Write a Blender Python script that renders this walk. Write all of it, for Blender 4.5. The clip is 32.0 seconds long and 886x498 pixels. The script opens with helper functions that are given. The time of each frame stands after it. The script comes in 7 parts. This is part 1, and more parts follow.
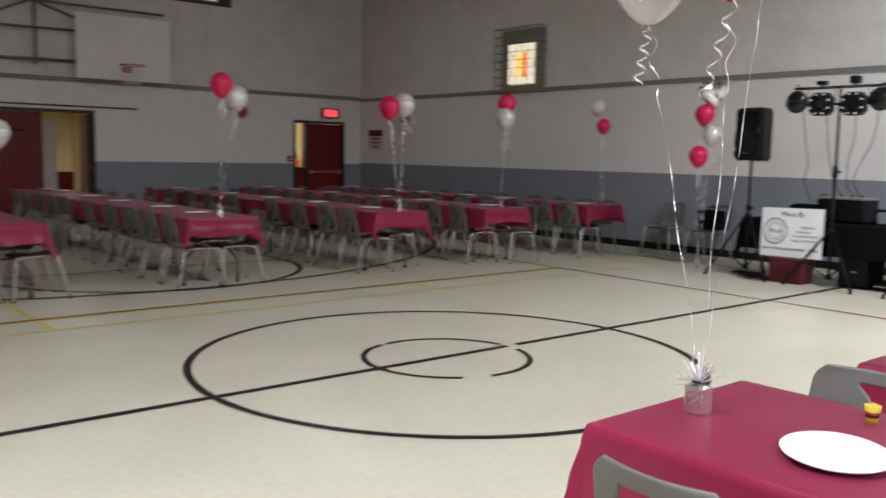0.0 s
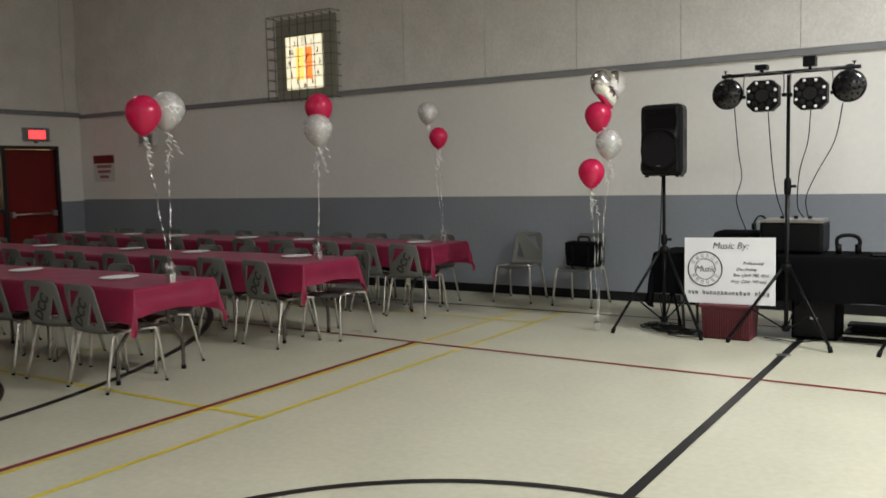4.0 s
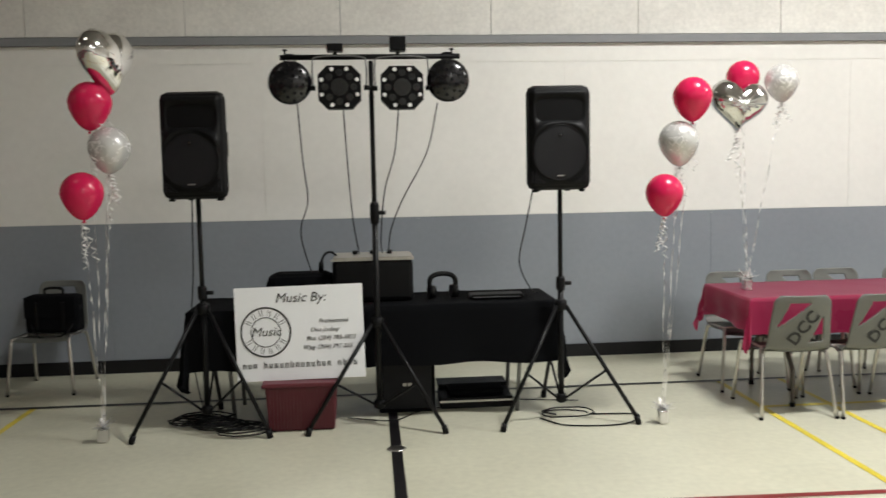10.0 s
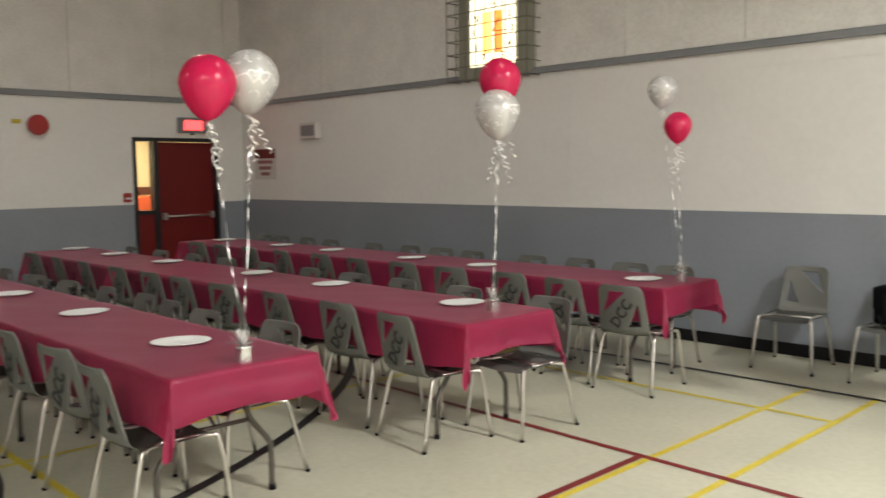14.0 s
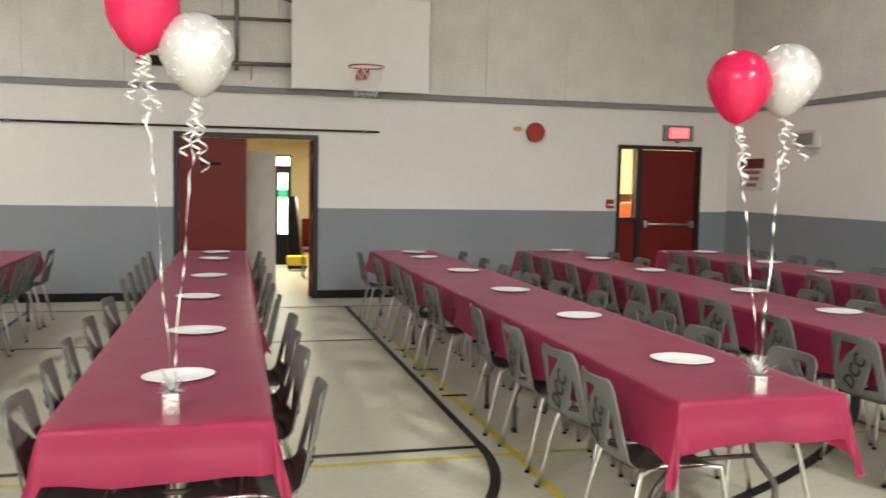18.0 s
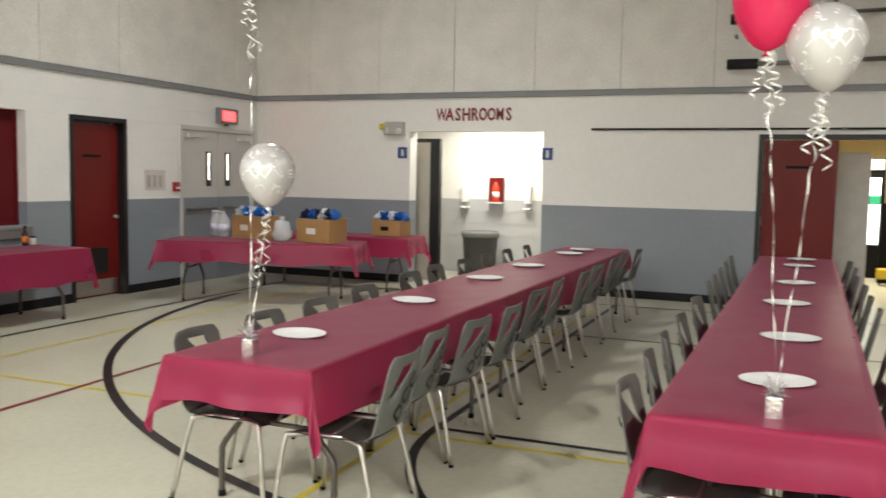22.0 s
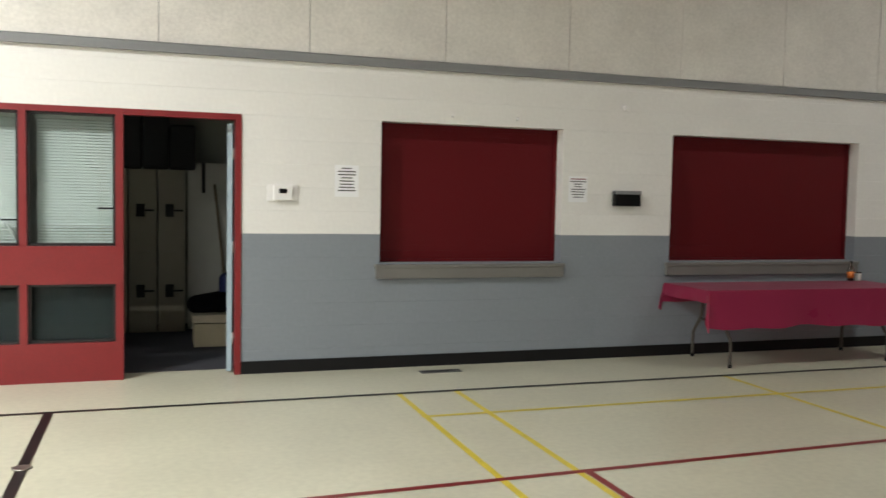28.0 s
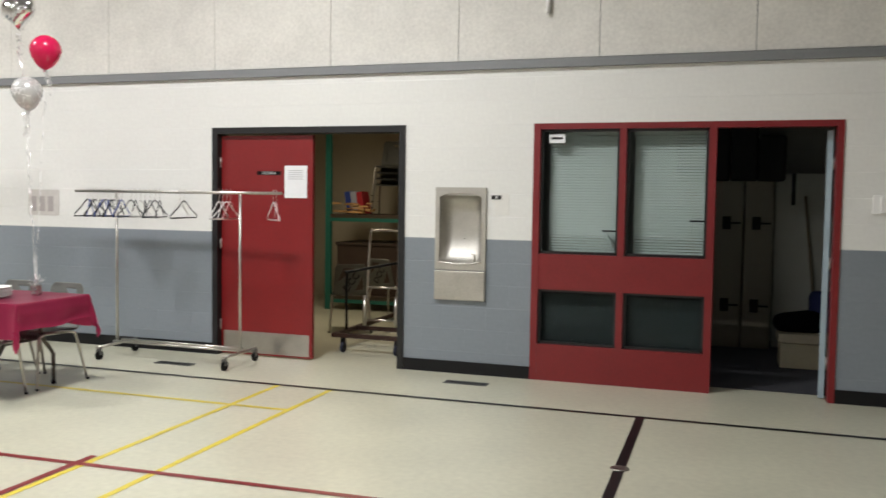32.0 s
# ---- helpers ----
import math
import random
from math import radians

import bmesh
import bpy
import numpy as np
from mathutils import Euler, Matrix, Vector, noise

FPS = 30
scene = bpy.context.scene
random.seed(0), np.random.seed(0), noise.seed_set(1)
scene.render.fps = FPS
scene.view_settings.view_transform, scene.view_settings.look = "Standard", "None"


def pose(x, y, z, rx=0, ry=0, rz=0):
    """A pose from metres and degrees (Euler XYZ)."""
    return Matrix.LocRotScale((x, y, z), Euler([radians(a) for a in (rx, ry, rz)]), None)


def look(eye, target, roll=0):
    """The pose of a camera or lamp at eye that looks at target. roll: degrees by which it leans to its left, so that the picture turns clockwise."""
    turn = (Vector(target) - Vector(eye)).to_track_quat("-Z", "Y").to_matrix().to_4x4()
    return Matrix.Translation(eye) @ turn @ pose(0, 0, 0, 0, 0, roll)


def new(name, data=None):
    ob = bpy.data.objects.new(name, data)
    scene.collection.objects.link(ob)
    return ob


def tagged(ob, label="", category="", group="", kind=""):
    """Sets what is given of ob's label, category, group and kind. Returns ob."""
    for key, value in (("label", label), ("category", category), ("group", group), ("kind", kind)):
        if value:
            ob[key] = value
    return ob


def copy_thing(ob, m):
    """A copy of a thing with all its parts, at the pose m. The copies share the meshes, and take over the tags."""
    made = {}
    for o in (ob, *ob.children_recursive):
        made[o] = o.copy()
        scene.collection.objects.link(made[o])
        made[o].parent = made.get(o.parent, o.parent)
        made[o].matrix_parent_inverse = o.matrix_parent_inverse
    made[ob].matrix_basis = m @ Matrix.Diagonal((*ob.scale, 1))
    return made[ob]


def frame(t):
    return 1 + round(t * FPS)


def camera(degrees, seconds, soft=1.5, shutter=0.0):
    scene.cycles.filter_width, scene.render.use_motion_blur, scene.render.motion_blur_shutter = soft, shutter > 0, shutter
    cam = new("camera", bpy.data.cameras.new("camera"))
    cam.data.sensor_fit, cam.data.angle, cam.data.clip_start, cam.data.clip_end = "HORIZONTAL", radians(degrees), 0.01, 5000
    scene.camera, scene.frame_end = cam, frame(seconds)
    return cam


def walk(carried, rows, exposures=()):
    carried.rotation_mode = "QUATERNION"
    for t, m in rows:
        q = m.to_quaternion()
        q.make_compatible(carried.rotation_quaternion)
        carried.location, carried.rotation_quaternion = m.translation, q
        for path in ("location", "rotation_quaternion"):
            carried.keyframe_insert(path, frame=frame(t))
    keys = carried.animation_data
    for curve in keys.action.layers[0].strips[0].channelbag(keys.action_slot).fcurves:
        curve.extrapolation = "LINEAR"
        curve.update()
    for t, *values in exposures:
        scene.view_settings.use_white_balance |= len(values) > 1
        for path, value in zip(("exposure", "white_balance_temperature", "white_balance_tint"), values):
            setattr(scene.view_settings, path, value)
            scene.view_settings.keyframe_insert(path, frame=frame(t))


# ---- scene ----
cam = camera(54.23, 32.0, shutter=0.5)
PATH = [
    (0, (4.748, -4.041, 1.474), (3.225, -2.763, 1.258), 1.13),
    (0.5, (4.322, -3.850, 1.473), (2.935, -2.424, 1.266), 1.03),
    (1, (3.943, -3.630, 1.514), (2.529, -2.226, 1.341), 1.57),
    (1.5, (3.460, -3.362, 1.485), (2.185, -1.826, 1.364), -0.57),
    (2, (3.113, -2.998, 1.473), (1.765, -1.523, 1.385), -0.75),
    (2.5, (2.621, -2.765, 1.490), (1.392, -1.187, 1.494), 0.13),
    (4.5, (1.101, -1.654, 1.544), (0.161, 0.096, 1.311), -0.97),
    (5, (0.805, -1.362, 1.538), (0.212, 0.535, 1.315), 1.48),
    (5.5, (0.626, -1.046, 1.556), (0.389, 0.929, 1.344), 0.75),
    (6, (0.374, -0.651, 1.558), (0.289, 1.339, 1.376), 0.62),
    (6.5, (0.153, -0.303, 1.565), (0.311, 1.676, 1.319), 0.25),
    (7, (0.054, 0.004, 1.573), (0.105, 1.993, 1.377), 0.19),
    (7.5, (-0.082, 0.251, 1.582), (0.073, 2.234, 1.371), 0.14),
    (8, (-0.192, 0.313, 1.591), (0.085, 2.286, 1.412), -1.53),
    (8.5, (-0.183, 0.354, 1.601), (0.034, 2.335, 1.440), -0.60),
    (9, (-0.174, 0.396, 1.609), (0.110, 2.368, 1.441), -0.56),
    (9.5, (-0.130, 0.424, 1.607), (0.118, 2.401, 1.442), -1.12),
    (10, (-0.122, 0.453, 1.615), (0.045, 2.438, 1.439), -1.12),
    (10.5, (-0.061, 0.466, 1.611), (-0.100, 2.461, 1.473), -0.83),
    (11, (-0.070, 0.476, 1.631), (-0.358, 2.449, 1.483), -0.88),
    (11.5, (-0.222, 0.468, 1.663), (-0.760, 2.389, 1.528), -0.45),
    (12, (-0.338, 0.447, 1.647), (-1.072, 2.300, 1.478), -0.19),
    (12.5, (-0.355, 0.433, 1.651), (-1.305, 2.183, 1.468), -0.11),
    (13, (-0.383, 0.425, 1.601), (-1.515, 2.064, 1.421), -0.45),
    (13.5, (-0.384, 0.391, 1.619), (-1.666, 1.915, 1.438), -0.55),
    (14, (-0.395, 0.376, 1.639), (-1.820, 1.768, 1.461), -0.73),
    (14.5, (-0.429, 0.377, 1.636), (-1.981, 1.627, 1.472), -0.33),
    (15, (-0.452, 0.386, 1.625), (-2.095, 1.515, 1.462), -0.08),
    (15.5, (-0.492, 0.294, 1.608), (-2.213, 1.298, 1.438), -0.25),
    (17.5, (-0.813, 0.319, 1.632), (-2.696, 0.978, 1.485), 1.04),
    (18, (-0.786, 0.314, 1.627), (-2.717, 0.813, 1.468), 1.08),
    (18.5, (-0.776, 0.318, 1.622), (-2.743, 0.643, 1.460), 1.04),
    (19, (-0.761, 0.346, 1.617), (-2.749, 0.505, 1.464), 1.11),
    (19.5, (-0.793, 0.407, 1.608), (-2.787, 0.421, 1.458), 0.96),
    (20, (-0.752, 0.270, 1.609), (-2.745, 0.204, 1.463), 1.05),
    (20.5, (-0.711, 0.265, 1.612), (-2.693, 0.038, 1.470), 1.11),
    (21, (-0.763, 0.214, 1.615), (-2.712, -0.203, 1.454), 1.25),
    (21.5, (-0.776, 0.195, 1.590), (-2.679, -0.396, 1.416), 1.40),
    (22, (-0.778, 0.168, 1.597), (-2.626, -0.577, 1.428), 1.08),
    (22.5, (-0.753, 0.101, 1.601), (-2.548, -0.767, 1.445), 0.70),
    (23, (-0.727, 0.043, 1.606), (-2.477, -0.913, 1.446), 0.18),
    (23.5, (-0.746, -0.032, 1.593), (-2.436, -1.087, 1.424), 0.02),
    (24, (-0.757, -0.095, 1.599), (-2.374, -1.265, 1.466), 1.28),
    (24.5, (-0.790, -0.110, 1.579), (-2.290, -1.428, 1.458), 1.24),
    (25, (-0.791, -0.114, 1.586), (-2.155, -1.570, 1.461), 0.91),
    (25.5, (-0.785, -0.107, 1.597), (-2.036, -1.662, 1.468), 0.96),
    (27.5, (-0.742, -0.135, 1.559), (-1.484, -1.988, 1.446), 1.31),
    (28, (-0.705, -0.174, 1.557), (-1.337, -2.068, 1.439), 1.10),
    (28.5, (-0.658, -0.195, 1.558), (-1.162, -2.127, 1.438), 0.76),
    (29, (-0.610, -0.218, 1.567), (-1.013, -2.174, 1.463), 0.55),
    (29.5, (-0.536, -0.246, 1.563), (-0.831, -2.221, 1.448), 0.09),
    (30, (-0.534, -0.249, 1.574), (-0.671, -2.242, 1.460), 0.62),
    (30.5, (-0.564, -0.270, 1.571), (-0.471, -2.266, 1.483), 1.20),
    (31, (-0.557, -0.288, 1.587), (-0.249, -2.262, 1.487), 1.30),
    (31.5, (-0.561, -0.313, 1.580), (-0.077, -2.250, 1.471), 1.12),
    (32, (-0.550, -0.335, 1.570), (0.070, -2.233, 1.455), 0.84),
]
walk(cam, [(t, look(eye, target, roll)) for t, eye, target, roll in PATH],
     [(0, 0.12, 6000, 17), (1, 0.08, 6000, 13), (2, 0.05, 6350, 11), (4.5, 0.3, 6300, 10), (5.2, 0.3, 6350, 10), (6, -0.15, 6450, 10), (9, -0.05, 6400, 10), (10.5, -0.1, 6500, 10), (11, -0.15, 6550, 10), (12, 0.65, 6650, 10), (13, 0.95, 6650, 10),
      (15, 1.5, 6420, 10), (17, 1.75, 6400, 10), (18, 1.75, 6400, 10), (19, 1.55, 6400, 10), (20, 1.5, 6350, 10), (23, 1.4, 6350, 10), (24, 1.3, 6400, 10), (25.5, 1.15, 6450, 10), (28, 0.75, 6450, 10), (29, 0.4, 6350, 10), (30, 0.03, 6270, 10), (32, -0.2, 6340, 12)])

# ---- light: the hall's ceiling lamps, and a dim grey surround ----
world = bpy.data.worlds.new("world")
scene.world = world
world.use_nodes = True
world.node_tree.nodes["Background"].inputs[0].default_value = (0.02, 0.02, 0.022, 1)
world.node_tree.nodes["Background"].inputs[1].default_value = 0.3


def area(name, x, y, z, w, d, power, color, rx=0.0, rz=0.0):
    la = bpy.data.lights.new(name, "AREA")
    la.shape, la.size, la.size_y, la.energy, la.color = "RECTANGLE", w, d, power, color
    la.spread = radians(166)
    ob = new(name, la)
    ob.matrix_world = pose(x, y, z, rx, 0, rz)
    return ob


# ---- plan ----
YN, YS, XW, XE = 7.757, -7.747, -12.458, 12.458
CEIL = 5.80
LEDGE = 2.68     # underside of the ledge that parts lower wall and upper boards
DADO = 1.22       # top of the grey paint
TOP = 2.235       # heads of the openings in the south wall and the passage
TOPW = 2.19       # heads of the door frames in the west wall

LAMP = (1.0, 1.0, 0.965)
# hall ceiling lamps: x, y, power (0: not lit)
LAMPS = [(-8.5, -4.2, 38), (-8.5, 4.2, 15), (-3.0, -4.2, 4), (-3.0, 4.2, 4), (3.0, -4.2, 288), (3.0, 4.2, 305), (8.5, -4.2, 285), (8.5, 4.2, 330)]
for lx, ly, p_ in LAMPS:
    if p_:
        area("ceiling_lamp_light", lx, ly, CEIL - 0.32, 1.1, 0.5, p_, LAMP)


# ---- materials ----
def nodes_of(m):
    m.use_nodes = True
    return m.node_tree.nodes, m.node_tree.links


def mat(name, color, rough=0.6, metal=0.0, vary=0.12, scale=6.0, bump=0.0, bscale=120.0, coat=0.0, piece=0.0, spec=0.5, rvar=0.08):
    """Principled surface; colour varied by a large and a small noise, fine relief, and a change from piece to piece."""
    m = bpy.data.materials.new(name)
    n, l = nodes_of(m)
    p = n["Principled BSDF"]
    p.inputs["Metallic"].default_value = metal
    p.inputs["Coat Weight"].default_value = coat
    p.inputs["Specular IOR Level"].default_value = spec
    tc = n.new("ShaderNodeTexCoord")
    big, small = n.new("ShaderNodeTexNoise"), n.new("ShaderNodeTexNoise")
    big.inputs["Scale"].default_value, big.inputs["Detail"].default_value = scale, 5
    small.inputs["Scale"].default_value, small.inputs["Detail"].default_value = scale * 14, 3
    l.new(tc.outputs["Object"], big.inputs["Vector"])
    l.new(tc.outputs["Object"], small.inputs["Vector"])
    add = n.new("ShaderNodeMath")
    add.operation = "ADD"
    l.new(big.outputs[0], add.inputs[0])
    l.new(small.outputs[0], add.inputs[1])
    mr = n.new("ShaderNodeMapRange")
    mr.inputs[1].default_value, mr.inputs[2].default_value = 0.4, 1.6
    mr.inputs[3].default_value, mr.inputs[4].default_value = 1 - 1.45 * vary, 1 + 1.45 * vary
    l.new(add.outputs[0], mr.inputs[0])
    val = mr.outputs[0]
    if piece:
        oi = n.new("ShaderNodeObjectInfo")
        pr = n.new("ShaderNodeMapRange")
        pr.inputs[3].default_value, pr.inputs[4].default_value = 1 - piece, 1 + piece
        l.new(oi.outputs["Random"], pr.inputs[0])
        mul = n.new("ShaderNodeMath")
        mul.operation = "MULTIPLY"
        l.new(val, mul.inputs[0])
        l.new(pr.outputs[0], mul.inputs[1])
        val = mul.outputs[0]
    hs = n.new("ShaderNodeHueSaturation")
    hs.inputs["Color"].default_value = (*color, 1)
    l.new(val, hs.inputs["Value"])
    l.new(hs.outputs[0], p.inputs["Base Color"])
    rr = n.new("ShaderNodeMapRange")
    rr.inputs[3].default_value, rr.inputs[4].default_value = max(0.02, rough - rvar), min(1, rough + rvar)
    l.new(big.outputs[0], rr.inputs[0])
    l.new(rr.outputs[0], p.inputs["Roughness"])
    if bump:
        bn = n.new("ShaderNodeTexNoise")
        bn.inputs["Scale"].default_value, bn.inputs["Detail"].default_value = bscale, 4
        l.new(tc.outputs["Object"], bn.inputs["Vector"])
        b = n.new("ShaderNodeBump")
        b.inputs["Strength"].default_value, b.inputs["Distance"].default_value = bump, 0.004
        l.new(bn.outputs[0], b.inputs["Height"])
        l.new(b.outputs[0], p.inputs["Normal"])
    return m


def glow(name, color, strength):
    m = bpy.data.materials.new(name)
    n, l = nodes_of(m)
    p = n["Principled BSDF"]
    p.inputs["Base Color"].default_value = (*color, 1)
    p.inputs["Emission Color"].default_value = (*color, 1)
    p.inputs["Emission Strength"].default_value = strength
    return m


def film_mat(name, color, thin, rough, through_=None):
    """Thin plastic sheet or skin that lets some light through."""
    m = mat(name, color, rough, 0, 0.07, 3.0, 0.35, 9)
    n, l = nodes_of(m)
    p, out = n["Principled BSDF"], n["Material Output"]
    tr, mx = n.new("ShaderNodeBsdfTranslucent"), n.new("ShaderNodeMixShader")
    tr.inputs[0].default_value = (*(through_ or [min(1, c * 1.5) for c in color]), 1)
    mx.inputs[0].default_value = thin
    l.new(p.outputs[0], mx.inputs[1])
    l.new(tr.outputs[0], mx.inputs[2])
    l.new(mx.outputs[0], out.inputs[0])
    return m


WHITE = mat("white_wall_paint", (0.78, 0.765, 0.73), 0.55, vary=0.04, scale=1.2, bump=0.25, bscale=60)
GREY = mat("grey_wall_paint", (0.235, 0.255, 0.285), 0.5, vary=0.06, scale=1.5, bump=0.25, bscale=60)
WHITE_B = mat("white_block_paint", (0.79, 0.785, 0.76), 0.5, vary=0.05, scale=2.0, bump=0.35, bscale=45, piece=0.008)
GREY_B = mat("grey_block_paint", (0.228, 0.256, 0.288), 0.45, vary=0.07, scale=2.0, bump=0.35, bscale=45, piece=0.01)
BOARD = mat("upper_fibre_board", (0.72, 0.70, 0.66), 0.9, vary=0.14, scale=2.5, bump=0.6, bscale=70)
LEDGE_M = mat("ledge_paint", (0.22, 0.225, 0.235), 0.5, vary=0.08, scale=3)
CEIL_M = mat("ceiling_paint", (0.27, 0.26, 0.25), 0.9, vary=0.08, scale=1.5, bump=0.3)
FLOOR_M = mat("sealed_pale_floor", (0.55, 0.535, 0.418), 0.38, vary=0.11, scale=1.5, coat=0.3, rvar=0.08)
FLOOR_M.node_tree.nodes["Principled BSDF"].inputs["Coat Roughness"].default_value = 0.28
for nd in FLOOR_M.node_tree.nodes:
    if nd.type == "TEX_NOISE":
        nd.inputs["Detail"].default_value = 2
BASE_M = mat("black_rubber_base", (0.006, 0.006, 0.007), 0.5, vary=0.2, scale=4, spec=0.3)
LINE_BLACK = mat("black_line_paint", (0.009, 0.008, 0.009), 0.35, vary=0.25, scale=5, spec=0.35)
LINE_RED = mat("red_line_paint", (0.20, 0.018, 0.018), 0.35, vary=0.2, scale=5)
LINE_YELLOW = mat("yellow_line_paint", (0.64, 0.51, 0.05), 0.35, vary=0.2, scale=5)
RED_DOOR = mat("dark_red_door_paint", (0.145, 0.0085, 0.007), 0.42, vary=0.1, scale=2.5, bump=0.1, spec=0.3)
RED_FRAME = mat("red_frame_paint", (0.20, 0.012, 0.015), 0.4, vary=0.12, scale=4)
BLACK_FRAME = mat("black_frame_paint", (0.009, 0.009, 0.010), 0.42, vary=0.15, scale=4)
CLOTH = film_mat("maroon_plastic_cloth", (0.37, 0.029, 0.090), 0.45, 0.30, (0.66, 0.06, 0.17))
for key_, v_ in (("Sheen Weight", 0.40), ("Sheen Roughness", 0.35), ("Sheen Tint", (1.0, 0.45, 0.60, 1))):
    CLOTH.node_tree.nodes["Principled BSDF"].inputs[key_].default_value = v_
SHELL = mat("grey_moulded_plastic", (0.130, 0.132, 0.119), 0.5, vary=0.08, scale=8, bump=0.2, bscale=200)
CHROME = mat("dull_chrome", (0.58, 0.56, 0.52), 0.33, 1.0, vary=0.1, scale=20)
STEEL = mat("brushed_steel", (0.52, 0.50, 0.47), 0.33, 1.0, vary=0.1, scale=9, bump=0.1)
GALV = mat("grey_steel_tube", (0.20, 0.20, 0.20), 0.4, 0.8, vary=0.15, scale=20)
BLACK = mat("black_plastic", (0.005, 0.005, 0.0055), 0.45, vary=0.2, scale=10, bump=0.2, bscale=220, spec=0.14)
BLACK_METAL = mat("black_metal", (0.006, 0.006, 0.0065), 0.4, 0.1, vary=0.2, scale=14, spec=0.2)
BLACK_FABRIC = mat("black_fabric", (0.0035, 0.0037, 0.0045), 0.95, vary=0.25, scale=6, bump=0.6, bscale=300, spec=0.08)
PINK = film_mat("pink_latex", (0.68, 0.018, 0.10), 0.2, 0.2)
DULL_STEEL = mat("dull_worn_steel", (0.24, 0.23, 0.205), 0.42, 0.9, vary=0.14, scale=7, bump=0.1)
PEARL = mat("pearl_latex", (0.66, 0.65, 0.635), 0.24, 0.2, vary=0.05, scale=6, coat=0.4)
PEARL.node_tree.nodes["Principled BSDF"].inputs["Alpha"].default_value = 0.84
FOIL = mat("silver_foil", (0.80, 0.79, 0.78), 0.10, 1.0, vary=0.05, scale=10, bump=0.12, bscale=14)
RIBBON = mat("silver_ribbon", (0.82, 0.81, 0.80), 0.28, 0.55, vary=0.08, scale=12)
CRUMPLED = mat("crumpled_silver_foil", (0.74, 0.73, 0.72), 0.22, 0.9, vary=0.12, scale=20, bump=1.0, bscale=60)
PLATE_M = mat("white_paper_plate", (0.82, 0.81, 0.80), 0.55, vary=0.03, scale=10)
PAPER = mat("white_paper", (0.86, 0.87, 0.89), 0.7, vary=0.04, scale=8)
INK = mat("black_ink", (0.015, 0.015, 0.015), 0.6, vary=0.1, scale=30)


# ---- builders ----
def part(name, bm, material, parent=None, label="", smooth=False, loc=None):
    """Links a bmesh as one mesh object under a thing or a part."""
    me = bpy.data.meshes.new(name)
    if smooth:
        for f in bm.faces:
            f.smooth = True
    bm.to_mesh(me)
    bm.free()
    me.materials.append(material)
    ob = new(name, me)
    if parent:
        ob.parent = parent
    if loc:
        ob.location = loc
    if label:
        ob["label"] = label
    return ob


def thing(name, label, category, group="", m=None, kind=""):
    ob = new(name)
    ob.empty_display_size = 0.1
    if m is not None:
        ob.matrix_basis = m
    return tagged(ob, label, category, group, kind)


def solid(name, bm, material, label, category="", kind="", group="", smooth=False):
    return tagged(part(name, bm, material, None, "", smooth), label, category, group, kind)


def box(bm, x0, y0, z0, x1, y1, z1, bevel=0.0):
    vs = [bm.verts.new((x, y, z)) for x in (min(x0, x1), max(x0, x1)) for y in (min(y0, y1), max(y0, y1)) for z in (min(z0, z1), max(z0, z1))]
    fs = [bm.faces.new([vs[i] for i in q]) for q in ((0, 1, 3, 2), (4, 6, 7, 5), (0, 4, 5, 1), (2, 3, 7, 6), (0, 2, 6, 4), (1, 5, 7, 3))]
    if bevel:
        es = list({e for f in fs for e in f.edges})
        bmesh.ops.bevel(bm, geom=es, offset=bevel, segments=2, affect="EDGES", profile=0.5)
    return bm


def B(*a, bevel=0.0):
    return box(bmesh.new(), *a, bevel=bevel)


def tube(bm, pts, r, sides=8, closed=False, radii=None):
    """A round tube along a line of points."""
    pts = [Vector(p) for p in pts]
    rings, n = [], len(pts)
    up = None
    for i, p in enumerate(pts):
        a, b = pts[(i - 1) % n if closed else max(i - 1, 0)], pts[(i + 1) % n if closed else min(i + 1, n - 1)]
        t = (b - a).normalized()
        if up is None:
            up = Vector((0, 0, 1)) if abs(t.z) < 0.9 else Vector((1, 0, 0))
        s = t.cross(up)
        if s.length < 1e-4:
            s = t.cross(Vector((0.3, 1, 0.2)))
        s.normalize()
        up = s.cross(t).normalized()
        rr = radii[i] if radii else r
        rings.append([bm.verts.new(p + rr * (math.cos(k) * s + math.sin(k) * up)) for k in (2 * math.pi * j / sides for j in range(sides))])
    for i in range(n if closed else n - 1):
        A, C = rings[i], rings[(i + 1) % n]
        for j in range(sides):
            f = bm.faces.new((A[j], A[(j + 1) % sides], C[(j + 1) % sides], C[j]))
            f.smooth = True
    if not closed:
        bm.faces.new(rings[0][::-1])
        bm.faces.new(rings[-1])
    return bm


def T(pts, r, sides=8, closed=False, radii=None):
    return tube(bmesh.new(), pts, r, sides, closed, radii)


def lathe(bm, prof, sides=20, cx=0.0, cy=0.0):
    """Turns a profile of (radius, height) about an upright axis."""
    rings = []
    for r, z in prof:
        rings.append([bm.verts.new((cx + r * math.cos(a), cy + r * math.sin(a), z)) for a in (2 * math.pi * j / sides for j in range(sides))])
    for A, C in zip(rings, rings[1:]):
        for j in range(sides):
            f = bm.faces.new((A[j], A[(j + 1) % sides], C[(j + 1) % sides], C[j]))
            f.smooth = True
    bm.faces.new(rings[0][::-1])
    bm.faces.new(rings[-1])
    return bm


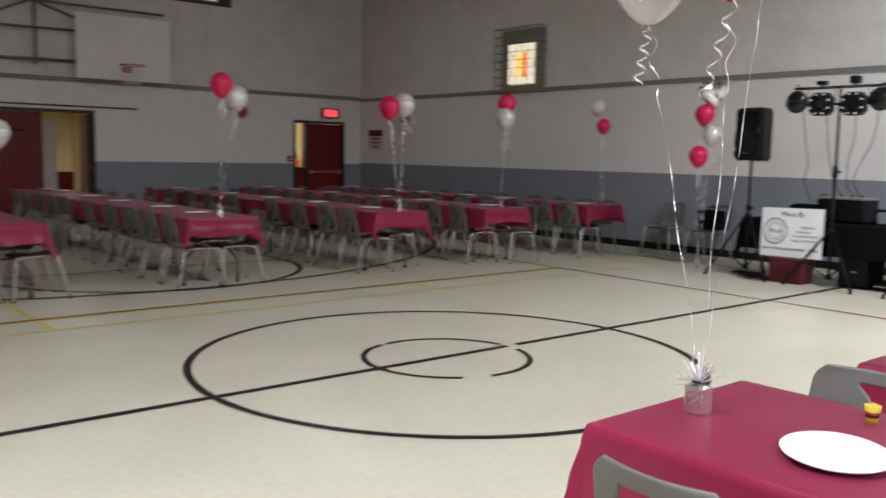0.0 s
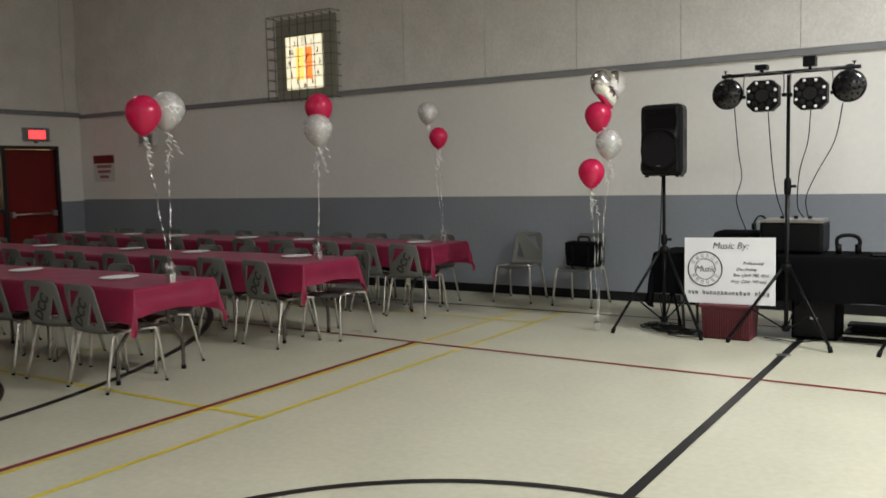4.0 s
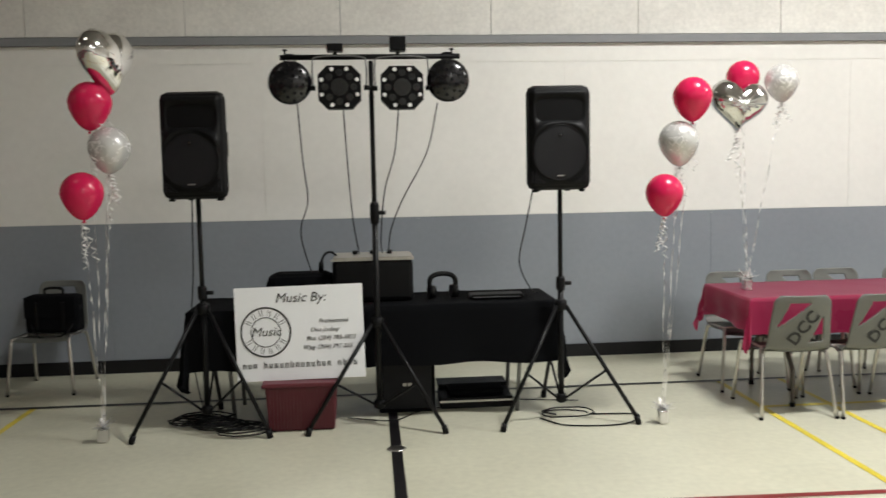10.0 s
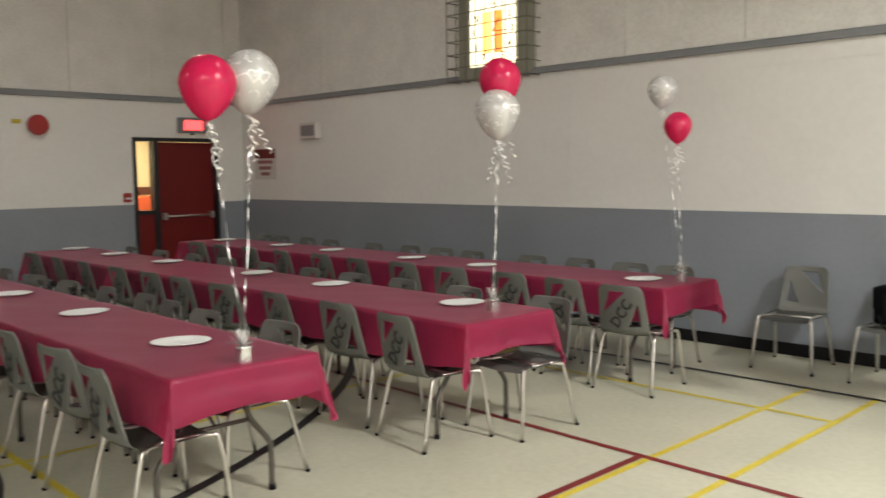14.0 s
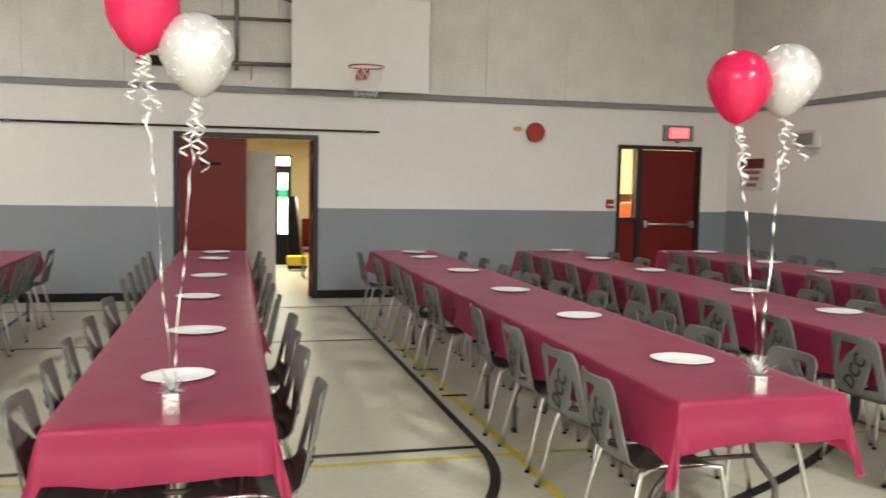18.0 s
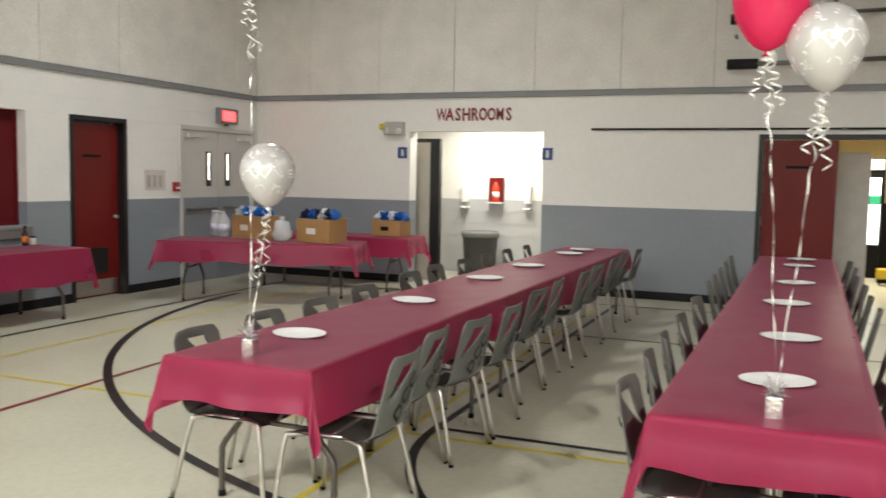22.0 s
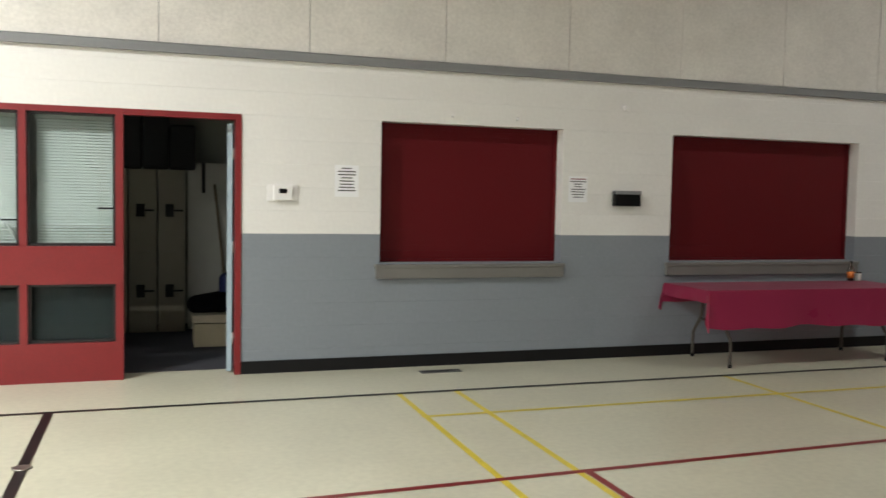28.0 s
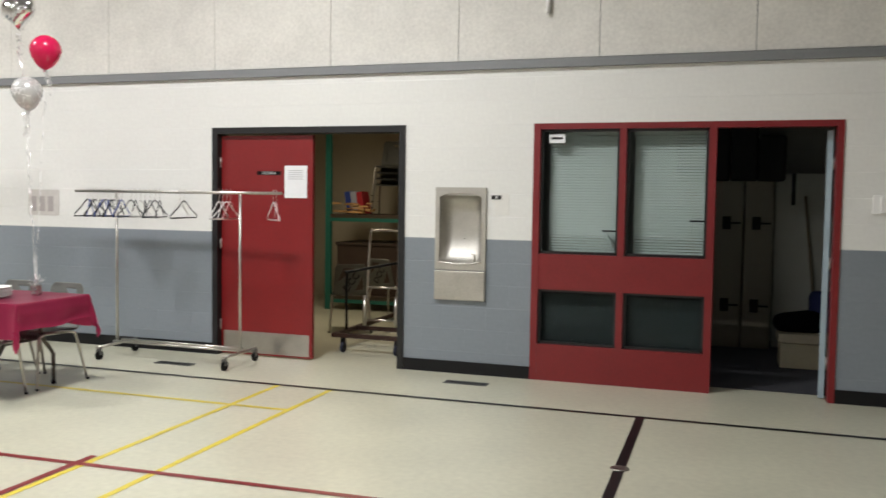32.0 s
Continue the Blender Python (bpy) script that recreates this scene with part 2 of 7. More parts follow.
def curve_pts(ctrl, n=16):
    """A smooth line through control points."""
    c = [Vector(p) for p in ctrl]
    c = [2 * c[0] - c[1]] + c + [2 * c[-1] - c[-2]]
    out = []
    for i in range(1, len(c) - 2):
        p0, p1, p2, p3 = c[i - 1:i + 3]
        for k in range(n):
            t = k / n
            out.append(0.5 * (2 * p1 + (p2 - p0) * t + (2 * p0 - 5 * p1 + 4 * p2 - p3) * t * t + (3 * p1 - p0 - 3 * p2 + p3) * t ** 3))
    out.append(c[-2])
    return out


def words(name, text, size, m, material, parent, depth=0.0008, shear=0.0, align="CENTER", bold=0.0):
    """Lettering in the built-in font, as a mesh; it stands upright facing -y before m is applied."""
    cu = bpy.data.curves.new(name, "FONT")
    cu.body, cu.size, cu.align_x, cu.align_y, cu.shear, cu.extrude, cu.offset = text, size, align, "CENTER", shear, depth, bold
    cu.resolution_u = 2
    tmp = bpy.data.objects.new(name, cu)
    me = bpy.data.meshes.new_from_object(tmp)
    bpy.data.objects.remove(tmp)
    me.materials.clear()
    me.materials.append(material)
    me.transform(m @ pose(0, 0, 0, 90))
    ob = new(name, me)
    ob.parent = parent
    return ob


# ---- structure ----
def wall_boxes(bm, axis, c0, c1, lo, hi, z0, z1, holes):
    """A wall slab between c0 and c1 across its thickness, from lo to hi along it, with holes (a, b, za, zb) left open."""
    cuts = sorted({lo, hi, *[h[0] for h in holes], *[h[1] for h in holes]})
    for a, b in zip(cuts, cuts[1:]):
        if a < lo - 1e-6 or b > hi + 1e-6:
            continue
        mid = (a + b) / 2
        zs = sorted((max(h[2], z0), min(h[3], z1)) for h in holes if h[0] < mid < h[1] and h[3] > z0 and h[2] < z1)
        z = z0
        for za, zb in zs + [(z1, z1)]:
            if za > z + 1e-6:
                if axis == "x":
                    box(bm, a, c0, z, b, c1, za)
                else:
                    box(bm, c0, a, z, c1, b, za)
            z = max(z, zb)
    return bm
WT = 0.24
W_HOLES = [(-5.09, -3.07, -0.01, TOP), (-0.27, 1.586, -0.01, TOPW), (5.94, 7.305, -0.01, TOPW), (2.12, 4.45, 4.46, 5.57)]
S_HOLES = [(2.242, 4.267, -0.01, TOP), (-1.406, 1.055, -0.01, TOP), (-4.43, -2.63, 0.96, TOP), (-7.99, -5.645, 0.96, TOP), (-9.55, -8.61, -0.01, TOP), (-12.36, -10.58, -0.01, TOP), (1.51, 1.90, 0.99, 1.605)]

floor = solid("floor", B(XW - 7.4, YS - 5.6, -0.15, XE + 0.5, YN + 0.5, 0), FLOOR_M, "pale sealed gym floor with scuffs", kind="structure")
ceiling = solid("ceiling", B(XW - 0.5, YS - 0.5, CEIL, XE + 0.5, YN + 0.5, CEIL + 0.2), CEIL_M, "grey painted hall ceiling", kind="structure")


def slab(axis, face, out, a, b, z0, z1, t0, t1, bev=0.0):
    """A box on a wall: from t0 to t1 behind its face (negative: in front), a to b along it."""
    if axis == "x":
        return B(a, face + out * t0, z0, b, face + out * t1, z1, bevel=bev)
    return B(face + out * t0, a, z0, face + out * t1, b, z1, bevel=bev)


def cut_spans(a, b, z0, z1, holes):
    """What is left of the strip a..b, z0..z1 beside the holes, as pieces."""
    left = [(a, b, z0, z1)]
    for ha, hb, hz0, hz1 in holes:
        nxt = []
        for p, q, u, v in left:
            if q <= ha or p >= hb or v <= hz0 or u >= hz1:
                nxt.append((p, q, u, v))
                continue
            if p < ha:
                nxt.append((p, ha, u, v))
            if q > hb:
                nxt.append((hb, q, u, v))
            m0, m1 = max(p, ha), min(q, hb)
            if u < hz0:
                nxt.append((m0, m1, u, hz0))
            if v > hz1:
                nxt.append((m0, m1, hz1, v))
        left = nxt
    return [s for s in left if s[1] - s[0] > 0.02 and s[3] - s[2] > 0.02]


def lined_wall(name, axis, face, out, lo, hi, holes, lower, dado, label, first, step, ledge=LEDGE, thick=0.075):
    """A hall wall: grey dado and white band in one core, fibre boards above a ledge, black base. out: the way the wall thickens."""
    w = thing(name, label, "wall", kind="structure")
    b = face + out * WT
    f0 = face + out * (0.004 if lower is not WHITE_B else 0.0025)
    part("dado_core", wall_boxes(bmesh.new(), axis, f0, b, lo, hi, 0, DADO, holes), dado, w)
    part("band_core", wall_boxes(bmesh.new(), axis, f0, b, lo, hi, DADO, ledge, holes), lower, w)
    part("upper_core", wall_boxes(bmesh.new(), axis, face + out * 0.02, b, lo, hi, ledge, CEIL, holes), LEDGE_M, w)
    a = first + step * math.floor((lo - first) / step)
    while a < hi:
        for p, q, z0, z1 in cut_spans(max(a, lo) + 0.003, min(a + step, hi) - 0.003, ledge + thick + 0.01, CEIL, holes):
            part("board", slab(axis, face, out, p, q, z0, z1, 0.002, 0.019), BOARD, w)
        a += step
    part("ledge", slab(axis, face, out, max(lo, -12.41), min(hi, 12.41), ledge, ledge + thick, -0.035, 0.01, 0.004), LEDGE_M, w, "grey painted ledge")
    for p, q, z0, z1 in cut_spans(max(lo, -12.44), min(hi, 12.44), 0.0, 0.11, holes):
        part("baseboard", slab(axis, face, out, p, q, 0, 0.11, -0.010, 0.003), BASE_M, w, "black rubber base")
    return w


def panels(w, axis, face, out, lo, hi, z0, z1, first, step, holes, material):
    a = first + step * math.floor((lo - first) / step)
    while a < hi:
        for p, q, u, v in cut_spans(max(a, lo) + 0.0015, min(a + step, hi) - 0.0015, z0, z1, holes):
            part("panel", slab(axis, face, out, p, q, u, v, 0.0, 0.003), material, w)
        a += step


wall_n = lined_wall("wall_north", "x", YN, 1, XW - WT, XE + WT, [], WHITE, GREY, "white panelled hall wall over a grey dado", -0.32, 1.255, 2.682, 0.065)
panels(wall_n, "x", YN, 1, XW, XE, 0.0, 1.246, 0.29, 2.55, [], GREY)
panels(wall_n, "x", YN, 1, XW, XE, 1.248, 2.53, -0.98, 2.53, [], WHITE)
panels(wall_n, "x", YN, 1, XW, XE, 2.533, 2.682, -0.945, 24.0, [], WHITE)
wall_w = lined_wall("wall_west", "y", XW, -1, YS, YN, W_HOLES, WHITE, GREY, "white hall wall over a grey dado with door openings", -3.23, 1.19, 2.708)
panels(wall_w, "y", XW, -1, YS, YN, 0.0, DADO - 0.001, -2.9, 30.0, W_HOLES, GREY)
panels(wall_w, "y", XW, -1, YS, YN, DADO + 0.001, 2.708, -2.9, 30.0, W_HOLES, WHITE)
wall_s = lined_wall("wall_south", "x", YS, -1, XW - WT, XE + WT, S_HOLES, WHITE_B, GREY_B, "painted white block wall over a grey dado with hatches and doors", -0.735, 1.245, 2.708)
lined_wall("wall_east", "y", XE, 1, YS, YN, [], WHITE, GREY, "plain white hall wall over a grey dado", 0.0, 1.22)


def flat_ring(bm, cx, cy, r0, r1, a0, a1, z, n=64):
    vs = []
    for i in range(n + 1):
        a = radians(a0 + (a1 - a0) * i / n)
        vs.append([bm.verts.new((cx + r * math.cos(a), cy + r * math.sin(a), z)) for r in (r0, r1)])
    for p, q in zip(vs, vs[1:]):
        bm.faces.new((p[0], p[1], q[1], q[0]))
    return bm


def court_line(x0, y0, x1, y1, material, label, z, w=0.05):
    d = Vector((x1 - x0, y1 - y0, 0)).normalized()
    s = Vector((-d.y, d.x, 0)) * w / 2
    bm = bmesh.new()
    a, b = Vector((x0, y0, z)), Vector((x1, y1, z))
    bm.faces.new([bm.verts.new(p) for p in (a - s, b - s, b + s, a + s)])
    return solid("floor_line", bm, material, label, "floor line", "structure")


K, R, Y = "black painted line on the gym floor", "red painted line on the gym floor", "yellow painted line on the gym floor"
for sx in (-1, 1):
    for x in (2.985, 2.505):
        court_line(sx * x - 0.03, -6.70, sx * x - 0.03, 6.70, LINE_YELLOW, Y, 0.002, 0.045)
    court_line(sx * 3.04 - 0.03, -4.55, sx * 3.04 - 0.03, 4.55, LINE_RED, R, 0.0035)
for sy in (-1, 1):
    for y in (5.97, 2.02):
        court_line(-11.4, sy * y, -2.505, sy * y, LINE_YELLOW, Y, 0.0025, 0.045)
    court_line(2.49, sy * 5.97, 9.0, sy * 5.97, LINE_YELLOW, Y, 0.0025, 0.045)
    court_line(-9, sy * 4.718, 9, sy * 4.232, LINE_RED, R, 0.003)
    court_line(-11.7, sy * 6.71, 11.7, sy * 6.71, LINE_BLACK, K, 0.004)
    court_line(-11.65, sy * 1.86, -5.75, sy * 1.86, LINE_BLACK, K, 0.004)
for x in (-5.58,):
    court_line(x, -6.7, x, 6.7, LINE_YELLOW, Y, 0.002, 0.045)
for x in (-5.75, -9.35):
    court_line(x, -1.86, x, 1.86, LINE_BLACK, K, 0.0045)
for y in (2.03, -2.03):
    for x in (-7.0, -7.9, -8.8):
        court_line(x, y - 0.10, x, y + 0.10, LINE_BLACK, K, 0.0045)
court_line(-11.65, -6.7, -11.65, 6.7, LINE_BLACK, K, 0.0045)
court_line(0, -6.7, 0, 0.62, LINE_BLACK, K, 0.0045, 0.062)
court_line(0, 0.72, 0, 6.7, LINE_BLACK, K, 0.0045, 0.062)
solid("floor_circle", flat_ring(bmesh.new(), 0, 0, 1.803, 1.857, 0, 360, 0.005, 96), LINE_BLACK, K, "floor line", "structure")
for a0, a1 in ((96, 190), (196, 330), (350, 438)):
    solid("floor_circle", flat_ring(bmesh.new(), 0, 0, 0.589, 0.631, a0, a1, 0.005), LINE_BLACK, K, "floor line", "structure")
solid("floor_arc", flat_ring(bmesh.new(), -5.75, 0, 1.83, 1.89, -92, 92, 0.005), LINE_BLACK, K, "floor line", "structure")
solid("floor_arc", flat_ring(bmesh.new(), -10.5, 0, 6.515, 6.585, -88, 88, 0.0055, 120), LINE_BLACK, K, "floor line", "structure")
for sy, x in ((1, 0.0), (-1, 0.0)):
    plate = thing("floor_socket", "round steel net socket cover set in the floor", "floor socket", kind="structure", m=pose(x, sy * 5.42, 0.004))
    part("cover", lathe(bmesh.new(), [(0.055, 0), (0.055, 0.003), (0.045, 0.005)], 20), STEEL, plate)


# ---- tables, cloths and chairs ----
TW, TL, TH = 0.76, 2.44, 0.74
LEG_M = mat("brown_grey_steel", (0.10, 0.088, 0.075), 0.45, 0.5, vary=0.15, scale=20)


def make_table():
    t = thing("folding_table", "long folding table with bent brown steel legs under a cloth", "table", "rows of banquet tables")
    part("tabletop", B(-TL / 2, -TW / 2, TH - 0.035, TL / 2, TW / 2, TH, bevel=0.008), BLACK, t)
    for s in (-1, 1):
        x = s * (TL / 2 - 0.30)
        for q in (-1, 1):
            u = curve_pts([(x, q * 0.17, TH - 0.04), (x, q * 0.175, 0.50), (x, q * 0.20, 0.40), (x, q * 0.30, 0.27), (x, q * 0.315, 0.20), (x, q * 0.315, 0.02)], 5)
            leg = part("leg", T(u, 0.0155), LEG_M, t)
            part("foot_cap", T([(x, q * 0.315, 0.0), (x, q * 0.315, 0.03)], 0.019, 10), BLACK, leg)
        part("crossbar", T([(x, -0.20, 0.40), (x, 0.20, 0.40)], 0.012), LEG_M, t)
        part("top_bar", T([(x, -0.30, TH - 0.05), (x, 0.30, TH - 0.05)], 0.012), LEG_M, t)
        part("brace", T([(x, 0, 0.40), (x - s * 0.42, 0, TH - 0.04)], 0.009), LEG_M, t)
    return t


def make_cloth(drop=0.27, seed=0, ends=(1, 1), w=TW, length=TL, corner=0.22, drops=None):
    """A thin sheet over a table: flat on top, hanging in soft folds at the sides, with longer corners."""
    rnd = random.Random(seed)
    ph = [rnd.uniform(0, 6.28) for _ in range(8)]
    bm = bmesh.new()
    sides = drops or (drop, drop, drop, drop)
    def axis(half, a, b, da, db):
        inner = [-half + 2 * half * i / 24 for i in range(25)]
        f = (0.045, 0.15, 0.33, 0.52, 0.76, 1.0)
        return ([-half - k * da for k in reversed(f)] if a else []) + inner + ([half + k * db for k in f] if b else [])
    us, vs_ = axis(length / 2, ends[0], ends[1], sides[0], sides[1]), axis(w / 2, 1, 1, sides[2], sides[3])
    grid = []
    for u in us:
        row = []
        for v in vs_:
            du, dv = max(0, abs(u) - length / 2), max(0, abs(v) - w / 2)
            su, sv = (1 if u > 0 else -1), (1 if v > 0 else -1)
            x, y, z = max(-length / 2, min(length / 2, u)), max(-w / 2, min(w / 2, v)), 0.004
            d = math.hypot(du, dv)
            if du and dv:
                reach = max(du / sides[1 if u > 0 else 0], dv / sides[3 if v > 0 else 2])
                fold = math.sin(2 * math.atan2(dv, du))
                d = reach * ((sides[1 if u > 0 else 0] * du + sides[3 if v > 0 else 2] * dv) / (du + dv) + 0.13 * fold)
            wave = 0.5 + 0.5 * math.sin(x * 9 + ph[0] + (y * 15 if du else 0)) * math.sin(x * 2.3 + ph[1] + y * 6)
            if d > 0:
                run = y if du and not dv else x
                hem = 1 + (0.06 * math.sin(run * 4.3 + ph[5]) + 0.05 * math.sin(run * 10.7 + ph[6])) * min(1, corner * 4) if not (du and dv) else 1.0 + 0.03 * math.sin(7 * math.atan2(dv, du) + ph[7])
                z -= max(0, d - 0.008) * hem
                if dv and not du:
                    for end, hang in ((-1, ends[0]), (1, ends[1])):
                        if not hang:
                            wave += 1.3 * math.exp(-((x - end * length / 2) / 0.13) ** 2)
                k = 0.008 + 0.17 * d * wave + (0.012 * math.sin(d * 42 + ph[4]) * min(1, d * 8) if du else 0)
                if du and dv:
                    phi = math.atan2(dv, du)
                    k = 0.01 + corner * d * fold + 0.10 * d * math.sin(6 * phi) + 0.03 * d
                    x += su * k * (0.35 + 0.65 * du / math.hypot(du, dv))
                    y += sv * k * (0.35 + 0.65 * dv / math.hypot(du, dv))
                elif du:
                    x += su * k
                else:
                    y += sv * k
            else:
                z += 0.0022 * math.sin(x * 11 + ph[2]) * math.sin(y * 13 + ph[3]) + 0.0015 * math.sin(x * 29 + ph[5])
            row.append(bm.verts.new((x, y, z)))
        grid.append(row)
    for a, b in zip(grid, grid[1:]):
        for i in range(len(a) - 1):
            f = bm.faces.new((a[i], b[i], b[i + 1], a[i + 1]))
            f.smooth = True
    return bm


def make_chair():
    """Stacking chair: moulded grey shell with two slanted slots in the back, on a chrome tube frame. It faces +y."""
    c = thing("stacking_chair", "grey moulded plastic stacking chair with chrome legs", "chair", "chairs at the banquet tables")
    bm = bmesh.new()
    n, grid = 14, []
    for j in range(13):
        s = j / 12
        hw = 0.205 + 0.02 * math.sin(s * 3.1)
        row = []
        for i in range(n + 1):
            a = i / n * 2 - 1
            x = a * hw
            y = 0.23 - 0.43 * s
            z = 0.44 - 0.012 * math.sin(s * 3.14) - 0.014 * (1 - a * a) - (0.03 * (1 - s * 6) ** 2 if s < 0.167 else 0)
            row.append(bm.verts.new((x, y, z)))
        grid.append(row)
    for a, b in zip(grid, grid[1:]):
        for i in range(n):
            bm.faces.new((a[i], a[i + 1], b[i + 1], b[i]))
    bmesh.ops.solidify(bm, geom=bm.faces[:], thickness=0.007)
    part("seat", bm, SHELL, c, smooth=True)
    bm = bmesh.new()
    nx, nz, pts = 36, 38, {}
    def back(a, s):
        hw = 0.208 - 0.03 * s - (0.09 * max(0, s - 0.86) ** 2 * 20 if s > 0.86 else 0)
        x = a * hw
        y = -0.20 - 0.035 * math.sin(min(1, s * 9) * 1.57) - 0.085 * s + 0.03 * a * a
        z = 0.43 + 0.375 * s
        return x, y, z
    slots = (((-0.80, 0.42), (-0.46, 0.87), (0.26, 0.87)), ((0.70, 0.64), (0.74, 0.20), (0.28, 0.17)))
    def snap(a, s):
        """Draws a grid point onto a slot's edge when it lies close by, so that the slots have clean edges."""
        best = (0.036, a, s)
        for poly in slots:
            for (a0, s0), (a1, s1) in zip(poly, poly[1:] + poly[:1]):
                t = max(0, min(1, ((a - a0) * (a1 - a0) * 0.04 + (s - s0) * (s1 - s0) * 0.14) / ((a1 - a0) ** 2 * 0.04 + (s1 - s0) ** 2 * 0.14)))
                q = (a0 + t * (a1 - a0), s0 + t * (s1 - s0))
                d = math.hypot((q[0] - a) * 0.55, q[1] - s)
                if d < best[0] * 0.5:
                    best = (d * 2, *q)
        return best[1:]
    def inside(a, s):
        for poly in slots:
            c = [(x1 - x0) * (s - y0) - (y1 - y0) * (a - x0) for (x0, y0), (x1, y1) in zip(poly, poly[1:] + poly[:1])]
            if all(v < 0 for v in c) or all(v > 0 for v in c):
                return True
        return False
    flat = {(i, j): snap(i / nx * 2 - 1, j / nz) for j in range(nz + 1) for i in range(nx + 1)}
    for key, (a, s) in flat.items():
        pts[key] = bm.verts.new(back(a, s))
    for j in range(nz):
        for i in range(nx):
            quad = [flat[k] for k in ((i, j), (i + 1, j), (i + 1, j + 1), (i, j + 1))]
            if inside(sum(q[0] for q in quad) / 4, sum(q[1] for q in quad) / 4):
                continue
            bm.faces.new((pts[i, j], pts[i + 1, j], pts[i + 1, j + 1], pts[i, j + 1]))
    bmesh.ops.delete(bm, geom=[v for v in bm.verts if not v.link_faces], context="VERTS")
    ext = bmesh.ops.extrude_face_region(bm, geom=bm.faces[:], use_keep_orig=True)
    bmesh.ops.translate(bm, vec=(0, 0.007, 0), verts=[g for g in ext["geom"] if isinstance(g, bmesh.types.BMVert)])
    bmesh.ops.recalc_face_normals(bm, faces=bm.faces[:])
    part("backrest", bm, SHELL, c, smooth=True)
    for s in (-1, 1):
        x = s * 0.20
        part("leg", T(curve_pts([(s * 0.17, 0.10, 0.425), (x, 0.19, 0.42), (x + s * 0.015, 0.225, 0.38), (x + s * 0.045, 0.27, 0.012)], 4), 0.0122), CHROME, c)
        part("leg", T(curve_pts([(s * 0.17, -0.05, 0.425), (x, -0.13, 0.415), (x + s * 0.012, -0.165, 0.37), (x + s * 0.04, -0.25, 0.012)], 4), 0.0122), CHROME, c)
        part("side_rail", T([(s * 0.17, -0.06, 0.424), (s * 0.17, 0.11, 0.424)], 0.0122), CHROME, c)
        for y in (0.271, -0.252):
            part("foot_cap", lathe(bmesh.new(), [(0.012, 0), (0.0145, 0.012), (0.013, 0.016)], 10, x + s * 0.044, y), BLACK, c)
    part("crossbar", T([(-0.17, 0.02, 0.42), (0.17, 0.02, 0.42)], 0.009), CHROME, c)
    return c


def add_stencil(c):
    """Black stencilled letters that run up the back between the slots."""
    m = pose(0.010, -0.2745, 0.592, 12.8, 0, 0) @ pose(0, 0, 0, 0, -55, 0)
    words("stencil", "DCC", 0.115, m, INK, c, 0.0006, bold=0.003)


table0 = make_table()
chair0 = make_chair()
add_stencil(chair0)
used = {"t": False, "c": False}


def put_copy(ob, key, m):
    if not used[key]:
        used[key] = True
        ob.matrix_basis = m
        return ob
    return copy_thing(ob, m)


RND = random.Random(5)


def cloth(x, y, seed, ends, rz=0.0, drop=0.27, w=TW, length=TL, lift=0.0, drops=None, corner=0.22):
    cl = solid("tablecloth", make_cloth(drop, seed, ends, w, length, corner, drops), CLOTH, "maroon pink plastic tablecloth draped over a folding table", "tablecloth", group="banquet tablecloths")
    cl.matrix_basis = pose(x, y, TH + 0.001 + lift, 0, 0, rz)
    return cl


def table_row(x_end, y, way, count, seed, angle=0.0, spots=(0.42, 0.965, 1.51, 2.055), sides=(-1, 1), spots_n=None):
    """Tables end to end from x_end in the direction way (+1 or -1), each with its own cloth, and chairs tucked in on both sides."""
    d = Vector((way * math.cos(radians(angle)), way * math.sin(radians(angle)), 0))
    s = Vector((-d.y, d.x, 0)) * way
    for k in range(count):
        c = Vector((x_end, y, 0)) + d * (TL / 2 + k * TL)
        put_copy(table0, "t", pose(c.x, c.y, 0, 0, 0, angle))
        e = (k == count - 1, k == 0) if way < 0 else (k == 0, k == count - 1)
        side = 0.25 + 0.03 * RND.random()
        cloth(c.x, c.y, seed + k, e, angle, length=TL + (0.0 if count == 1 else 0.05), lift=0.005 * (count - k), corner=0.20, drops=(0.205, 0.205, side, side))
    for side in sides:
        for k in range(count):
            for o_ in (spots_n if spots_n and side > 0 else spots):
                c = Vector((x_end, y, 0)) + d * (o_ + k * TL + RND.uniform(-0.06, 0.06)) + s * side * (0.36 + RND.uniform(-0.03, 0.04))
                put_copy(chair0, "c", pose(c.x, c.y, 0, 0, 0, (180 if side > 0 else 0) + angle + RND.uniform(-6, 6)))


def chairs_at(side, row, *spots):
    """Chairs on one side of a table row: side +1 stands north of it. spots: where the top of each backrest is."""
    for x, y in spots:
        y = row + side * max(0.565, side * (y - row))
        put_copy(chair0, "c", pose(x + RND.uniform(-0.02, 0.02), y - side * 0.315, 0, 0, 0, (180 if side > 0 else 0) + RND.uniform(-7, 7)))


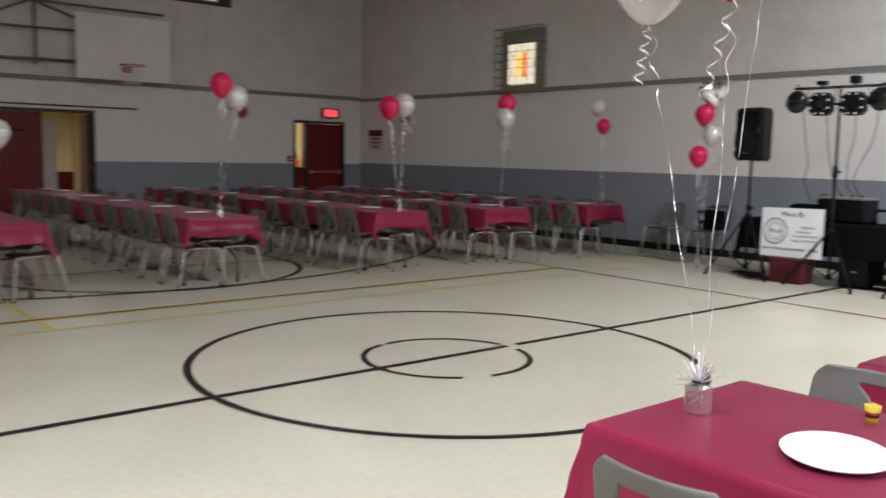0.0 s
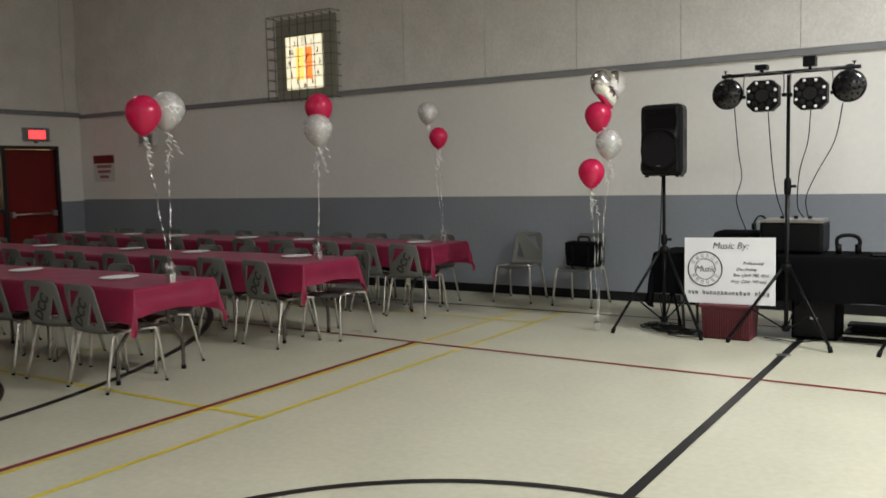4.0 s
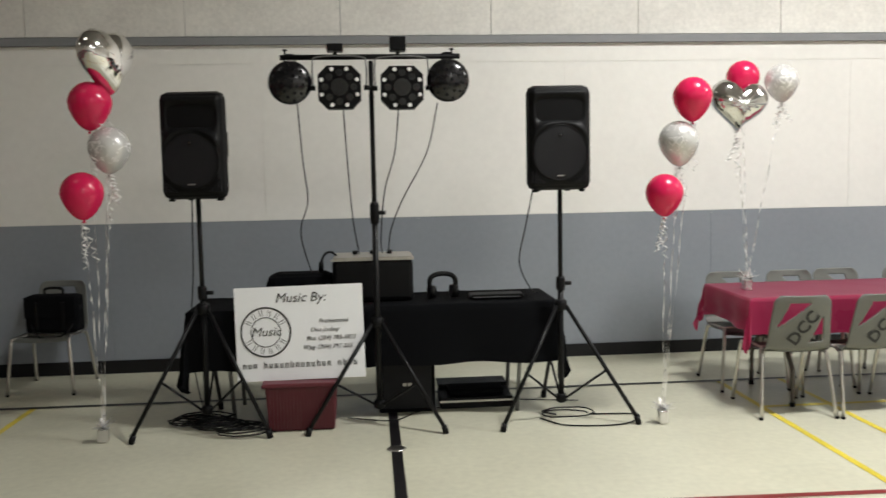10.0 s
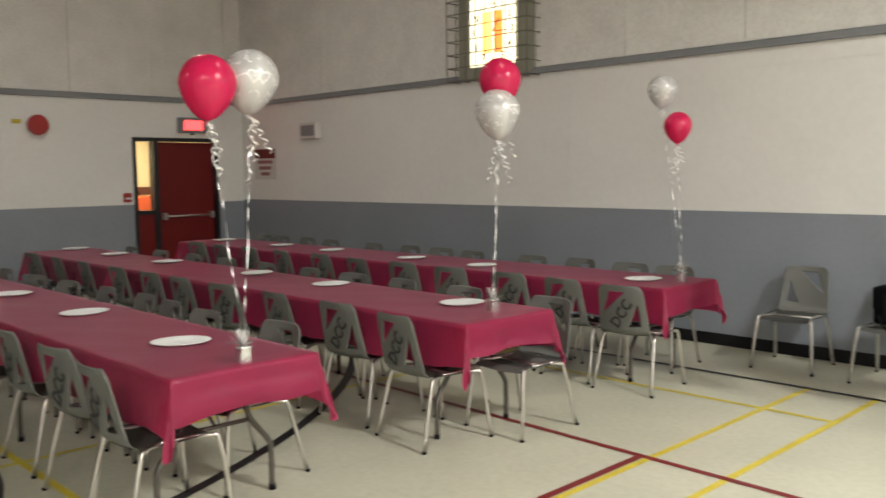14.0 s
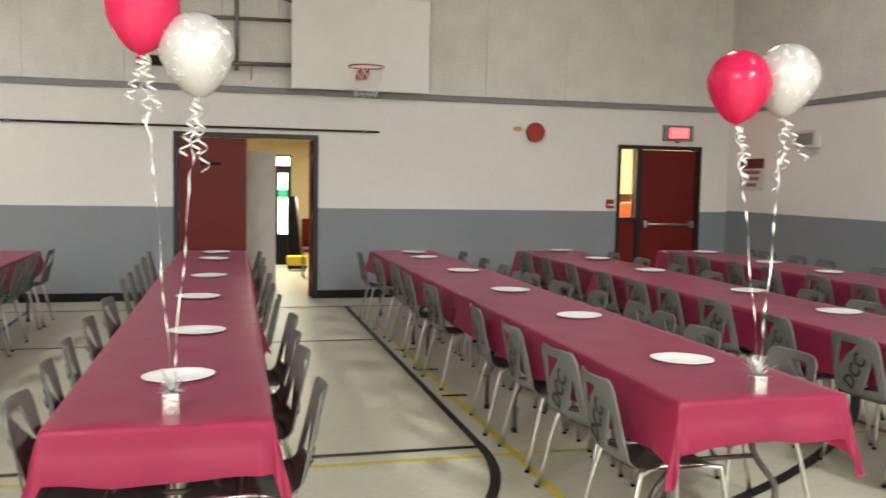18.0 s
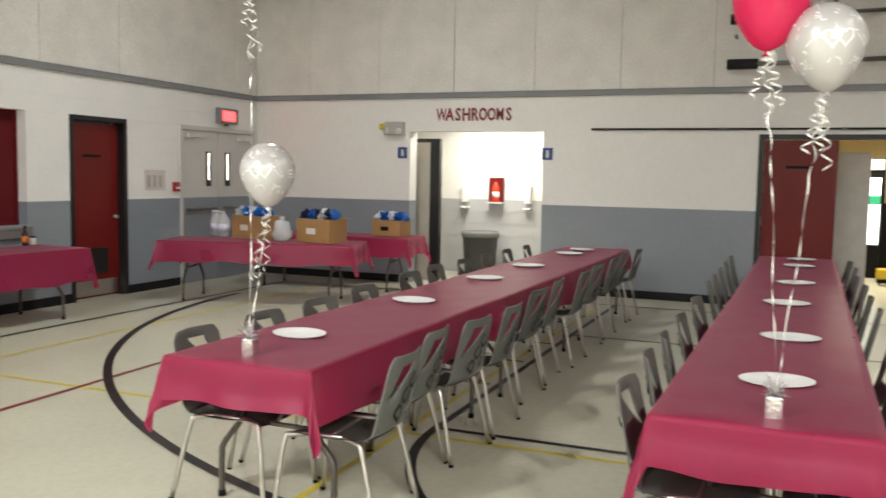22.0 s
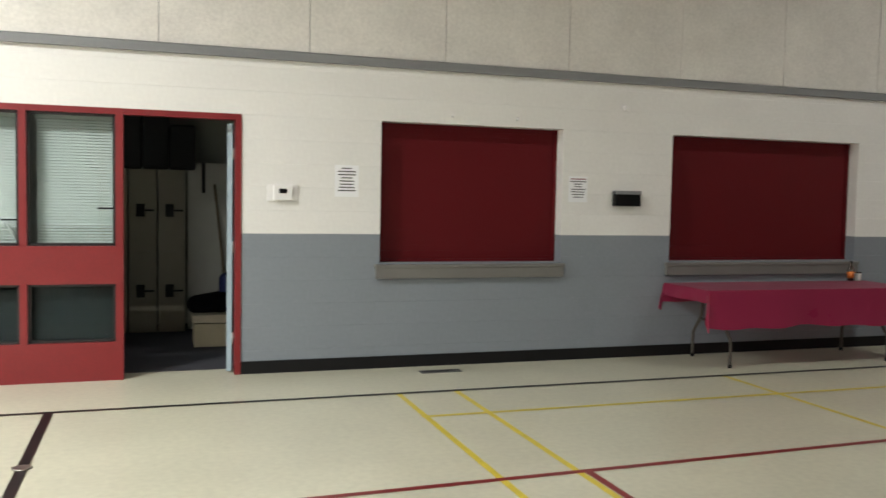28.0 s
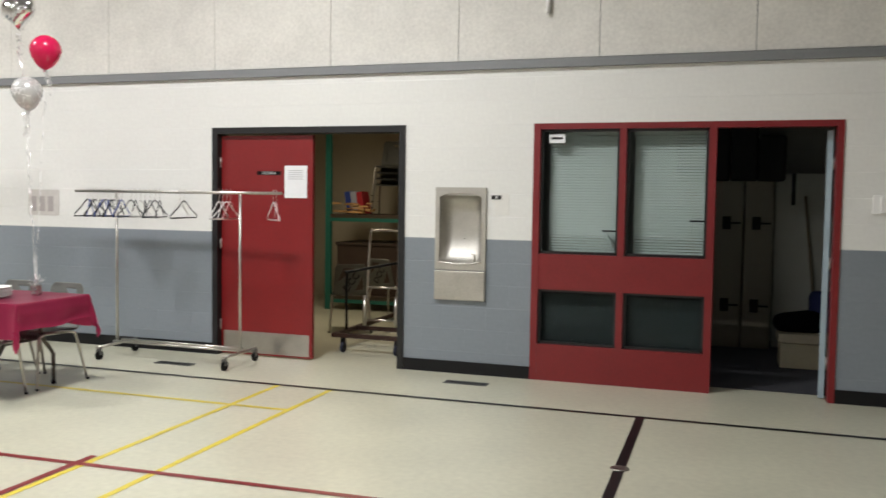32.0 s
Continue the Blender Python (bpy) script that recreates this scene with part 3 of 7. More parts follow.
ROWS_W = [(-3.80, 6.32, 0.0), (-3.85, 4.29, -0.6), (-3.87, 2.48, 0.0), (-3.91, 0.11, -1.0), (-3.94, -2.07, -0.3)]
for i, (x, y, a) in enumerate(ROWS_W):
    table_row(x, y, -1, 3, 10 * i, a, sides=(1,) if i == 0 else ())
chairs_at(-1, 6.32, (-3.97, 5.61), (-4.52, 5.67), (-5.14, 5.71), (-5.80, 5.68), (-6.43, 5.70), (-7.05, 5.66), (-7.72, 5.70), (-8.38, 5.68), (-9.05, 5.70), (-9.70, 5.67), (-10.35, 5.70))
chairs_at(1, 4.31, (-3.98, 4.70), (-4.74, 4.76), (-5.46, 4.79), (-6.03, 4.79), (-6.69, 4.86), (-7.38, 4.80), (-8.05, 4.84), (-8.76, 4.80), (-9.48, 4.83), (-10.2, 4.84))
chairs_at(-1, 4.31, (-4.20, 3.68), (-4.88, 3.88), (-5.60, 3.91), (-6.34, 3.86), (-7.00, 3.83), (-7.55, 3.86), (-8.22, 3.85), (-8.95, 3.88), (-9.66, 3.86), (-10.4, 3.88))
chairs_at(1, 2.48, (-4.47, 3.13), (-5.20, 3.04), (-5.76, 3.09), (-6.19, 3.12), (-6.80, 3.11), (-7.37, 3.07), (-8.02, 2.98), (-8.80, 3.03), (-9.52, 3.06), (-10.3, 3.05))
chairs_at(-1, 2.48, (-4.20, 1.87), (-4.83, 1.97), (-5.50, 2.03), (-6.18, 1.93), (-7.43, 1.89), (-8.22, 1.88), (-9.00, 1.91), (-9.70, 1.87), (-10.42, 1.81))
chairs_at(1, 0.16, (-4.22, 0.72), (-4.90, 0.63), (-5.36, 0.65), (-5.96, 0.76), (-6.84, 0.72), (-7.50, 0.70), (-8.20, 0.74), (-8.90, 0.72), (-9.70, 0.76), (-10.4, 0.76))
chairs_at(-1, 0.13, (-4.18, -0.43), (-4.80, -0.28), (-5.33, -0.29), (-6.00, -0.40), (-6.78, -0.41), (-7.88, -0.37), (-8.36, -0.35), (-9.02, -0.38), (-9.72, -0.36), (-10.4, -0.35))
chairs_at(1, -2.05, (-4.28, -1.38), (-4.91, -1.57), (-5.38, -1.41), (-5.92, -1.39), (-6.80, -1.46), (-7.40, -1.48), (-8.10, -1.43), (-8.80, -1.45), (-9.50, -1.44), (-10.2, -1.46), (-10.8, -1.42))
chairs_at(-1, -2.07, (-4.33, -2.63), (-4.92, -2.58), (-5.54, -2.60), (-6.24, -2.68), (-7.18, -2.75), (-7.83, -2.78), (-8.47, -2.76), (-9.10, -2.74), (-9.80, -2.75), (-10.5, -2.72))
table_row(2.38, 6.26, 1, 2, 100, 0.0, (0.20, 0.68, 1.16, 1.70))
table_row(3.28, -1.87, 1, 2, 110, spots_n=(0.24, 0.80, 1.36, 1.92))
table_row(3.40, -0.52, 1, 2, 120, sides=(1,))
table_row(4.40, -5.76, 1, 1, 130)


# ---- balloons, weights and plates ----
def balloon_bm(r=0.115, low=1.26, up=1.03):
    prof = []
    for i in range(15):
        a = -1.5708 + 3.1416 * i / 14
        z = math.sin(a)
        k = math.cos(a) * (1 - 0.16 * max(0, -z) ** 1.5 - 0.10 * max(0, -z))
        prof.append((max(0.0015, r * k), r * (z * up if z > 0 else z * low)))
    return lathe(bmesh.new(), prof, 22)


def heart_bm(r=0.15):
    """A puffed foil heart with a crimped edge, in the x-z plane."""
    bm = bmesh.new()
    n, rings = 56, 13
    out = []
    for i in range(n):
        t = 2 * math.pi * i / n
        out.append((r * 1.05 * math.sin(t) ** 3, r / 16 * 1.05 * (13 * math.cos(t) - 3.8 * math.cos(2 * t) - 2 * math.cos(3 * t) - math.cos(4 * t)) + 0.01))
    for side in (-1, 1):
        prev = None
        for k in range(rings + 1):
            s = 1 - k / (rings + 1)
            dep = 0.50 * r * math.sqrt(max(0, 1 - s ** 2.4)) * side
            ring = [bm.verts.new((x * s, dep * (1 + 0.05 * math.sin(i * 2.2) * s), z * s)) for i, (x, z) in enumerate(out)]
            if prev:
                for i in range(n):
                    f = bm.faces.new((prev[i], prev[(i + 1) % n], ring[(i + 1) % n], ring[i]))
                    f.smooth = True
            prev = ring
        bm.faces.new(prev).smooth = True
    bmesh.ops.remove_doubles(bm, verts=bm.verts[:], dist=0.0005)
    bmesh.ops.recalc_face_normals(bm, faces=bm.faces[:])
    return bm


def ribbon_bm(p0, p1, seed, curl=0.3, w=0.006):
    """A flat curling ribbon between two points: coiled near the top, nearly straight below."""
    rnd = random.Random(seed)
    a, b = Vector(p0), Vector(p1)
    n, bm, prev = 150, bmesh.new(), None
    ph = rnd.uniform(0, 6)
    for i in range(n + 1):
        t = i / n
        c = a.lerp(b, t)
        amp = 0.022 * max(0.0, 1 - t / curl) if t < curl else 0.007 * math.sin(t * 9 + ph)
        k = t * (55 if t < curl else 8) + ph
        c += Vector((math.cos(k) * amp, math.sin(k) * amp, 0))
        tw = t * 24 + ph + 1.2 * math.sin(t * 17 + ph)
        s = Vector((math.cos(tw), math.sin(tw), 0.3)) * w / 2
        row = [bm.verts.new(c - s), bm.verts.new(c + s)]
        if prev:
            bm.faces.new((prev[0], prev[1], row[1], row[0]))
        prev = row
    return bm


def tail_bm(p, seed, length=0.3):
    """A short loose curl that hangs from a balloon's neck."""
    rnd = random.Random(seed)
    bm, prev = bmesh.new(), None
    ph, dx, dy = rnd.uniform(0, 6), rnd.uniform(-0.08, 0.08), rnd.uniform(-0.06, 0.06)
    for i in range(46):
        t = i / 45
        k = t * 26 + ph
        c = Vector(p) + Vector((dx * t + 0.016 * math.cos(k), dy * t + 0.016 * math.sin(k), -length * t))
        s = Vector((0.2, 0.2, 1)).normalized() * 0.0035
        row = [bm.verts.new(c - s), bm.verts.new(c + s)]
        if prev:
            bm.faces.new((prev[0], prev[1], row[1], row[0]))
        prev = row
    return bm


def weight_parts(parent, x, y, z, seed):
    rnd = random.Random(seed)
    part("weight", B(x - 0.030, y - 0.030, z, x + 0.030, y + 0.030, z + 0.085, bevel=0.008), CRUMPLED, parent, "small foil wrapped weight")
    bm = bmesh.new()
    for i in range(44):
        a, e = rnd.uniform(0, 6.28), rnd.uniform(0.0, 1.3)
        L = rnd.uniform(0.04, 0.095)
        d = Vector((math.cos(a) * math.cos(e), math.sin(a) * math.cos(e), math.sin(e))) * L
        s = d.cross(Vector((0, 0, 1))).normalized() * 0.006
        o = Vector((x, y, z + 0.088))
        bm.faces.new([bm.verts.new(v) for v in (o - s, o + s, o + d + s * 0.4, o + d - s * 0.4)])
    part("foil_tuft", bm, RIBBON, parent)


DOTS = mat("white_balloon_print", (0.88, 0.87, 0.86), 0.35, vary=0.05, scale=10)


def print_bm(r, seed):
    """White printed scrolls and two hearts on a pearl balloon's skin."""
    rnd = random.Random(seed)
    bm = bmesh.new()
    def on(a, b):
        z = math.sin(b)
        k = math.cos(b) * (1 - 0.16 * max(0, -z) ** 1.5 - 0.10 * max(0, -z))
        q = r * 1.006
        return Vector((q * k * math.cos(a), q * k * math.sin(a), q * (z * 1.03 if z > 0 else z * 1.26)))
    def stroke(pts, w):
        prev = None
        for i, (a, b) in enumerate(pts):
            a2, b2 = pts[min(i + 1, len(pts) - 1)]
            a1, b1 = pts[max(i - 1, 0)]
            l = math.hypot(a2 - a1, b2 - b1) + 1e-6
            na, nb = -(b2 - b1) / l * w, (a2 - a1) / l * w
            row = [bm.verts.new(on(a - na, b - nb)), bm.verts.new(on(a + na, b + nb))]
            if prev:
                bm.faces.new((prev[0], prev[1], row[1], row[0]))
            prev = row
    for _ in range(130):
        a0, b0, tw, L = rnd.uniform(0, 6.28), rnd.uniform(-0.62, 1.15), rnd.uniform(-5, 5), rnd.uniform(0.12, 0.36)
        h = rnd.uniform(0, 6.28)
        pts = []
        a, b = a0, b0
        for i in range(7):
            pts.append((a, b))
            h += tw / 7
            a += math.cos(h) * L / 7
            b += math.sin(h) * L / 7
        stroke(pts, rnd.uniform(0.008, 0.018))
    for c in (0.0, 2.1, 4.2):
        for o in (-0.16, 0.16):
            pts = []
            for i in range(25):
                t = 2 * math.pi * i / 24
                pts.append((c + o + 0.22 * math.sin(t) ** 3, 0.08 + 0.22 / 16 * (13 * math.cos(t) - 5 * math.cos(2 * t) - 2 * math.cos(3 * t) - math.cos(4 * t))))
            stroke(pts, 0.022)
    return bm


BAL = {}


def balloon_mesh(kind):
    """The shared meshes of one kind of balloon."""
    if kind not in BAL:
        def mesh(bm, material):
            me = bpy.data.meshes.new(kind)
            bm.to_mesh(me)
            bm.free()
            me.materials.append(material)
            return me
        BAL[kind] = {"pink": lambda: mesh(balloon_bm(), PINK), "pearl": lambda: mesh(balloon_bm(), PEARL), "heart": lambda: mesh(heart_bm(), FOIL),
                     "print": lambda: mesh(print_bm(0.115, 3), DOTS)}[kind]()
    return BAL[kind]


def bouquet(x, y, z, balloons, seed, label):
    """Balloons on ribbons tied to one weight at (x, y, z). balloons: (kind, x, y, z, scale)."""
    t = thing("balloon_bouquet", label, "balloons", "balloon bouquets", pose(x, y, z))
    weight_parts(t, 0, 0, 0, seed)
    rnd = random.Random(seed)
    for i, (kind, bx, by, bz, sc) in enumerate(balloons):
        o = Vector((bx - x, by - y, bz - z))
        b = new("balloon", balloon_mesh(kind))
        b.parent = t
        b["label"] = {"pink": "hot pink latex balloon", "pearl": "silver pearl balloon with white print", "heart": "silver foil heart balloon"}[kind]
        b.matrix_basis = pose(*o, rnd.uniform(-6, 6), rnd.uniform(-6, 6), rnd.uniform(-30, 30) if kind != "heart" else (70 if seed == 9 else 2)) @ Matrix.Scale(sc, 4)
        neck = o + Vector((0, 0, -0.145 * sc if kind != "heart" else -0.165 * sc))
        if kind == "pearl":
            pr = new("print", balloon_mesh("print"))
            pr.parent = b
            pr["label"] = "white printed scrolls and hearts"
            pr["kind"] = "stuff"
        if kind != "heart":
            part("knot", lathe(bmesh.new(), [(0.004, -0.151), (0.010, -0.159), (0.004, -0.143)], 8), {"pink": PINK, "pearl": PEARL}[kind], b)
        part("ribbon", ribbon_bm(neck, (0, 0, 0.08), seed * 7 + i, 0.30, 0.0028 if seed == 6 else 0.0065 if z > 0.1 else 0.005), RIBBON, t)
        for k in range(1 if seed == 6 else 3):
            part("ribbon_curl", tail_bm(neck, seed * 11 + i * 3 + k, rnd.uniform(0.14, 0.34)), RIBBON, t)
    return t


Z = TH + 0.012
TB = "pink and silver balloons on ribbons tied to a table weight"
FB = "column of pink and silver balloons tied to a floor weight"
bouquet(-3.90, 6.40, Z, [("pearl", -4.12, 6.46, 2.26, 1.0), ("pink", -3.98, 6.46, 1.97, 0.95)], 1, TB)
bouquet(-4.05, 4.38, Z, [("pink", -4.03, 4.44, 2.20, 1.15), ("pearl", -4.00, 4.38, 2.00, 1.2)], 2, TB)
bouquet(-3.92, 2.50, Z, [("pink", -4.09, 2.46, 2.06, 1.18), ("pearl", -4.09, 2.69, 2.10, 1.2)], 3, TB)
bouquet(-4.04, 0.14, Z, [("pink", -3.82, 0.07, 2.17, 1.05), ("pearl", -3.82, 0.24, 2.04, 1.07)], 4, TB)
bouquet(-4.10, -2.12, Z, [("pearl", -4.12, -2.04, 1.60, 1.1), ("pink", -4.10, -2.12, 2.56, 1.05)], 5, TB)
bouquet(3.37, -1.92, Z, [("pearl", 3.01, -1.75, 2.07, 1.2), ("pink", 3.28, -1.70, 2.10, 1.0), ("pearl", 3.36, -1.62, 2.40, 1.0)], 6, TB)
bouquet(4.70, -5.90, Z, [("pink", 4.95, -6.30, 2.77, 1.1), ("pearl", 5.15, -6.30, 2.43, 1.1), ("heart", 5.23, -6.30, 3.10, 1.05)], 7, "pink, silver and foil heart balloons tied to a table weight")
bouquet(2.49, 6.25, Z, [("heart", 2.45, 6.33, 2.04, 1.35), ("pink", 2.52, 6.42, 2.24, 1.0), ("pearl", 2.76, 6.33, 2.20, 1.0)], 8, "pink, silver and foil heart balloons tied to a table weight")
bouquet(-1.79, 5.82, 0.004, [("heart", -1.65, 5.80, 2.31, 1.42), ("pink", -1.75, 5.78, 2.06, 1.1), ("pearl", -1.67, 5.84, 1.80, 1.08), ("pink", -1.83, 5.80, 1.53, 1.1)], 9, FB)
bouquet(1.70, 5.70, 0.004, [("pink", 1.89, 5.72, 2.05, 1.05), ("pearl", 1.81, 5.74, 1.78, 1.08), ("pink", 1.71, 5.71, 1.46, 1.02)], 10, FB)


def make_plate():
    bm = lathe(bmesh.new(), [(0.002, 0.004), (0.085, 0.004), (0.098, 0.008), (0.128, 0.018), (0.130, 0.021), (0.127, 0.022), (0.097, 0.013), (0.084, 0.009), (0.002, 0.009)], 36)
    for v in bm.verts:
        v.co.x *= 1.2
    return solid("paper_plate", bm, PLATE_M, "white oval paper platter on a tablecloth", "plate", group="plates on the tables")


plate0 = make_plate()
used["p"] = False
PLATES = [(-4.18, 6.30), (-5.88, 6.24), (-6.92, 6.30), (-8.3, 6.33), (-9.35, 6.36), (-10.7, 6.36),
          (-4.40, 4.46), (-5.87, 4.48), (-7.0, 4.52), (-8.6, 4.48), (-9.9, 4.5), (-11.0, 4.5),
          (-4.57, 2.52), (-5.95, 2.57), (-7.27, 2.55), (-8.73, 2.57), (-10.13, 2.52), (-10.8, 2.54),
          (-4.61, 0.14), (-5.73, 0.19), (-7.15, 0.16), (-8.48, 0.22), (-10.08, 0.25), (-10.87, 0.28),
          (-4.61, -2.17), (-6.0, -2.14), (-7.46, -2.15), (-8.62, -2.12), (-10.14, -2.1), (-10.72, -2.09), (3.80, -1.98), (4.8, -1.8), (4.86, -5.62)]
for x, y in PLATES:
    put_copy(plate0, "p", pose(x, y, Z + 0.002, 0, 0, RND.uniform(60, 120)))
for k in range(1, 7):
    put_copy(plate0, "p", pose(4.86 + 0.004 * (k % 3), -5.62, Z + 0.002 + 0.0105 * k, 0, 0, 90 + 3 * k))


# ---- disc jockey's corner ----
def sphere_part(name, c, r, material, parent, flat=1.0, seg=16):
    bm = bmesh.new()
    bmesh.ops.create_uvsphere(bm, u_segments=seg, v_segments=seg // 2, radius=r)
    for v in bm.verts:
        v.co.y *= flat
        v.co += Vector(c)
    return part(name, bm, material, parent, smooth=True)


def disc(name, c, r, depth, material, parent, n=24, label=""):
    """A short drum that faces -y."""
    bm = lathe(bmesh.new(), [(r * 0.97, -depth), (r, -depth * 0.8), (r, 0)], n)
    for v in bm.verts:
        x, y, z = v.co
        v.co = Vector((c[0] + x, c[1] + z, c[2] + y))
    bmesh.ops.recalc_face_normals(bm, faces=bm.faces[:])
    return part(name, bm, material, parent, label)


GRILLE = mat("dark_speaker_mesh", (0.004, 0.004, 0.006), 0.45, 0.1, vary=0.3, scale=60, bump=0.8, bscale=500, spec=0.3)
LAMP_GLASS = mat("dark_lens", (0.004, 0.004, 0.005), 0.22, 0.0, vary=0.1, coat=0.3)


def loudspeaker(x, y, z, rz):
    s = thing("loudspeaker", "black moulded loudspeaker on a tripod stand", "loudspeaker", "loudspeakers", pose(x, y, z, 0, 0, rz))
    bm = B(-0.205, -0.155, 0, 0.205, 0.16, 0.66, bevel=0.05)
    for v in bm.verts:
        if v.co.y > 0:
            v.co.x *= 0.72
    part("cabinet", bm, BLACK, s)
    disc("woofer", (0, -0.170, 0.235), 0.168, 0.014, GRILLE, s, 40)
    part("woofer_ring", T([(0.172 * math.cos(a), -0.181, 0.235 + 0.172 * math.sin(a)) for a in (2 * math.pi * i / 40 for i in range(40))], 0.006, 6, True), BLACK, s)
    bm = bmesh.new()
    nx, nz, rows = 26, 40, []
    for j in range(nz + 1):
        row = []
        for i in range(nx + 1):
            x, z = -0.178 + 0.356 * i / nx, 0.03 + 0.60 * j / nz
            edge = min(1.0, 12 * min(0.178 - abs(x), z - 0.03, 0.63 - z) / 0.178)
            horn = 0.075 * math.exp(-(x / 0.135) ** 4 - ((z - 0.505) / 0.068) ** 4)
            r = math.hypot(x, z - 0.235)
            brow = 0.022 * math.exp(-((r - 0.195) / 0.018) ** 2) if z > 0.235 else 0.0
            row.append(bm.verts.new((x, -0.150 - 0.022 * edge - brow + horn, z)))
        rows.append(row)
    for a, b in zip(rows, rows[1:]):
        for i in range(nx):
            bm.faces.new((a[i], a[i + 1], b[i + 1], b[i]))
    part("baffle", bm, BLACK, s, smooth=True)
    part("badge", B(-0.022, -0.190, 0.088, 0.022, -0.184, 0.096), STEEL, s, "small silver badge")
    sphere_part("tweeter_dome", (0, -0.186, 0.345), 0.012, LAMP_GLASS, s)
    for sx in (-1, 1):
        part("side_handle", B(sx * 0.13, 0.02, 0.26, sx * 0.165, 0.08, 0.42, bevel=0.006), BLACK, s)
        for sy, fx in ((-0.11, 0.15), (0.11, 0.10)):
            part("rubber_foot", lathe(bmesh.new(), [(0.018, -0.012), (0.02, 0.002)], 12, sx * fx, sy), BLACK, s)
        for k in range(5):
            part("port_slot", B(sx * (0.10 + k * 0.018), -0.178, 0.045, sx * (0.108 + k * 0.018), -0.170, 0.06 + k * 0.016), GRILLE, s)
    return s


def tripod(name, label, x, y, height, spread, join, turn, group):
    """A tripod stand: pole in two stages, a collar, three legs with rubber feet and braces."""
    t = thing(name, label, "stand", group, pose(x, y, 0, 0, 0, turn))
    part("pole", T([(0, 0, 0.10), (0, 0, height * 0.6)], 0.019, 12), BLACK_METAL, t)
    part("upper_pole", T([(0, 0, height * 0.55), (0, 0, height)], 0.0155, 12), BLACK_METAL, t)
    part("collar", lathe(bmesh.new(), [(0.026, height * 0.56), (0.03, height * 0.575), (0.03, height * 0.61), (0.024, height * 0.62)], 14), BLACK, t)
    part("knob", T([(0.02, 0, height * 0.59), (0.07, 0, height * 0.59)], 0.013, 8), BLACK, t)
    part("hub", lathe(bmesh.new(), [(0.03, join - 0.03), (0.042, join - 0.02), (0.042, join + 0.03), (0.028, join + 0.04)], 14), BLACK, t)
    part("lower_hub", lathe(bmesh.new(), [(0.024, 0.10), (0.036, 0.11), (0.036, 0.15), (0.024, 0.16)], 14), BLACK, t)
    for k in range(3):
        a = radians(90 + 120 * k)
        d = Vector((math.cos(a), math.sin(a), 0))
        foot, top = d * spread, d * 0.035 + Vector((0, 0, join))
        leg = part("leg", T([top, foot + Vector((0, 0, 0.018))], 0.0135, 10), BLACK_METAL, t)
        part("rubber_foot", T([foot + Vector((0, 0, 0.0)) - d * 0.004, foot + Vector((0, 0, 0.05)) - d * 0.02], 0.019, 10), BLACK, leg)
        part("brace", T([d * 0.03 + Vector((0, 0, 0.13)), top.lerp(foot, 0.55)], 0.008, 8), BLACK_METAL, t)
    return t


tripod("speaker_stand", "black tripod stand under a loudspeaker", -1.19, 6.00, 1.50, 0.49, 0.78, 0, "speaker stands")
tripod("speaker_stand", "black tripod stand under a loudspeaker", 1.10, 5.94, 1.50, 0.51, 0.74, 2, "speaker stands")
loudspeaker(-1.18, 6.05, 1.48, -6)
loudspeaker(1.09, 6.02, 1.49, -2)

ls = tripod("light_stand", "tall black tripod stand with a crossbar of party lights", -0.09, 5.97, 2.32, 0.50, 0.66, -5, "")
part("crossbar", T([(0.56, 0, 2.345), (-0.56, 0, 2.345)], 0.017, 10), BLACK_METAL, ls).matrix_basis = pose(0, 0, 0, 0, 0, 5)


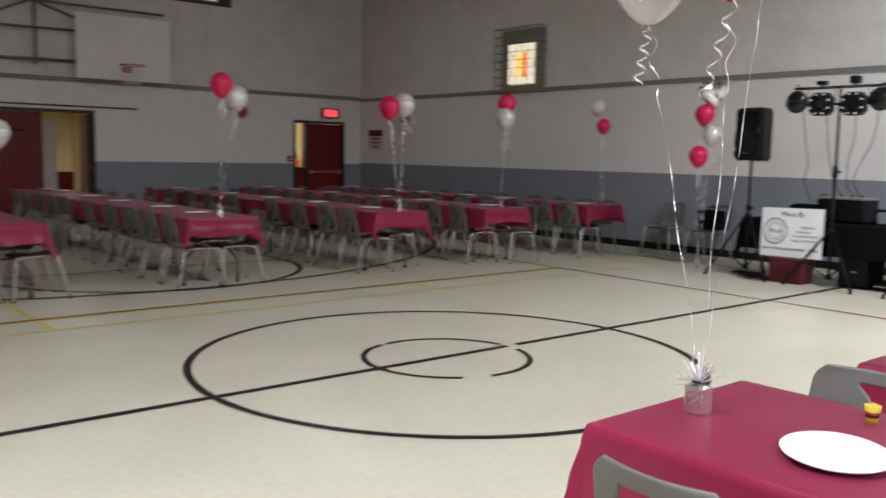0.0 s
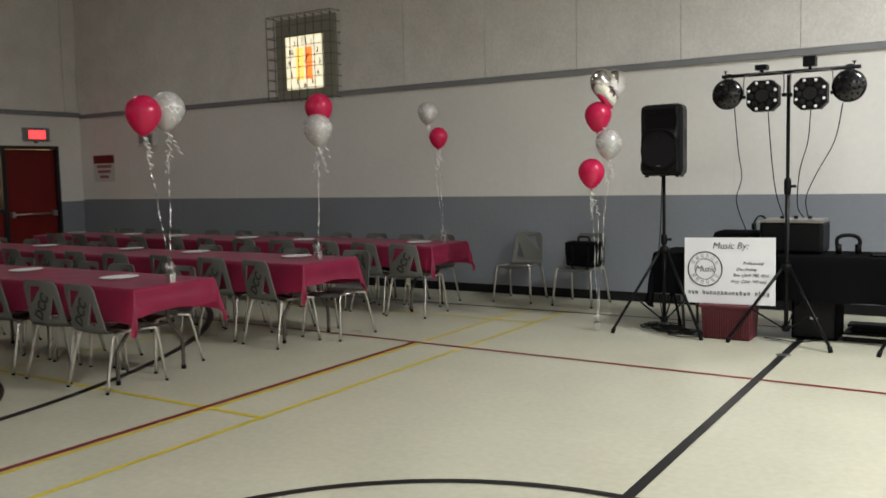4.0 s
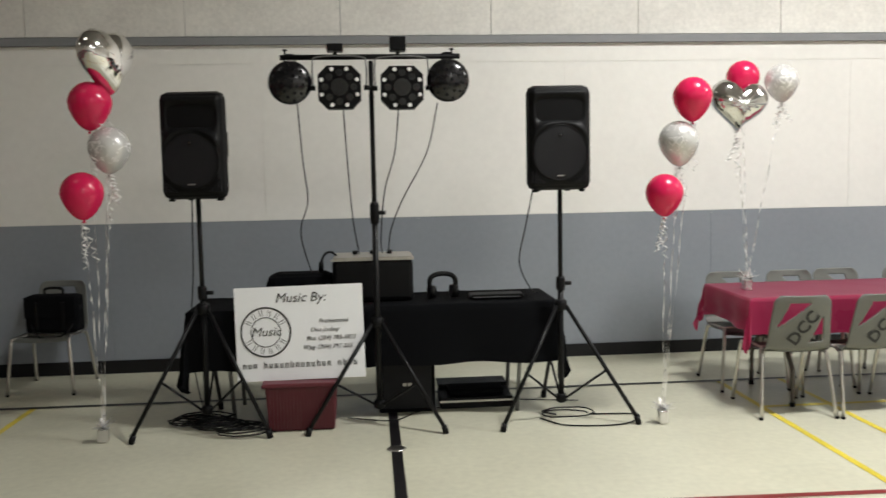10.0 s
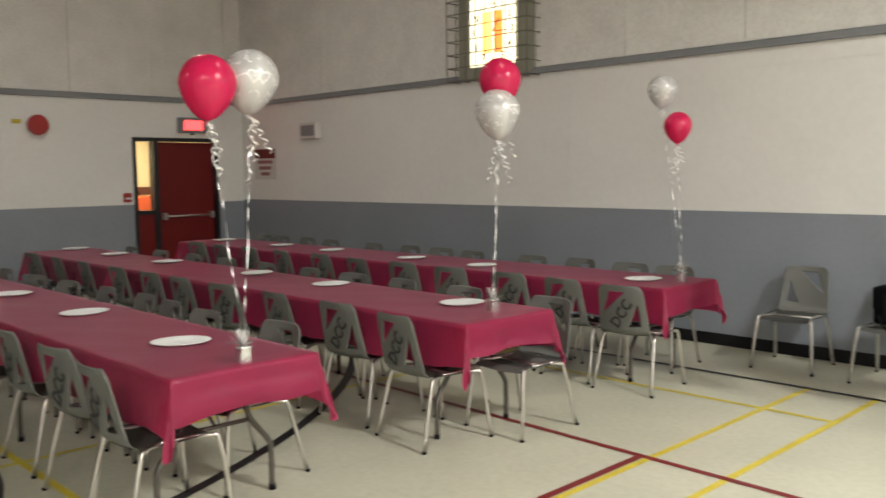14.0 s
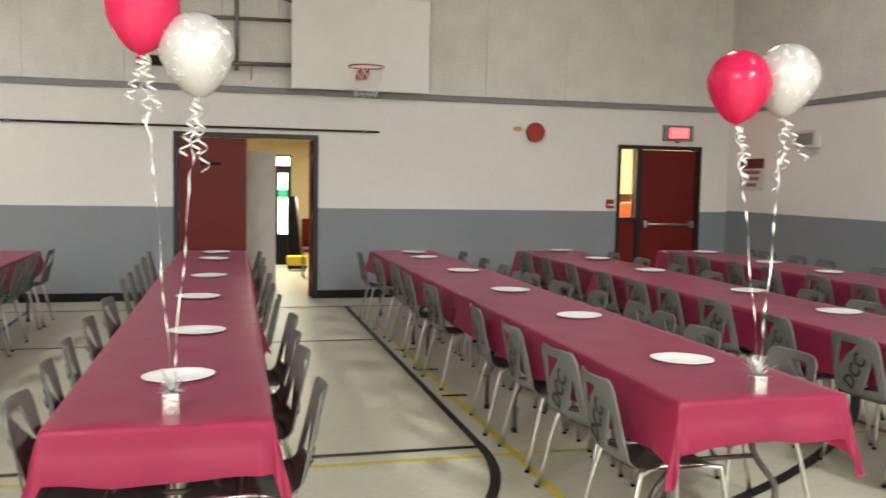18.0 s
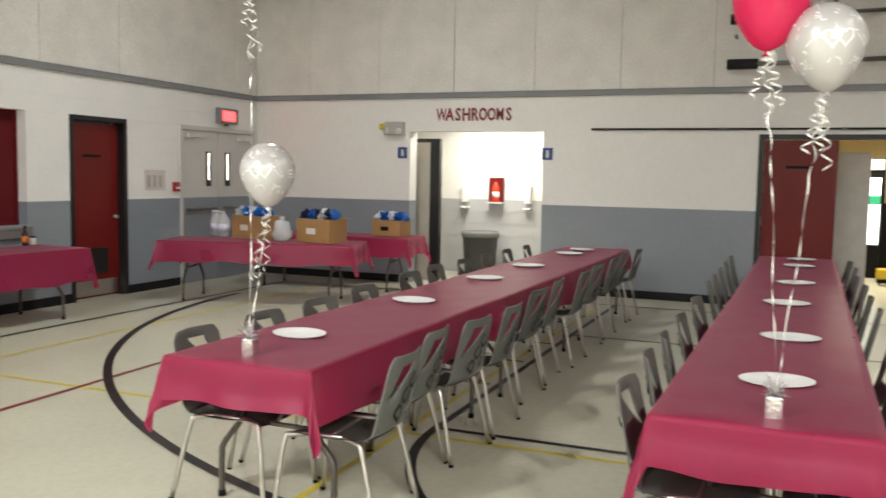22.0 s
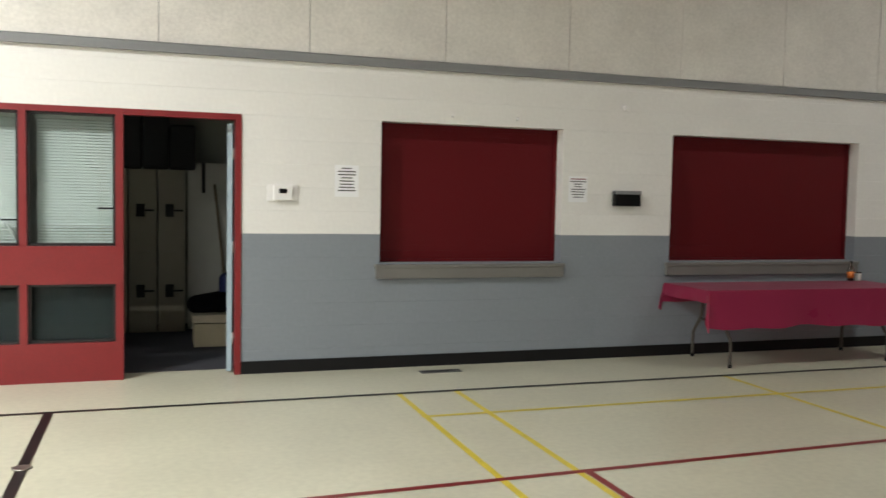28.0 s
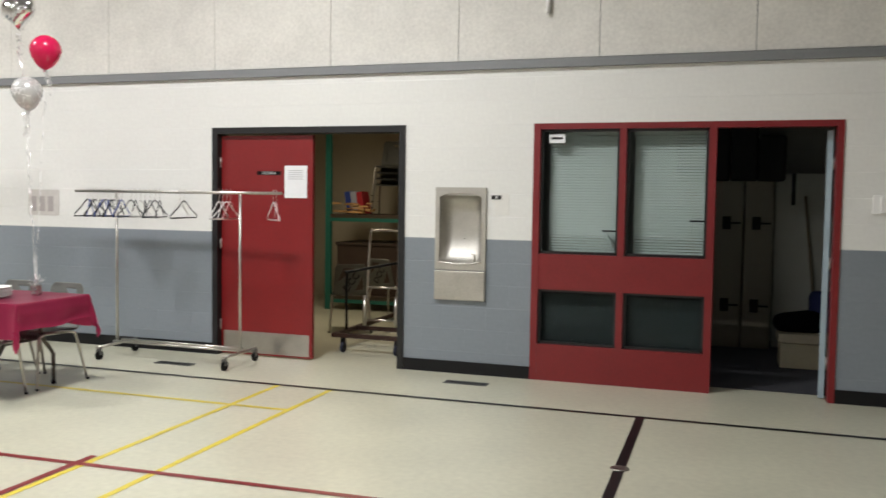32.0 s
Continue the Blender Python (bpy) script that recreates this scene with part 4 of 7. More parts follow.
def party_light(kind, x, y, z):
    if kind == "round":
        p = thing("party_light", "round black party light hung from a crossbar", "stage light", "party lights", pose(x, y, z))
        bm = bmesh.new()
        bmesh.ops.create_uvsphere(bm, u_segments=24, v_segments=14, radius=0.135)
        for v in bm.verts:
            v.co.y *= 0.5
        part("dome", bm, LAMP_GLASS, p, smooth=True)
        for i in range(26):
            a, r = i * 2.4, 0.12 * math.sqrt((i + 0.5) / 26)
            px, pz = r * math.cos(a), r * math.sin(a)
            disc("lens", (px, -0.0675 * math.sqrt(1 - (r / 0.135) ** 2) - 0.001, pz), 0.010, 0.003, BLACK, p, 8)
        part("housing", B(-0.07, 0.02, -0.07, 0.07, 0.14, 0.07, bevel=0.02), BLACK, p)
        part("bracket", T(curve_pts([(-0.03, 0.04, 0.12), (-0.03, 0.04, 0.17), (0.03, 0.04, 0.17), (0.03, 0.04, 0.12)], 4), 0.006), BLACK_METAL, p)
        return p
    p = thing("party_light", "octagonal black party light with a ring of lenses", "stage light", "party lights", pose(x, y, z))
    bm = lathe(bmesh.new(), [(0.15, -0.06), (0.155, -0.055), (0.155, 0.06), (0.13, 0.10)], 8)
    for v in bm.verts:
        a, b, c = v.co
        k = math.cos(radians(22.5)), math.sin(radians(22.5))
        px, pz = a * k[0] - b * k[1], a * k[1] + b * k[0]
        v.co = Vector((px * (1.4 if abs(px) < abs(pz) else 1), c, pz * (1.4 if abs(pz) < abs(px) else 1))) * 0.92
    for f in bm.faces:
        f.smooth = False
    bmesh.ops.recalc_face_normals(bm, faces=bm.faces[:])
    part("housing", bm, BLACK, p)
    disc("main_lens", (0, -0.060, 0), 0.055, 0.012, LAMP_GLASS, p)
    for k in range(8):
        a = radians(22.5 + 45 * k)
        disc("lens", (0.118 * math.cos(a), -0.060, 0.118 * math.sin(a)), 0.0125, 0.006, PLATE_M, p, 12, "small clear white lens")
        a += radians(22.5)
        disc("dark_lens", (0.088 * math.cos(a), -0.060, 0.088 * math.sin(a)), 0.024, 0.006, LAMP_GLASS, p, 12)
    part("yoke", T(curve_pts([(-0.165, 0, 0.0), (-0.165, 0, 0.14), (-0.13, 0, 0.19), (0.13, 0, 0.19), (0.165, 0, 0.14), (0.165, 0, 0.0)], 5), 0.005), GALV, p)
    for sx in (-1, 1):
        part("yoke_knob", T([(sx * 0.15, 0, 0), (sx * 0.19, 0, 0)], 0.016, 10), BLACK, p)
    return p


party_light("round", -0.59, 5.92, 2.185)
party_light("octagon", -0.285, 5.92, 2.15)
party_light("octagon", 0.10, 5.92, 2.145)
party_light("round", 0.39, 5.92, 2.19)
for x, tall in ((-0.31, 0.045), (0.08, 0.085)):
    p = thing("laser_light", "small black laser light clamped on a crossbar", "stage light", "small lights on the crossbar", pose(x, 5.97, 2.365))
    part("body", B(-0.05, -0.06, 0.012, 0.05, 0.05, 0.012 + tall, bevel=0.006), BLACK, p)
    part("clamp", B(-0.012, -0.015, -0.02, 0.012, 0.015, 0.012), BLACK_METAL, p)
for x in (-0.62, 0.42):
    p = thing("clamp_screw", "black wing screw on a crossbar end", "clamp", "clamps on the crossbar", pose(x, 5.97, 2.36))
    part("screw", T([(0, 0, 0), (0, 0, 0.035)], 0.006), BLACK_METAL, p)
    part("wing", T([(-0.014, 0, 0.03), (0.014, 0, 0.03)], 0.006), BLACK_METAL, p)


def cable(name, ctrl, label, r=0.0045, n=10):
    return solid(name, T(curve_pts(ctrl, n), r, 6), BLACK, label, "cable", group="black cables")


HC = "black cable hanging from a party light to the table"
cable("power_cable", [(-0.56, 6.03, 2.10), (-0.54, 6.10, 1.7), (-0.52, 6.15, 1.45), (-0.575, 6.2, 1.22), (-0.50, 6.4, 0.86)], HC)
cable("power_cable", [(-0.27, 6.03, 2.02), (-0.25, 6.1, 1.6), (-0.23, 6.2, 1.3), (-0.20, 6.4, 1.07)], HC)
cable("power_cable", [(0.08, 6.03, 2.02), (0.05, 6.08, 1.75), (-0.02, 6.12, 1.5), (-0.05, 6.2, 1.2), (-0.04, 6.45, 1.07)], HC)
cable("power_cable", [(0.33, 6.03, 2.06), (0.26, 6.1, 1.75), (0.10, 6.15, 1.45), (0.02, 6.2, 1.25), (0.0, 6.45, 1.07)], HC)
cable("power_cable", [(-1.26, 6.16, 1.50), (-1.27, 6.14, 1.0), (-1.30, 6.14, 0.5), (-1.2, 6.10, 0.012), (-1.0, 6.0, 0.012)], "black cable hanging from a loudspeaker to the floor")
cable("power_cable", [(0.97, 6.15, 1.52), (0.92, 6.18, 1.25), (0.88, 6.22, 1.0), (0.98, 6.35, 0.80), (1.02, 6.3, 0.775)], "black cable hanging from a loudspeaker to the table")
for cx, cy, seed in ((-1.12, 5.98, 1), (-0.98, 5.86, 2), (1.12, 5.98, 3), (-1.25, 6.15, 5)):
    rnd = random.Random(seed)
    pts, rx, ry = [], 0.17, 0.10
    for i in range(60):
        a = i * 0.42
        k = 1 + 0.25 * math.sin(i * 0.37 + seed)
        pts.append((cx + (rx + rnd.uniform(-0.02, 0.02)) * k * math.cos(a), cy + (ry + rnd.uniform(-0.01, 0.01)) * k * math.sin(a), 0.008 + 0.0009 * i + rnd.uniform(0, 0.004)))
    solid("cable_coil", T(pts if seed < 3 or seed == 5 else pts[:26], 0.005, 6), BLACK, "loose coil of black cable on the floor", "cable", group="coils of cable")
cable("floor_cable", [(1.3, 5.95, 0.008), (1.6, 5.9, 0.008), (1.45, 5.7, 0.008), (1.1, 5.72, 0.008), (0.95, 5.9, 0.008)], "black cable loop on the floor", 0.005)
cable("floor_cable", [(-0.3, 6.1, 0.008), (0.0, 6.0, 0.008), (0.2, 6.2, 0.008), (0.7, 6.4, 0.008), (1.3, 6.3, 0.008)], "black cable on the floor", 0.004)

sgn = thing("sign_board", "white corrugated sign board with black lettering", "sign", m=pose(-0.58, 5.95, 0.315, -3.5, -1.2, -3) @ Matrix.Scale(0.96, 4))
part("board", B(-0.425, 0, 0, 0.425, 0.008, 0.625), PAPER, sgn)
words("lettering", "Music By:", 0.088, pose(0.0125, -0.0021, 0.546), INK, sgn, shear=0.25)
words("lettering", "Professional", 0.040, pose(0.225, -0.002, 0.385), INK, sgn, shear=0.25)
words("lettering", "Disc Jockey", 0.040, pose(0.165, -0.002, 0.328), INK, sgn, shear=0.25)
words("lettering", "Bus. (204) 785-3832", 0.040, pose(0.205, -0.002, 0.272), INK, sgn, shear=0.25)
words("lettering", "Wpg. (204) 797-265", 0.040, pose(0.18, -0.002, 0.213), INK, sgn, shear=0.25)
bm = bmesh.new()
for i in range(22):
    if i not in (3, 17):
        for q in (0, 0.014):
            box(bm, -0.385 + i * 0.035 + q, -0.003, 0.085, -0.385 + i * 0.035 + q + 0.006, 0, 0.085 + (0.042 if i % 5 == 4 and not q else 0.030))
        box(bm, -0.385 + i * 0.035 + 0.006, -0.003, 0.085 if i % 2 else 0.110, -0.385 + i * 0.035 + 0.014, 0, 0.090 if i % 2 else 0.115)
part("small_print", bm, INK, sgn, "line of small black print")["kind"] = "stuff"
for r, w in ((0.165, 0.004), (0.159, 0.002), (0.098, 0.003)):
    part("emblem_ring", T([(-0.225 + r * math.cos(a), -0.001, 0.325 + r * math.sin(a)) for a in (2 * math.pi * i / 48 for i in range(48))], w, 4, True), INK, sgn)
bm = bmesh.new()
for k in range(12):
    a = radians(30 + k * 24 if k < 6 else 210 + (k - 6) * 24)
    c = Vector((-0.225 + 0.128 * math.cos(a), -0.001, 0.325 + 0.128 * math.sin(a)))
    d, s = Vector((math.cos(a), 0, math.sin(a))) * 0.02, Vector((-math.sin(a), 0, math.cos(a))) * 0.006
    for q in (-1, 1):
        e = c + s * q * 1.3
        bm.faces.new([bm.verts.new(v) for v in (e - d - s * 0.35, e - d + s * 0.35, e + d + s * 0.35, e + d - s * 0.35)])
part("emblem_marks", bm, INK, sgn)
words("emblem_word", "Music", 0.085, pose(-0.225, -0.002, 0.325), INK, sgn, shear=0.3, bold=0.0)

TUB = mat("maroon_ribbed_plastic", (0.10, 0.012, 0.02), 0.45, vary=0.1, scale=8)
tub = thing("storage_tub", "ribbed maroon plastic tub propping a sign", "tub", m=pose(-0.585, 6.02, 0))
bm = B(-0.225, -0.15, 0, 0.225, 0.15, 0.30, bevel=0.012)
for v in bm.verts:
    k = 0.92 + 0.08 * v.co.z / 0.3
    v.co.x *= k
    v.co.y *= k
part("body", bm, TUB, tub)
part("rim", B(-0.242, -0.166, 0.285, 0.242, 0.166, 0.312, bevel=0.006), TUB, tub)
for i in range(20):
    x = -0.2 + i * 0.021
    part("rib", B(x, -0.156, 0.02, x + 0.009, -0.138, 0.28), TUB, tub)

djt = thing("folding_table", "long folding table under a black cloth", "table", m=pose(-0.10, 6.36, 0))
part("tabletop", B(-1.22, -0.3, 0.715, 1.22, 0.3, 0.75, bevel=0.006), BLACK, djt)
for sx in (-1, 1):
    for sy in (-1, 1):
        part("leg", T([(sx * 0.98, sy * 0.24, 0.72), (sx * 0.94, sy * 0.22, 0)], 0.014), GALV, djt)
bm = bmesh.new()
bmw = make_cloth(0.40, 77, (1, 1), 0.62, 2.40, 0.05)
cl = solid("tablecloth", bmw, BLACK_FABRIC, "black fabric cloth over the music table", "tablecloth")
cl.matrix_basis = pose(-0.10, 6.36, 0.752)
bm.free()

rc = thing("equipment_case", "black flight case with silver edges on a table", "case", m=pose(-0.11, 6.42, 0.762))
part("body", B(-0.27, -0.2, 0, 0.27, 0.2, 0.285, bevel=0.03), BLACK, rc)
for z in (0.277,):
    part("edge_trim", B(-0.276, -0.206, z, 0.276, -0.196, z + 0.014), STEEL, rc, "silver metal edge")
    part("side_trim", B(0.266, -0.2, z, 0.276, 0.2, z + 0.014), STEEL, rc, "silver metal edge")
part("top_panel", B(-0.262, -0.195, 0.285, 0.262, 0.195, 0.300, bevel=0.004), STEEL, rc, "silver metal top")
for x in (-0.12, 0.0, 0.12):
    part("knob", T([(x, 0.05, 0.298), (x, 0.05, 0.325)], 0.018), BLACK, rc)
for nm, lab, x, y, z, w, d, h in (("keyboard_tray", "flat black tray on a covered table", 0.72, 6.25, 0.762, 0.36, 0.14, 0.03),
                                  ("gear_bag", "soft black gear bag on a covered table", -0.60, 6.42, 0.762, 0.46, 0.30, 0.19)):
    g_ = thing(nm, lab, "equipment", m=pose(x, y, z))
    part("body", B(-w / 2, -d / 2, 0, w / 2, d / 2, h, bevel=min(0.07, h * 0.35)), BLACK if nm != "gear_bag" else BLACK_FABRIC, g_)
    part("strip", B(-w / 2 + 0.02, -d / 2 - 0.002, h * 0.35, w / 2 - 0.02, -d / 2, h * 0.5), LEDGE_M, g_)
h2 = thing("headphones", "black padded headphones standing on a covered table", "headphones", m=pose(0.36, 6.26, 0.766, 0, 0, 12))
part("band", T(curve_pts([(-0.085, 0, 0.05), (-0.09, 0, 0.13), (-0.04, 0, 0.165), (0.05, 0, 0.160), (0.09, 0, 0.12), (0.085, 0, 0.05)], 6), 0.017, 10), BLACK, h2)
for sx in (-1, 1):
    part("ear_cup", T([(sx * 0.055, 0, 0.046), (sx * 0.10, 0, 0.046)], 0.045, 16), BLACK, h2)
hp = thing("headphones", "black headphones on a flight case", "headphones", m=pose(-0.40, 6.38, 0.90))
part("band", T([(0.06 * math.cos(a), 0, 0.10 + 0.09 * math.sin(a)) for a in (math.pi * i / 12 for i in range(13))], 0.008), BLACK, hp)
for sx in (-1, 1):
    part("ear_cup", T([(sx * 0.045, 0, 0.09), (sx * 0.075, 0, 0.09)], 0.035, 12), BLACK, hp)

sub = thing("subwoofer", "black carpeted speaker cabinet under a table", "loudspeaker", m=pose(0.10, 6.40, 0))
part("cabinet", B(-0.19, -0.2, 0, 0.19, 0.2, 0.40, bevel=0.012), BLACK_FABRIC, sub)
part("grille", B(-0.165, -0.212, 0.03, 0.165, -0.198, 0.37, bevel=0.004), GRILLE, sub)
for k in range(2):
    part("logo_mark", B(-0.03 + k * 0.035, -0.216, 0.185, -0.003 + k * 0.035, -0.212, 0.205), STEEL, sub, "small silver mark")
oc = thing("open_case", "low open black case with silver edge on the floor", "case", m=pose(0.58, 6.40, 0))
part("tray", B(-0.25, -0.16, 0, 0.25, 0.16, 0.075, bevel=0.008), BLACK, oc)
part("edge_trim", B(-0.254, -0.166, 0.045, 0.254, -0.158, 0.058), STEEL, oc, "silver metal edge")
part("lid", B(-0.25, 0.10, 0.085, 0.25, 0.30, 0.11, bevel=0.006), BLACK, oc)
part("foam_tray", B(-0.2, -0.12, 0.075, 0.2, 0.09, 0.12, bevel=0.02), BLACK_FABRIC, oc)

# two spare chairs and a bag against the north wall
copy_thing(chair0, pose(-3.42, 7.36, 0, 0, 0, 184))
copy_thing(chair0, pose(-2.61, 7.34, 0, 0, 0, 178))
bag = thing("briefcase", "soft black briefcase on a chair", "bag", m=pose(-2.57, 7.32, 0.445, 0, 0, -4))
part("body", B(-0.20, -0.085, 0, 0.20, 0.085, 0.29, bevel=0.03), BLACK_FABRIC, bag)
part("flap", B(-0.195, -0.094, 0.12, 0.195, -0.084, 0.28, bevel=0.004), BLACK_FABRIC, bag)
part("handle", T(curve_pts([(-0.07, 0, 0.285), (-0.06, 0, 0.335), (0.06, 0, 0.335), (0.07, 0, 0.285)], 5), 0.011), BLACK, bag)
for sx in (-1, 1):
    part("strap", B(sx * 0.10 - 0.012, -0.099, 0.03, sx * 0.10 + 0.012, -0.093, 0.24), BLACK, bag)
part("shoulder_strap", T(curve_pts([(-0.2, 0.0, 0.2), (-0.12, -0.11, 0.02), (0.0, -0.13, -0.035), (0.14, -0.11, 0.02), (0.2, 0, 0.2)], 6), 0.008), BLACK, bag)


# ---- north wall fixtures ----
ORANGE = mat("orange_poster", (0.62, 0.17, 0.025), 0.6, vary=0.12, scale=3)
CASE_M = mat("grey_green_case_paint", (0.27, 0.265, 0.21), 0.6, vary=0.12, scale=6)
CAGE_M = mat("grey_green_steel", (0.16, 0.16, 0.12), 0.5, 0.4, vary=0.15, scale=10)
pst = thing("poster", "orange wood-print banner with white lettering on a wall", "poster", m=pose(5.14, YN, 2.07))
part("sheet", B(-0.46, -0.004, 0, 0.46, -0.001, 0.61), ORANGE, pst)
for i in range(5):
    part("plank_line", B(-0.46, -0.006, 0.06 + i * 0.12, 0.46, -0.0045, 0.064 + i * 0.12), mat("poster_dark_line", (0.35, 0.08, 0.015), 0.6), pst)
words("lettering", "CONG", 0.19, pose(-0.40, -0.006, 0.50) @ Matrix.Scale(0.62, 4, (1, 0, 0)), PLATE_M, pst, align="LEFT", bold=0.006)
part("badge", T([(-0.17 + 0.17 * math.cos(a), -0.008, 0.21 + 0.17 * math.sin(a)) for a in (2 * math.pi * i / 32 for i in range(32))], 0.014, 6, True), BASE_M, pst)
part("badge_band", B(-0.36, -0.012, 0.17, 0.02, -0.007, 0.25), BASE_M, pst)
for k in range(6):
    part("badge_mark", B(-0.335 + k * 0.056, -0.015, 0.187, -0.295 + k * 0.056, -0.012, 0.233), PLATE_M, pst)

CREAM_GLOW = glow("lit_clock_face", (1.0, 0.90, 0.62), 0.8)
clk = thing("wall_clock", "lit square wall clock in a wide steel case", "clock", m=pose(-7.04, YN, 2.70))
part("case", B(-0.56, -0.05, 0.0, 0.56, 0, 1.15, bevel=0.01), CASE_M, clk)
part("bezel", B(-0.37, -0.064, 0.105, 0.37, -0.05, 0.90, bevel=0.004), CASE_M, clk)
part("face", B(-0.35, -0.070, 0.125, 0.35, -0.063, 0.88, bevel=0.002), CREAM_GLOW, clk, "glowing cream clock face")
part("emblem_bar", B(0.02, -0.073, 0.26, 0.15, -0.0705, 0.72), glow("backlit_orange_print", (1.0, 0.24, 0.04), 1.0), clk, "orange printed bar")
part("emblem_bar", B(-0.16, -0.073, 0.26, -0.01, -0.0705, 0.72), glow("backlit_yellow_print", (1.0, 0.62, 0.14), 1.1), clk, "yellow printed bar")
for k in range(12):
    a = radians(30 * (k + 1))
    words("hour_number", str(k + 1), 0.105, pose(0.29 * math.sin(a), -0.0725, 0.50 + 0.32 * math.cos(a)), INK, clk, bold=0.002)
part("clock_hand", T([(0, -0.077, 0.50), (0.10, -0.077, 0.63)], 0.007), INK, clk)
part("clock_hand", T([(0, -0.077, 0.50), (0.22, -0.077, 0.49)], 0.005), INK, clk)
cage = thing("clock_cage", "steel wire guard cage round the wall clock", "wire cage", m=pose(-7.02, YN, 2.67))
for i in range(9):
    x = -0.6 + i * 1.2 / 8
    part("wire", T([(x, 0, 0), (x, -0.22, 0), (x, -0.22, 1.20), (x, 0, 1.20)], 0.006, 6), CAGE_M, cage)
for i in range(9):
    z = i * 1.20 / 8
    part("wire", T([(-0.6, 0, z), (-0.6, -0.22, z), (0.6, -0.22, z), (0.6, 0, z)], 0.006, 6), CAGE_M, cage)

SIGN_W = mat("aged_white_sign", (0.62, 0.60, 0.56), 0.6, vary=0.06, scale=8)
sg = thing("wall_sign", "white notice with a dark red header on a wall", "sign", m=pose(-11.82, YN, 1.555))
part("panel", B(-0.29, -0.008, 0, 0.29, -0.001, 0.47), SIGN_W, sg)
part("header", B(-0.28, -0.011, 0.32, 0.28, -0.008, 0.46), RED_DOOR, sg, "dark red header")
for w, z in ((0.20, 0.24), (0.17, 0.15), (0.12, 0.06)):
    part("text_bar", B(-w, -0.010, z, w, -0.008, z + 0.05), mat("faded_red_print", (0.30, 0.12, 0.11), 0.6), sg)
wsp = thing("wall_speaker", "small beige speaker box on a wall", "wall speaker", m=pose(-10.58, YN, 2.13))
part("case", B(-0.20, -0.09, 0, 0.20, 0, 0.23, bevel=0.01), SIGN_W, wsp)
part("grille", B(-0.16, -0.094, 0.04, 0.16, -0.089, 0.19), LEDGE_M, wsp)

# ---- west wall fixtures ----
bb = thing("basketball_hoop", "white backboard with orange rim and net on a steel frame", "basketball hoop", m=pose(XW, 2.127, 0))
WOOD_W = mat("white_backboard_paint", (0.86, 0.85, 0.82), 0.5, vary=0.05, scale=3)
part("backboard", B(0.155, -0.915, 2.785, 0.19, 0.915, 4.0, bevel=0.006), WOOD_W, bb)
RIM = mat("orange_rim_paint", (0.42, 0.05, 0.02), 0.4, vary=0.2, scale=20)
part("rim", T([(0.19 + 0.15 + 0.23 + 0.228 * math.cos(a), 0.228 * math.sin(a), 3.05) for a in (2 * math.pi * i / 36 for i in range(36))], 0.009, 8, True), RIM, bb, "orange steel rim")
part("rim_bracket", B(0.19, -0.075, 2.93, 0.345, 0.075, 3.04, bevel=0.01), RIM, bb)
bm = bmesh.new()
for k in range(12):
    for s in (-1, 1):
        pts = []
        for i in range(6):
            t = i / 5
            a = 2 * math.pi * k / 12 + s * t * 1.1
            r = 0.225 - 0.09 * t
            pts.append((0.57 + r * math.cos(a), r * math.sin(a), 3.04 - 0.36 * t))
        tube(bm, pts, 0.0035, 5)
part("net", bm, PAPER, bb, "worn white net")
for z in (3.05, 3.62):
    part("frame_tube", T([(0.10, -2.75, z), (0.10, -0.9, z + 0.03)], 0.03 if z < 3.2 else 0.024, 10), GALV, bb)
part("frame_upright", T([(0.10, -1.6, 2.98), (0.10, -1.6, 4.15)], 0.026, 10), GALV, bb)
part("frame_tube", T([(0.10, -2.75, 3.62), (0.10, -1.6, 4.15)], 0.022, 10), GALV, bb)
part("frame_tube", T([(0.10, -1.6, 4.12), (0.10, -0.8, 3.86)], 0.024, 10), GALV, bb)
part("frame_tube", T([(0.10, -2.1, 4.12), (0.10, 0.8, 4.12)], 0.024, 10), GALV, bb)
part("mount_plate", B(0, -2.82, 3.0, 0.13, -2.45, 3.12, bevel=0.01), BLACK_METAL, bb)
part("mount_plate", B(0, -2.8, 3.56, 0.1, -2.6, 3.68, bevel=0.01), BLACK_METAL, bb)
for y in (-2.72, -0.7, 0.7):
    part("wall_arm", T([(0.0, y, 3.4), (0.16, y, 3.4)], 0.02, 8), GALV, bb)
part("hanging_chain", T([(0.12, -1.42, 3.02), (0.12, -1.42, 2.86)], 0.008, 6), GALV, bb)

rail = thing("wall_rail", "long thin black rail fixed to a wall above a door", "rail", m=pose(XW, 0.0, 2.257))
part("bar", B(0.005, -2.4, -0.014, 0.03, 2.4, 0.014), BLACK_METAL, rail)
for y in (-2.2, -0.7, 0.7, 2.2):
    part("clip", B(0, y - 0.02, -0.02, 0.034, y + 0.02, 0.02), GALV, rail)


def frame_of(name, axis, face, out, a, b, z1, w, material, label):
    """A door frame that lines an opening and stands 12 mm proud of the wall."""
    f = thing(name, label, "door frame", kind="structure")
    for p, q in ((a, a + w), (b - w, b)):
        part("jamb", slab(axis, face, out, p, q, 0, z1, -0.014, 0.16), material, f)
    part("head", slab(axis, face, out, a + w, b - w, z1 - w, z1, -0.013, 0.16), material, f)
    return f


